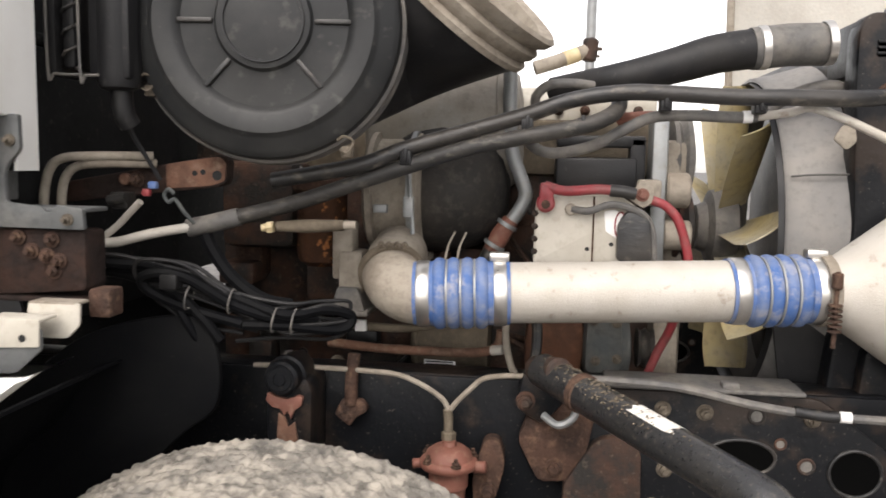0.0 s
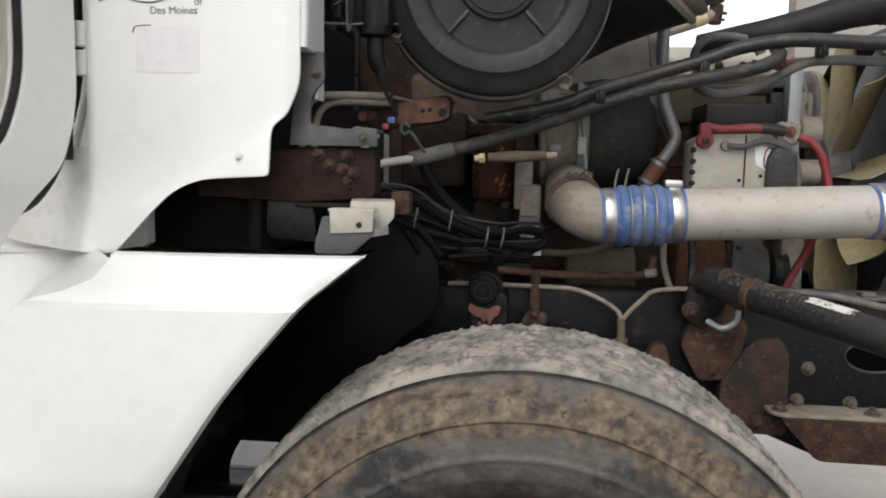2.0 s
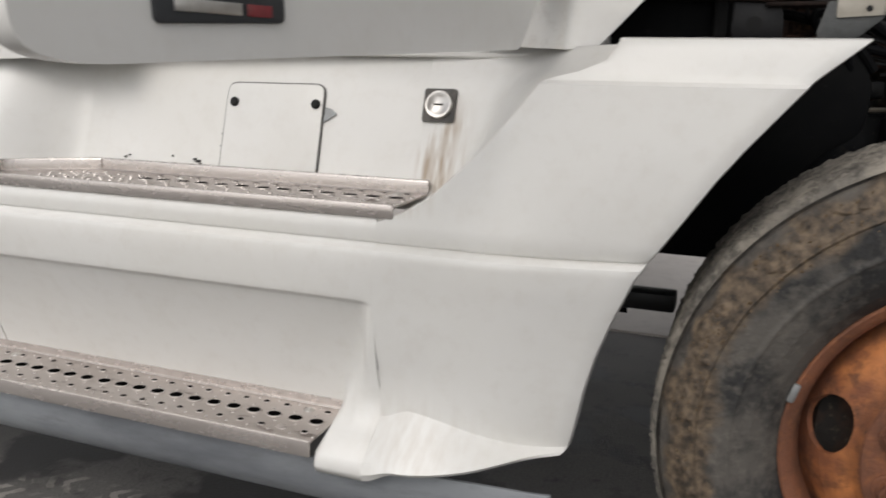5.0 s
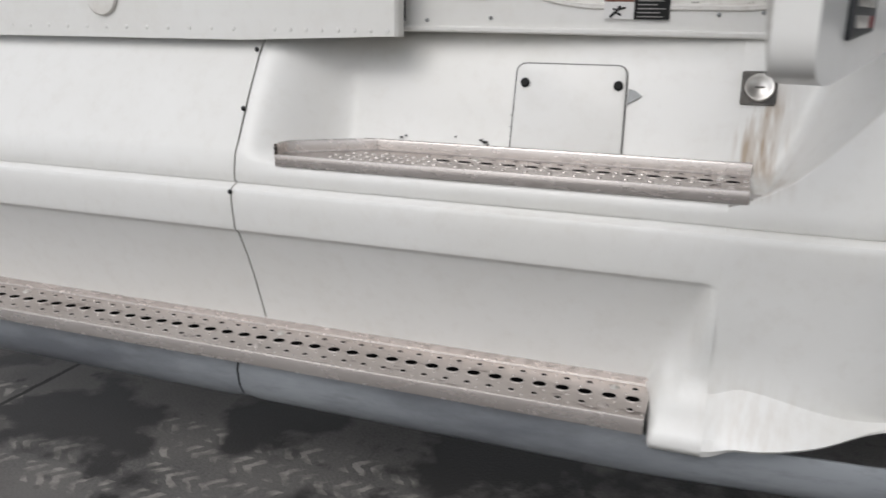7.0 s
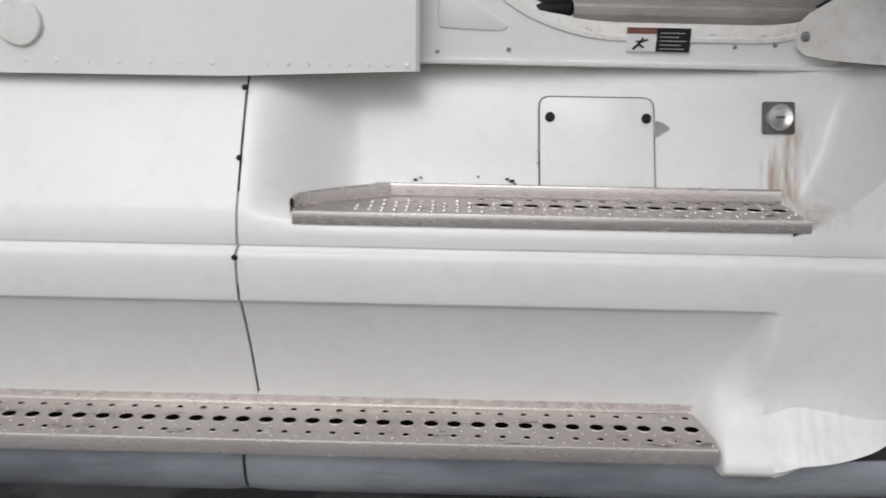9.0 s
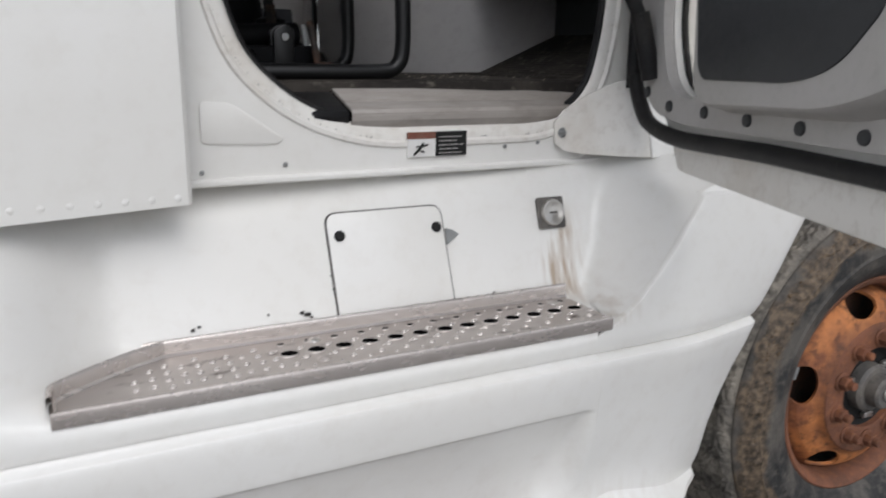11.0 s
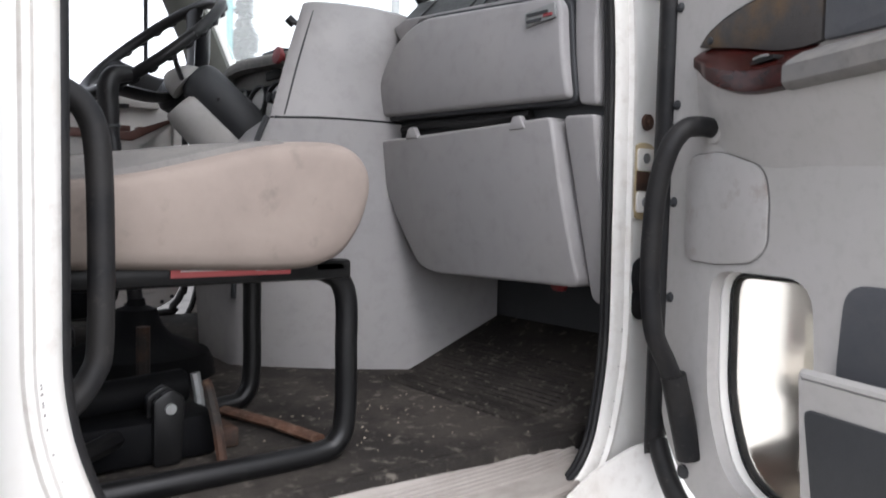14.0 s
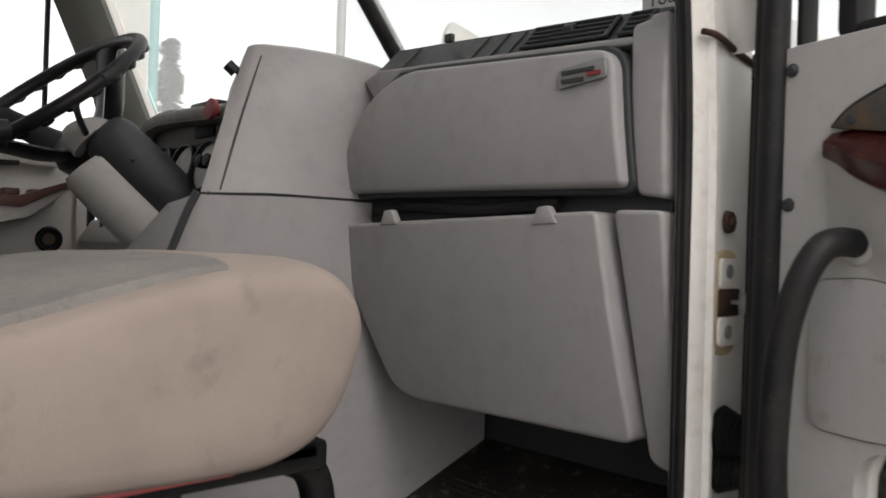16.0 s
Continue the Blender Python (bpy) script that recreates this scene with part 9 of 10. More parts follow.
for k in range(9):
    a = radians(96 + 40 * k)
    rows = []
    for i in range(11):
        t = i / 10
        r = 0.080 + 0.240 * t
        w = 0.034 + 0.022 * t - 0.05 * max(0, t - 0.82)
        tw = radians(60 - 14 * t)
        row = []
        for j in range(8):
            q = -1 + 2 * j / 7
            off, fx = q * w * math.cos(tw), 0.020 * (1 - q * q) - q * w * math.sin(tw)
            row.append((0.425 + fx, 2.09 + r * math.cos(a) - off * math.sin(a), 1.27 + r * math.sin(a) + off * math.cos(a)))
        rows.append(row)
    part("blade", sheet(rows, 0.006, (1, 0, 0)), YELLOW, fan, angle=60)
uh = thing("radiator_hose", (0.25, 1.75, 1.5), "black upper radiator hose with pale clamped sleeve", "hose")
part("hose", tube([(0.02, 1.80, 1.55), (0.118, 1.745, 1.565), (0.174, 1.735, 1.575), (0.244, 1.73, 1.592), (0.313, 1.73, 1.612), (0.39, 1.735, 1.624)], 0.035, 20, radii=(0.026, 0.028, 0.032, 0.036, 0.036)), RUBBER, uh)
part("sleeve", tube([(0.375, 1.735, 1.622), (0.44, 1.738, 1.630), (0.515, 1.742, 1.632)], 0.0385, 24, curve=False), HOSEGREY, uh, "grey rubber sleeve")
for x, z in ((0.387, 1.6235), (0.50, 1.632)):
    part("clamp", lathe([(0.0388, 0), (0.0402, 0.001), (0.0402, 0.014), (0.0388, 0.015)], (x, 1.735, z), (1, 0.03, 0.1), 28, closed=True), ALU_BRIGHT, uh)
plain("vent_hose", tube([(0.43, 1.80, 1.52), (0.47, 1.78, 1.545), (0.52, 1.77, 1.56), (0.56, 1.77, 1.55), (0.57, 1.77, 1.51)], 0.012, 10), HOSEGREY, "dusty grey vent hose by the radiator", "hose")

# ---- heater hoses and lines across the bay ----


def clip(parent, p, s=0.012):
    p = Vector(p)
    return part("hose_clip", join(box(p + Vector((-s * 0.8, -s * 1.3, -s)), p + Vector((s * 0.8, s, s)), 0.003), box(p + Vector((-s * 0.3, -s * 1.7, -s * 0.6)), p + Vector((s * 0.3, -s * 1.2, s * 1.3)), 0.002)), BLACK, parent)


ha = thing("heater_hose", (0.0, 1.53, 1.35), "long dusty black heater hose across the engine", "hose")
part("hose", tube([(-0.44, 1.475, 1.368), (-0.364, 1.48, 1.382), (-0.288, 1.485, 1.398), (-0.224, 1.50, 1.424), (-0.120, 1.53, 1.457), (-0.027, 1.53, 1.484), (0.046, 1.53, 1.509), (0.127, 1.53, 1.522), (0.195, 1.53, 1.522), (0.303, 1.53, 1.517), (0.39, 1.53, 1.517), (0.50, 1.545, 1.518), (0.60, 1.60, 1.53)], 0.0135, 14), HOSE, ha)
hb = thing("heater_hose", (-0.2, 1.5, 1.28), "lower heater hose with a pale metal end", "hose")
part("hose", tube([(-0.587, 1.47, 1.285), (-0.511, 1.48, 1.303), (-0.411, 1.49, 1.330), (-0.314, 1.495, 1.363), (-0.219, 1.50, 1.396), (-0.117, 1.50, 1.428), (-0.025, 1.505, 1.448), (0.064, 1.51, 1.466), (0.105, 1.52, 1.482), (0.125, 1.55, 1.50), (0.13, 1.60, 1.52)], 0.0135, 14), HOSEMID, hb)
part("pale_end", tube([(-0.741, 1.42, 1.268), (-0.692, 1.42, 1.262), (-0.633, 1.43, 1.277), (-0.575, 1.465, 1.288)], 0.0085, 10), ALU, hb, "bare pale metal pipe end")
part("ferrule", tube([(-0.585, 1.468, 1.285), (-0.55, 1.474, 1.293), (-0.50, 1.481, 1.306)], 0.0155, 12), HOSEGREY, hb)
hc = thing("coolant_line", (0.3, 1.56, 1.42), "thin grey coolant line with a white band", "hose")
part("line", tube([(-0.02, 1.60, 1.44), (0.0, 1.57, 1.427), (0.031, 1.56, 1.424), (0.087, 1.56, 1.437), (0.141, 1.56, 1.467), (0.186, 1.56, 1.486), (0.249, 1.56, 1.489), (0.312, 1.56, 1.487), (0.348, 1.56, 1.488)], 0.0095, 12), HOSEGREY, hc)
part("steel_end", tube([(0.345, 1.56, 1.488), (0.40, 1.56, 1.496), (0.428, 1.56, 1.504), (0.47, 1.56, 1.492), (0.548, 1.56, 1.457), (0.66, 1.56, 1.40)], 0.0075, 10), ALU, hc, "bare steel pipe end")
part("white_band", tube([(0.325, 1.56, 1.4875), (0.34, 1.56, 1.488)], 0.0102, 12, curve=False), PAPER, hc, "white paint band")
part("red_end", tube([(0.13, 1.60, 1.484), (0.16, 1.585, 1.486), (0.185, 1.575, 1.487)], 0.0105, 10), REDRUST, hc)
for par, p in ((ha, (-0.219, 1.50, 1.410)), (ha, (-0.023, 1.52, 1.466)), (ha, (0.198, 1.54, 1.505)), (ha, (0.345, 1.54, 1.503)), (hb, (0.066, 1.52, 1.468))):
    clip(par, p)
plain("small_hose", tube([(-0.01, 1.70, 1.50), (-0.012, 1.66, 1.525), (0.01, 1.65, 1.545), (0.05, 1.66, 1.55), (0.09, 1.68, 1.548)], 0.009, 10), HOSEGREY, "short dusty hose loop on the valve cover", "hose")
vf = thing("vent_fitting", (0.09, 1.9, 1.55), "corroded brass vent valve on top of the engine", "fitting")
part("tube", tube([(-0.02, 2.02, 1.62), (0.04, 2.03, 1.64), (0.10, 2.05, 1.665)], 0.016, 12), TURBO, vf)
part("yellow_tag", tube([(0.045, 2.031, 1.642), (0.075, 2.041, 1.654)], 0.0168, 12, curve=False), GOLD, vf)
part("cap", join(cyl((0.10, 2.05, 1.64), (0.105, 2.05, 1.69), 0.018, 12, 0.004), *[box((0.10 + 0.012 * math.cos(k) - 0.002, 2.04, 1.66 + 0.012 * math.sin(k)), (0.10 + 0.03 * math.cos(k), 2.045, 1.664 + 0.03 * math.sin(k)), 0.001) for k in (0.2, 1.2, -0.6)]), RUSTY_STEEL, vf)
part("manifold", join(box((0.06, 1.80, 1.545), (0.12, 1.86, 1.565), 0.005), cyl((0.08, 1.83, 1.56), (0.08, 1.83, 1.59), 0.011, 12), cyl((0.15, 1.82, 1.54), (0.15, 1.82, 1.565), 0.012, 6)), TURBO, vf)
part("elbow", tube([(0.105, 1.82, 1.585), (0.125, 1.80, 1.575), (0.14, 1.78, 1.55), (0.15, 1.78, 1.53)], 0.011, 10), CREAM, vf)
su = thing("steel_oil_tube", (-0.05, 1.78, 1.2), "bent bare steel tube with a red hose coupling", "pipe")
part("tube", tube([(-0.064, 1.78, 1.62), (-0.062, 1.78, 1.50), (-0.056, 1.78, 1.43), (-0.040, 1.78, 1.385), (-0.027, 1.78, 1.348), (-0.036, 1.78, 1.318), (-0.062, 1.78, 1.280)], 0.0140, 16), GALV, su, "stained bare steel tube")
part("coupling", tube([(-0.054, 1.78, 1.294), (-0.066, 1.78, 1.276), (-0.080, 1.78, 1.252), (-0.093, 1.78, 1.230)], 0.018, 14, radii=(0.0165, 0.019, 0.0205, 0.019, 0.017)), REDRUST, su, "faded red hose coupling")
for p in ((-0.062, 1.78, 1.285), (-0.086, 1.78, 1.243)):
    part("clamp", lathe([(0.0212, -0.004), (0.0228, -0.003), (0.0228, 0.004), (0.0212, 0.005)], p, (-0.5, 0, -0.85), 20, closed=True), GALV, su)
part("lower_hose", tube([(-0.09, 1.78, 1.236), (-0.103, 1.78, 1.20), (-0.105, 1.80, 1.15)], 0.017, 12), HOSE, su)

# ---- starter relay box and its cables ----
ecu = thing("control_box", (0.09, 1.70, 1.22), "beige painted engine control box with side bolts", "control box")
part("housing", prism(rounded([(-0.008, 1.222), (-0.006, 1.335), (0.02, 1.348), (0.145, 1.352), (0.178, 1.33), (0.176, 1.222)], 0.006), "y", 1.665, 1.78, 0.004), CREAM, ecu)
part("recess", prism(rounded([(0.142, 1.232), (0.142, 1.30), (0.158, 1.326), (0.200, 1.318), (0.205, 1.232)], 0.012), "y", 1.645, 1.70, 0.004), HOSE, ecu)
part("seam", box((0.098, 1.6625, 1.224), (0.101, 1.6655, 1.348), 0), RUST, ecu)
for z in (1.245, 1.268, 1.291, 1.315):
    part("bolt", hexbolt((-0.004, 1.672, z), (-0.3, -1, 0), 0.006, 0.006), RUSTY_STEEL, ecu)
for x, z in ((0.09, 1.252), (0.133, 1.262)):
    part("hole", cyl((x, 1.6652, z), (x, 1.664, z), 0.004, 12), INK, ecu)
part("label", prism(rounded([(0.122, 1.285), (0.118, 1.322), (0.136, 1.326), (0.158, 1.315), (0.162, 1.29), (0.145, 1.272)], 0.004), "y", 1.6625, 1.6655, 0), PAPER, ecu, "white oval label with a red ring")
part("label_ring", tube([(0.148 + 0.010 * math.cos(k * 0.5), 1.662, 1.297 + 0.024 * math.sin(k * 0.5)) for k in range(14)], 0.0016, 6), RED, ecu)
part("top_bracket", prism(rounded([(0.16, 1.345), (0.175, 1.378), (0.205, 1.37), (0.20, 1.34), (0.185, 1.33)], 0.004), "y", 1.645, 1.652, 0.002), TURBO, ecu)
part("bracket_bolt", hexbolt((0.182, 1.645, 1.354), (0, -1, 0), 0.009, 0.008), REDRUST, ecu)
rc = thing("red_battery_cable", (0.1, 1.65, 1.3), "red battery cable with a rubber boot", "cable")
part("boot", join(cyl((0.012, 1.64, 1.335), (0.012, 1.665, 1.335), 0.017, 16, 0.004), box((0.0, 1.64, 1.335), (0.026, 1.665, 1.372), 0.006)), RED, rc, "faded red rubber terminal boot")
part("terminal", cyl((0.012, 1.632, 1.333), (0.012, 1.642, 1.333), 0.008, 10), RUST, rc)
part("cable_a", tube([(0.01, 1.65, 1.366), (0.046, 1.645, 1.358), (0.107, 1.645, 1.362), (0.157, 1.645, 1.358)], 0.0095, 10), RED, rc)
part("sheath", tube([(0.125, 1.644, 1.361), (0.15, 1.644, 1.359), (0.17, 1.645, 1.355)], 0.0115, 10), HOSE, rc)
part("cable_b", tube([(0.20, 1.65, 1.345), (0.225, 1.65, 1.335), (0.247, 1.65, 1.31), (0.262, 1.655, 1.27), (0.270, 1.66, 1.23), (0.268, 1.69, 1.17), (0.255, 1.72, 1.10), (0.236, 1.735, 1.05), (0.215, 1.745, 0.99)], 0.0085, 10), RED, rc)
part("ground_strap", tube([(0.06, 1.655, 1.325), (0.09, 1.645, 1.323), (0.125, 1.645, 1.335), (0.155, 1.645, 1.332), (0.19, 1.65, 1.315), (0.205, 1.655, 1.28), (0.21, 1.66, 1.22)], 0.0065, 8), HOSEGREY, rc, "braided grey strap")
part("strap_lug", cyl((0.058, 1.652, 1.325), (0.058, 1.664, 1.325), 0.011, 12, 0.002), TURBO, rc)
al = thing("alternator", (0.15, 1.75, 0.98), "grey-green alternator body with cooling slots", "alternator")
part("body", lathe([(0.04, 0), (0.060, 0.005), (0.064, 0.02), (0.064, 0.075), (0.055, 0.09), (0.03, 0.095)], (0.095, 1.79, 1.045), (1, 0, 0), 30), ALTGREY, al)
for k in range(4):
    part("slot", box((0.115, 1.726, 1.01 + 0.016 * k), (0.165, 1.734, 1.017 + 0.016 * k), 0.001), HOSE, al)
part("pulley", lathe([(0.02, 0), (0.04, 0.003), (0.033, 0.01), (0.04, 0.018), (0.033, 0.026), (0.04, 0.034), (0.02, 0.036)], (0.20, 1.79, 1.045), (1, 0, 0), 24), HOSE, al)
plain("drop_hose", tube([(-0.05, 1.70, 1.14), (-0.055, 1.69, 1.08), (-0.045, 1.68, 1.03), (-0.03, 1.67, 1.0)], 0.007, 8), TURBO, "thin dropping hose under the charge pipe", "hose")
plain("black_drop_hose", tube([(0.0, 1.68, 1.14), (0.005, 1.67, 1.09), (0.002, 1.66, 1.03)], 0.010, 8), HOSE, "short black hose under the charge pipe", "hose")
for x in (-0.170, -0.148):
    plain("loose_wire", tube([(x + 0.012, 1.70, 1.272), (x + 0.004, 1.67, 1.25), (x, 1.655, 1.225)], 0.0024, 6), TURBO, "thin pale loose wire by the charge pipe", "cable", "loose wires")

# ---- wiring and brackets beside the cab ----
lm = thing("wiring_loom", (-0.5, 1.45, 1.12), "looped black corrugated wiring looms tied together", "cable")
paths = (
    [(-0.80, 1.42, 1.225), (-0.70, 1.42, 1.228), (-0.63, 1.43, 1.222), (-0.565, 1.44, 1.20), (-0.492, 1.45, 1.172), (-0.415, 1.46, 1.146), (-0.357, 1.50, 1.150), (-0.318, 1.53, 1.135), (-0.335, 1.52, 1.112), (-0.415, 1.47, 1.125), (-0.483, 1.45, 1.128)],
    [(-0.483, 1.448, 1.13), (-0.571, 1.44, 1.153), (-0.63, 1.42, 1.184), (-0.636, 1.41, 1.208), (-0.60, 1.41, 1.216), (-0.56, 1.42, 1.205), (-0.50, 1.44, 1.165), (-0.43, 1.46, 1.14), (-0.37, 1.50, 1.135)],
    [(-0.563, 1.48, 1.285), (-0.548, 1.48, 1.251), (-0.514, 1.48, 1.204), (-0.464, 1.485, 1.167), (-0.415, 1.50, 1.154)],
    [(-0.80, 1.44, 1.205), (-0.70, 1.44, 1.21), (-0.60, 1.44, 1.18), (-0.55, 1.44, 1.14), (-0.52, 1.445, 1.10)])
for i, pth in enumerate(paths):
    L = smooth_line(pth, 14)
    part("loom", tube(L, 0.009 if i != 2 else 0.012, 8, curve=False, radii=[(0.009 if i != 2 else 0.012) * (1 + 0.05 * (j % 2)) for j in range(len(L))]), LINER, lm)
lr_ = random.Random(5)
for j in range(6):
    dx, dz = lr_.uniform(-0.02, 0.02), lr_.uniform(-0.03, 0.02)
    base = paths[j % 2]
    part("thin_wire", tube([(p[0] + dx + lr_.uniform(-0.008, 0.008), p[1] + 0.012 * (j % 3), p[2] + dz + lr_.uniform(-0.008, 0.008)) for p in base], 0.0036, 7), RUBBER, lm)
part("hanging_lead", tube([(-0.60, 1.44, 1.17), (-0.575, 1.44, 1.13), (-0.555, 1.45, 1.09), (-0.535, 1.455, 1.065)], 0.008, 9), LINER, lm)
for p in ((-0.50, 1.445, 1.168), (-0.43, 1.455, 1.137), (-0.565, 1.425, 1.175), (-0.40, 1.465, 1.135)):
    part("cable_tie", tube([(p[0] + 0.004 * math.cos(k), p[1] + 0.02 * math.sin(k * 0.9), p[2] + 0.020 * math.cos(k * 0.9)) for k in range(8)], 0.0017, 6), HOSEGREY, lm)
part("plug", join(box((-0.605, 1.40, 1.19), (-0.575, 1.43, 1.215), 0.004),), BLACK, lm)
plain("cable_lug", tube([(-0.575, 1.40, 1.345), (-0.585, 1.40, 1.352), (-0.592, 1.40, 1.342), (-0.585, 1.40, 1.332), (-0.574, 1.40, 1.336), (-0.56, 1.40, 1.318), (-0.547, 1.41, 1.298)], 0.0034, 8), ALTGREY, "grey wire loop hooked over the hose", "wire")
cn = thing("wire_connector", (-0.60, 1.40, 1.35), "small blue and red wire connector", "connector")
part("blue_half", box((-0.630, 1.395, 1.366), (-0.615, 1.406, 1.378), 0.003), BLUE, cn)
part("red_half", box((-0.640, 1.395, 1.354), (-0.627, 1.406, 1.366), 0.003), RED, cn)
part("wire", tube([(-0.61, 1.40, 1.38), (-0.63, 1.39, 1.42), (-0.648, 1.38, 1.46), (-0.64, 1.37, 1.50)], 0.004, 6), RUBBER, cn)
part("stub", tube([(-0.65, 1.41, 1.345), (-0.672, 1.415, 1.325), (-0.70, 1.42, 1.30), (-0.735, 1.42, 1.275)], 0.006, 8), ALU, cn)
cn.location += Vector((0.012, 0.0, -0.014))
bb = thing("rusty_crossbar", (-0.6, 1.45, 1.34), "brown rusty bar with punched holes", "bracket")
part("bar", prism(rounded([(-0.785, 1.325), (-0.785, 1.359), (-0.512, 1.409), (-0.500, 1.402), (-0.503, 1.363), (-0.52, 1.356)], 0.008), "y", 1.435, 1.465, 0.004), DARKRUST, bb)
part("scale_patch", prism(rounded([(-0.605, 1.352), (-0.605, 1.392), (-0.515, 1.406), (-0.503, 1.396), (-0.506, 1.366), (-0.53, 1.358)], 0.006), "y", 1.4335, 1.436, 0.0005), PIPERUST, bb, "pale scaly rust on the bar's end")
part("stud", cyl((-0.672, 1.42, 1.366), (-0.672, 1.435, 1.366), 0.010, 12, 0.003), PIPERUST, bb)
part("clamp_block", join(box((-0.692, 1.41, 1.318), (-0.660, 1.44, 1.345), 0.004), cyl((-0.690, 1.405, 1.332), (-0.660, 1.405, 1.336), 0.008, 10)), HOSE, bb)
for x, z, r in ((-0.556, 1.382, 0.005), (-0.542, 1.384, 0.005), (-0.518, 1.379, 0.009)):
    part("hole", cyl((x, 1.4335, z - 0.004), (x, 1.4325, z - 0.004), r * 0.9, 12), INK, bb)
part("bolt", hexbolt((-0.655, 1.435, 1.366), (0, -1, 0), 0.010, 0.009), RUST, bb)
ph = thing("grab_pipe", (-0.72, 1.36, 1.31), "pale bent pipe handle by the firewall", "pipe")
part("pipe", tube([(-0.772, 1.36, 1.30), (-0.770, 1.36, 1.345), (-0.760, 1.36, 1.380), (-0.740, 1.36, 1.397), (-0.70, 1.37, 1.402), (-0.62, 1.42, 1.404)], 0.0072, 12), TURBO, ph)
part("pipe", tube([(-0.752, 1.375, 1.30), (-0.750, 1.375, 1.345), (-0.741, 1.375, 1.372), (-0.722, 1.375, 1.386), (-0.69, 1.38, 1.391), (-0.62, 1.43, 1.392)], 0.0072, 12), TURBO, ph)
bx = thing("washer_bottle_rack", (-0.66, 1.32, 1.43), "black plastic modules on the firewall", "engine module")
for x0, x1, z0 in ((-0.735, -0.715, 1.52), (-0.705, -0.685, 1.53), (-0.664, -0.600, 1.515)):
    part("module", box((x0, 1.315, z0), (x1, 1.40, 1.80), 0.006), BLACK, bx)
part("wire_frame", tube([(-0.725, 1.31, 1.80), (-0.725, 1.31, 1.535), (-0.712, 1.31, 1.522), (-0.67, 1.31, 1.52)], 0.0022, 6), HOSEGREY, bx, "thin bare wire frame")
part("wire_frame", tube([(-0.676, 1.31, 1.80), (-0.674, 1.31, 1.53), (-0.665, 1.31, 1.52), (-0.645, 1.31, 1.52)], 0.0022, 6), HOSEGREY, bx, "thin bare wire frame")
part("cylinder", lathe([(0.018, 0), (0.028, 0.004), (0.032, 0.02), (0.032, 0.30), (0.02, 0.31)], (-0.63, 1.34, 1.50), (0, 0, 1), 24), BLACK, bx)
part("spout", tube([(-0.63, 1.345, 1.52), (-0.63, 1.35, 1.47), (-0.625, 1.36, 1.45)], 0.016, 12), BLACK, bx)
part("spring", tube([(-0.695 + 0.010 * math.cos(k * 0.9), 1.32 + 0.010 * math.sin(k * 0.9), 1.53 + 0.0045 * k) for k in range(60)], 0.0025, 5, curve=False), HOSE, bx)
rb = thing("cab_mount", (-0.68, 1.2, 1.21), "rusty brown cab mount box under a dark bracket", "bracket")
part("box", prism(rounded([(-0.90, 1.220), (-0.90, 1.275), (-0.72, 1.303), (-0.596, 1.303), (-0.596, 1.222), (-0.72, 1.212)], 0.008), "y", 1.184, 1.235, 0.004), DARKRUST, rb)
part("lower_flange", box((-0.73, 1.180, 1.205), (-0.602, 1.24, 1.212), 0.002), DARKRUST, rb, "flaking brown lower flange")
for x, z in ((-0.690, 1.292), (-0.672, 1.274), (-0.642, 1.290), (-0.650, 1.268), (-0.632, 1.262), (-0.640, 1.248)):
    part("bolt", hexbolt((x, 1.184, z), (0, -1, 0), 0.008, 0.006), RUST, rb)
part("dark_bracket", join(prism(rounded([(-0.735, 1.306), (-0.727, 1.375), (-0.727, 1.454), (-0.678, 1.454), (-0.677, 1.408), (-0.700, 1.384), (-0.700, 1.339), (-0.650, 1.334), (-0.645, 1.327), (-0.634, 1.328), (-0.628, 1.337), (-0.592, 1.333), (-0.590, 1.305)], [0.003, 0.01, 0.004, 0.004, 0.006, 0.012, 0.006, 0.004, 0.004, 0.004, 0.004, 0.004, 0.003], 3), "y", 1.172, 1.180, 0.002), box((-0.70, 1.180, 1.327), (-0.592, 1.235, 1.333), 0.002), box((-0.727, 1.180, 1.34), (-0.721, 1.23, 1.453), 0.002)), DUSTGREY, rb, "dusty grey steel bracket with a notched foot")
for x, z in ((-0.690, 1.420), (-0.612, 1.318)):
    part("bracket_bolt", hexbolt((x, 1.172, z), (0, -1, 0), 0.006, 0.004), DUSTBOLT, rb)
ab = thing("folded_bracket", (-0.62, 1.13, 1.14), "folded bare metal brackets above the fender", "bracket")
part("front_plate", prism(rounded([(-0.715, 1.135), (-0.700, 1.190), (-0.606, 1.190), (-0.606, 1.160), (-0.645, 1.125), (-0.71, 1.11)], 0.006), "y", 1.118, 1.122, 0.001), DUSTGREY, ab)
part("flange", box((-0.690, 1.118, 1.199), (-0.606, 1.150, 1.204), 0.002), CREAM, ab)
part("lip", prism(rounded([(-0.684, 1.160), (-0.686, 1.204), (-0.606, 1.204), (-0.608, 1.164)], 0.003), "y", 1.1145, 1.118, 0.001), CREAM, ab, "bare pale metal face with a hole")
part("rear_plate", prism(rounded([(-0.668, 1.165), (-0.66, 1.218), (-0.578, 1.218), (-0.580, 1.185), (-0.60, 1.165)], 0.006), "y", 1.160, 1.164, 0.001), CREAM, ab)
part("rear_flange", box((-0.66, 1.160, 1.214), (-0.585, 1.190, 1.219), 0.002), TURBO, ab)
part("hole", cyl((-0.632, 1.1148, 1.176), (-0.632, 1.1135, 1.176), 0.0055, 12), INK, ab)
part("dark_tab", box((-0.595, 1.20, 1.188), (-0.560, 1.235, 1.232), 0.004), RUST, ab)
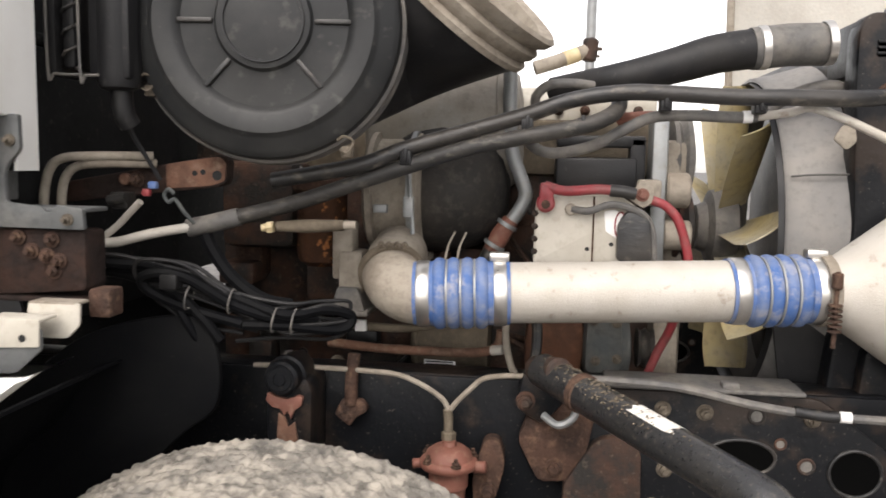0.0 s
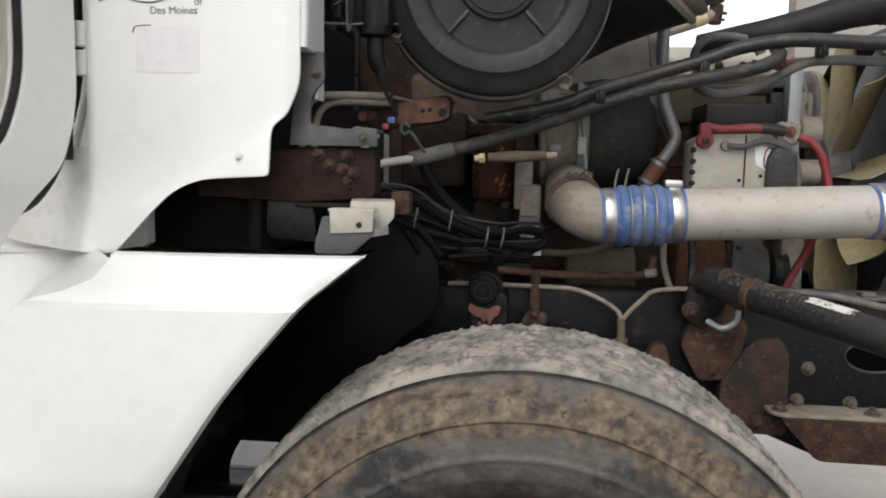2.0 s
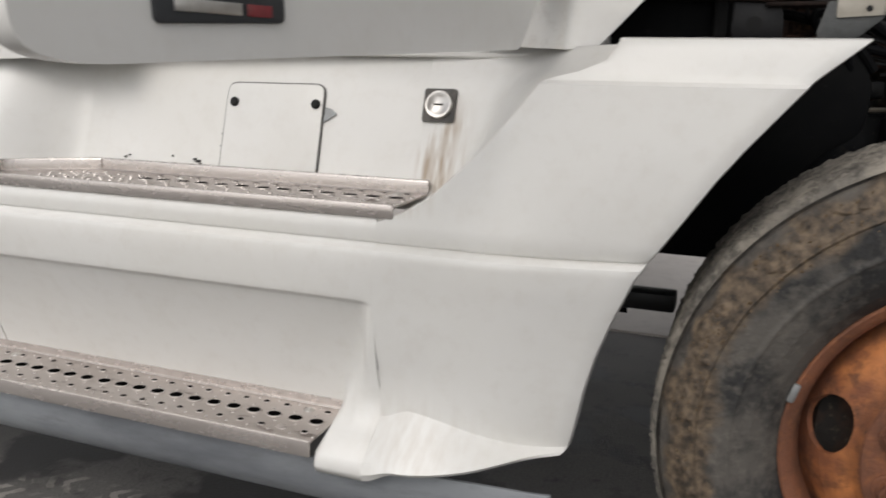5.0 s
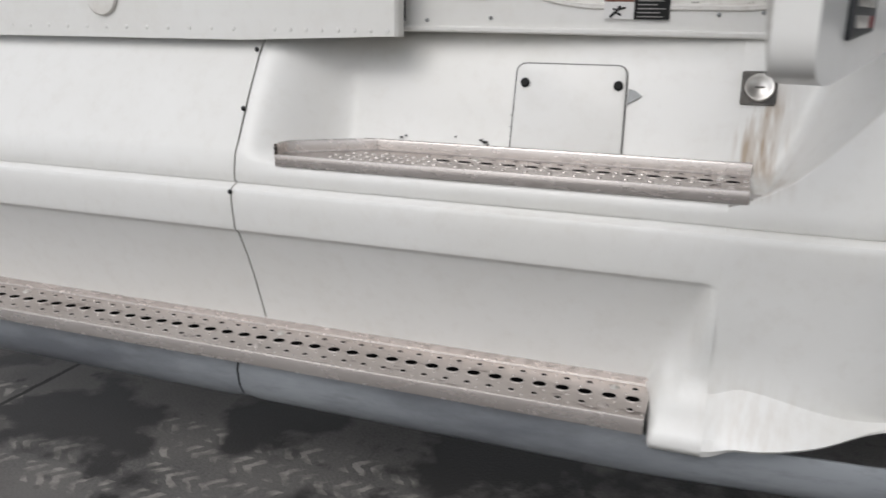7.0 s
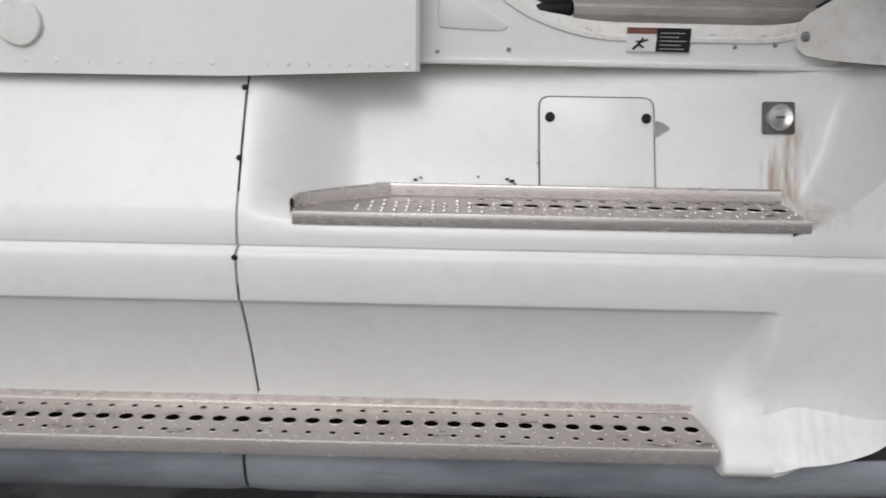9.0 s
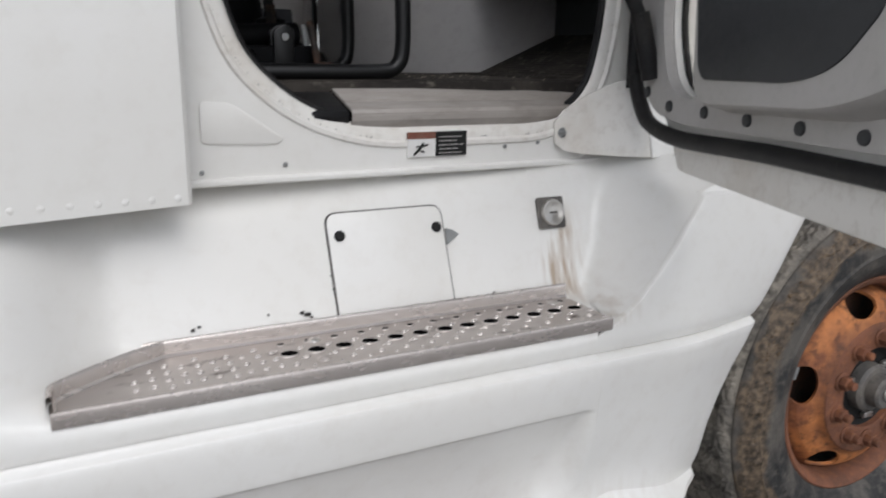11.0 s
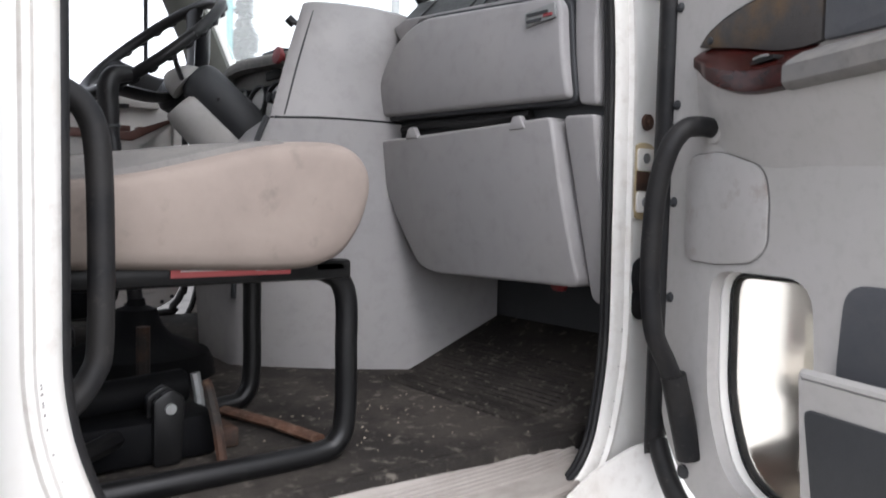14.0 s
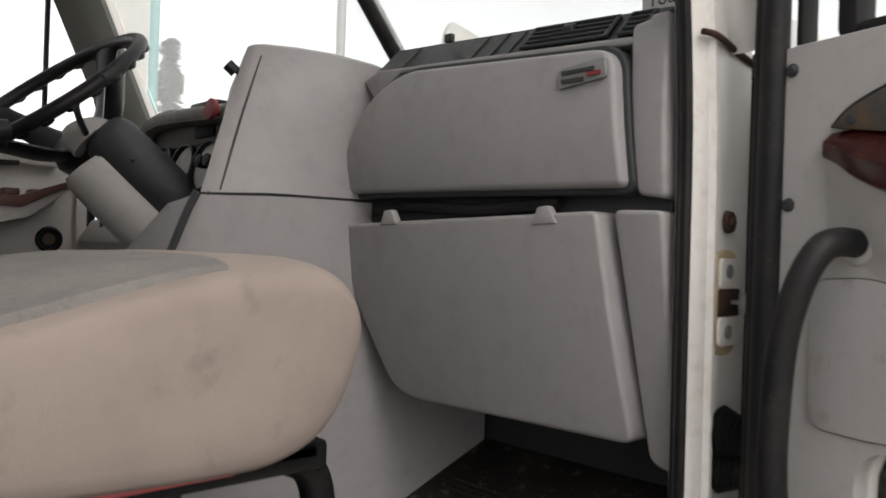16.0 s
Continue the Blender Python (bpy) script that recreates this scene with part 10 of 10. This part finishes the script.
ab.scale = (0.82, 1, 0.82)
ab.location += Vector((0.041, -0.0745, 0.020))
gp = thing("grey_gusset", (-0.74, 1.2, 1.148), "dark grey steel plate with a round hole", "bracket")
part("plate", prism(rounded([(-0.785, 1.150), (-0.782, 1.225), (-0.712, 1.225), (-0.700, 1.190), (-0.700, 1.148)], [0.02, 0.006, 0.01, 0.01, 0.004]), "y", 1.198, 1.204, 0.001), BLACK, gp)
part("hole", cyl((-0.747, 1.1985, 1.176), (-0.747, 1.1965, 1.176), 0.013, 16), INK, gp)

# ---- the raised hood beyond, and the yard's far background ----
hood = thing("tilted_hood", (1.9, 2.1, 0.0), "pale raw fibreglass inside of the raised hood", "truck hood")
part("side", prism(rounded([(0.77, 1.50), (0.755, 2.87), (0.80, 2.95), (1.05, 2.90), (1.9, 2.70), (2.2, 0.0), (1.8, 0.0), (1.25, 1.3)], 0.02), "y", 3.66, 3.70, 0.006), FIBRE, hood)
part("edge", tube([(0.77, 3.65, 1.50), (0.755, 3.65, 2.2), (0.755, 3.65, 2.86)], 0.016, 8), TURBO, hood)
part("near_side", prism(rounded([(1.30, 1.50), (1.28, 2.70), (1.9, 2.62), (2.2, 0.0), (1.8, 0.0), (1.5, 1.3)], 0.02), "y", 0.70, 0.74, 0.006), FIBRE, hood)
part("top_panel", sheet([[(1.90, y, 2.66), (2.02, y, 2.0), (2.12, y, 1.0), (2.20, y, 0.02)] for y in (0.74, 1.2, 2.2, 3.2, 3.66)], 0.02, (1, 0, 0)), WHITE, hood, "white outer skin", angle=60)
plain("yard_pole", cyl((0.20, 3.8, 0.0), (0.205, 3.8, 5.2), 0.022, 12, 0.0), GALV, "thin grey steel pole standing in the yard", "pole")

plain("tall_pole", join(cyl((12.78, 36.2, 0.0), (12.78, 36.2, 18.0), 0.235, 16, r2=0.2), box((12.5, 36.0, 10.6), (13.06, 36.4, 10.75), 0.02)), TEAL, "tall pale teal pole far across the yard", "pole")

# a conifer far beyond the truck
tree = thing("conifer_tree", (13.7, 36.5, 0.0), "tall hazy conifer far across the yard", "tree")
part("trunk", tube([(13.7, 36.5, 0.0), (13.75, 36.5, 5.0), (13.7, 36.5, 10.4)], 0.2, 8, radii=None), BARK, tree)
cr_ = bmesh.new()
rnd = random.Random(8)
for i in range(2600):
    h = rnd.random() ** 1.3
    z = 1.0 + 10.4 * h
    a, rad = rnd.uniform(0, 2 * math.pi), (2.0 * (1 - h) + 0.15) * math.sqrt(rnd.random()) * (0.7 + 0.3 * math.sin(h * 40))
    p = Vector((13.7 + rad * math.cos(a), 36.5 + rad * math.sin(a), z - 0.25 * rad))
    d, e = Vector((math.cos(a), math.sin(a), -0.4)) * rnd.uniform(0.2, 0.5), Vector((-math.sin(a), math.cos(a), rnd.uniform(-0.4, 0.4))) * rnd.uniform(0.08, 0.2)
    cr_.faces.new([cr_.verts.new(q) for q in (p - e, p + e, p + d + e * 0.3, p + d - e * 0.3)])
tagged(part("crown", cr_, PINE, tree, "dense dark needle sprays"), kind="stuff")
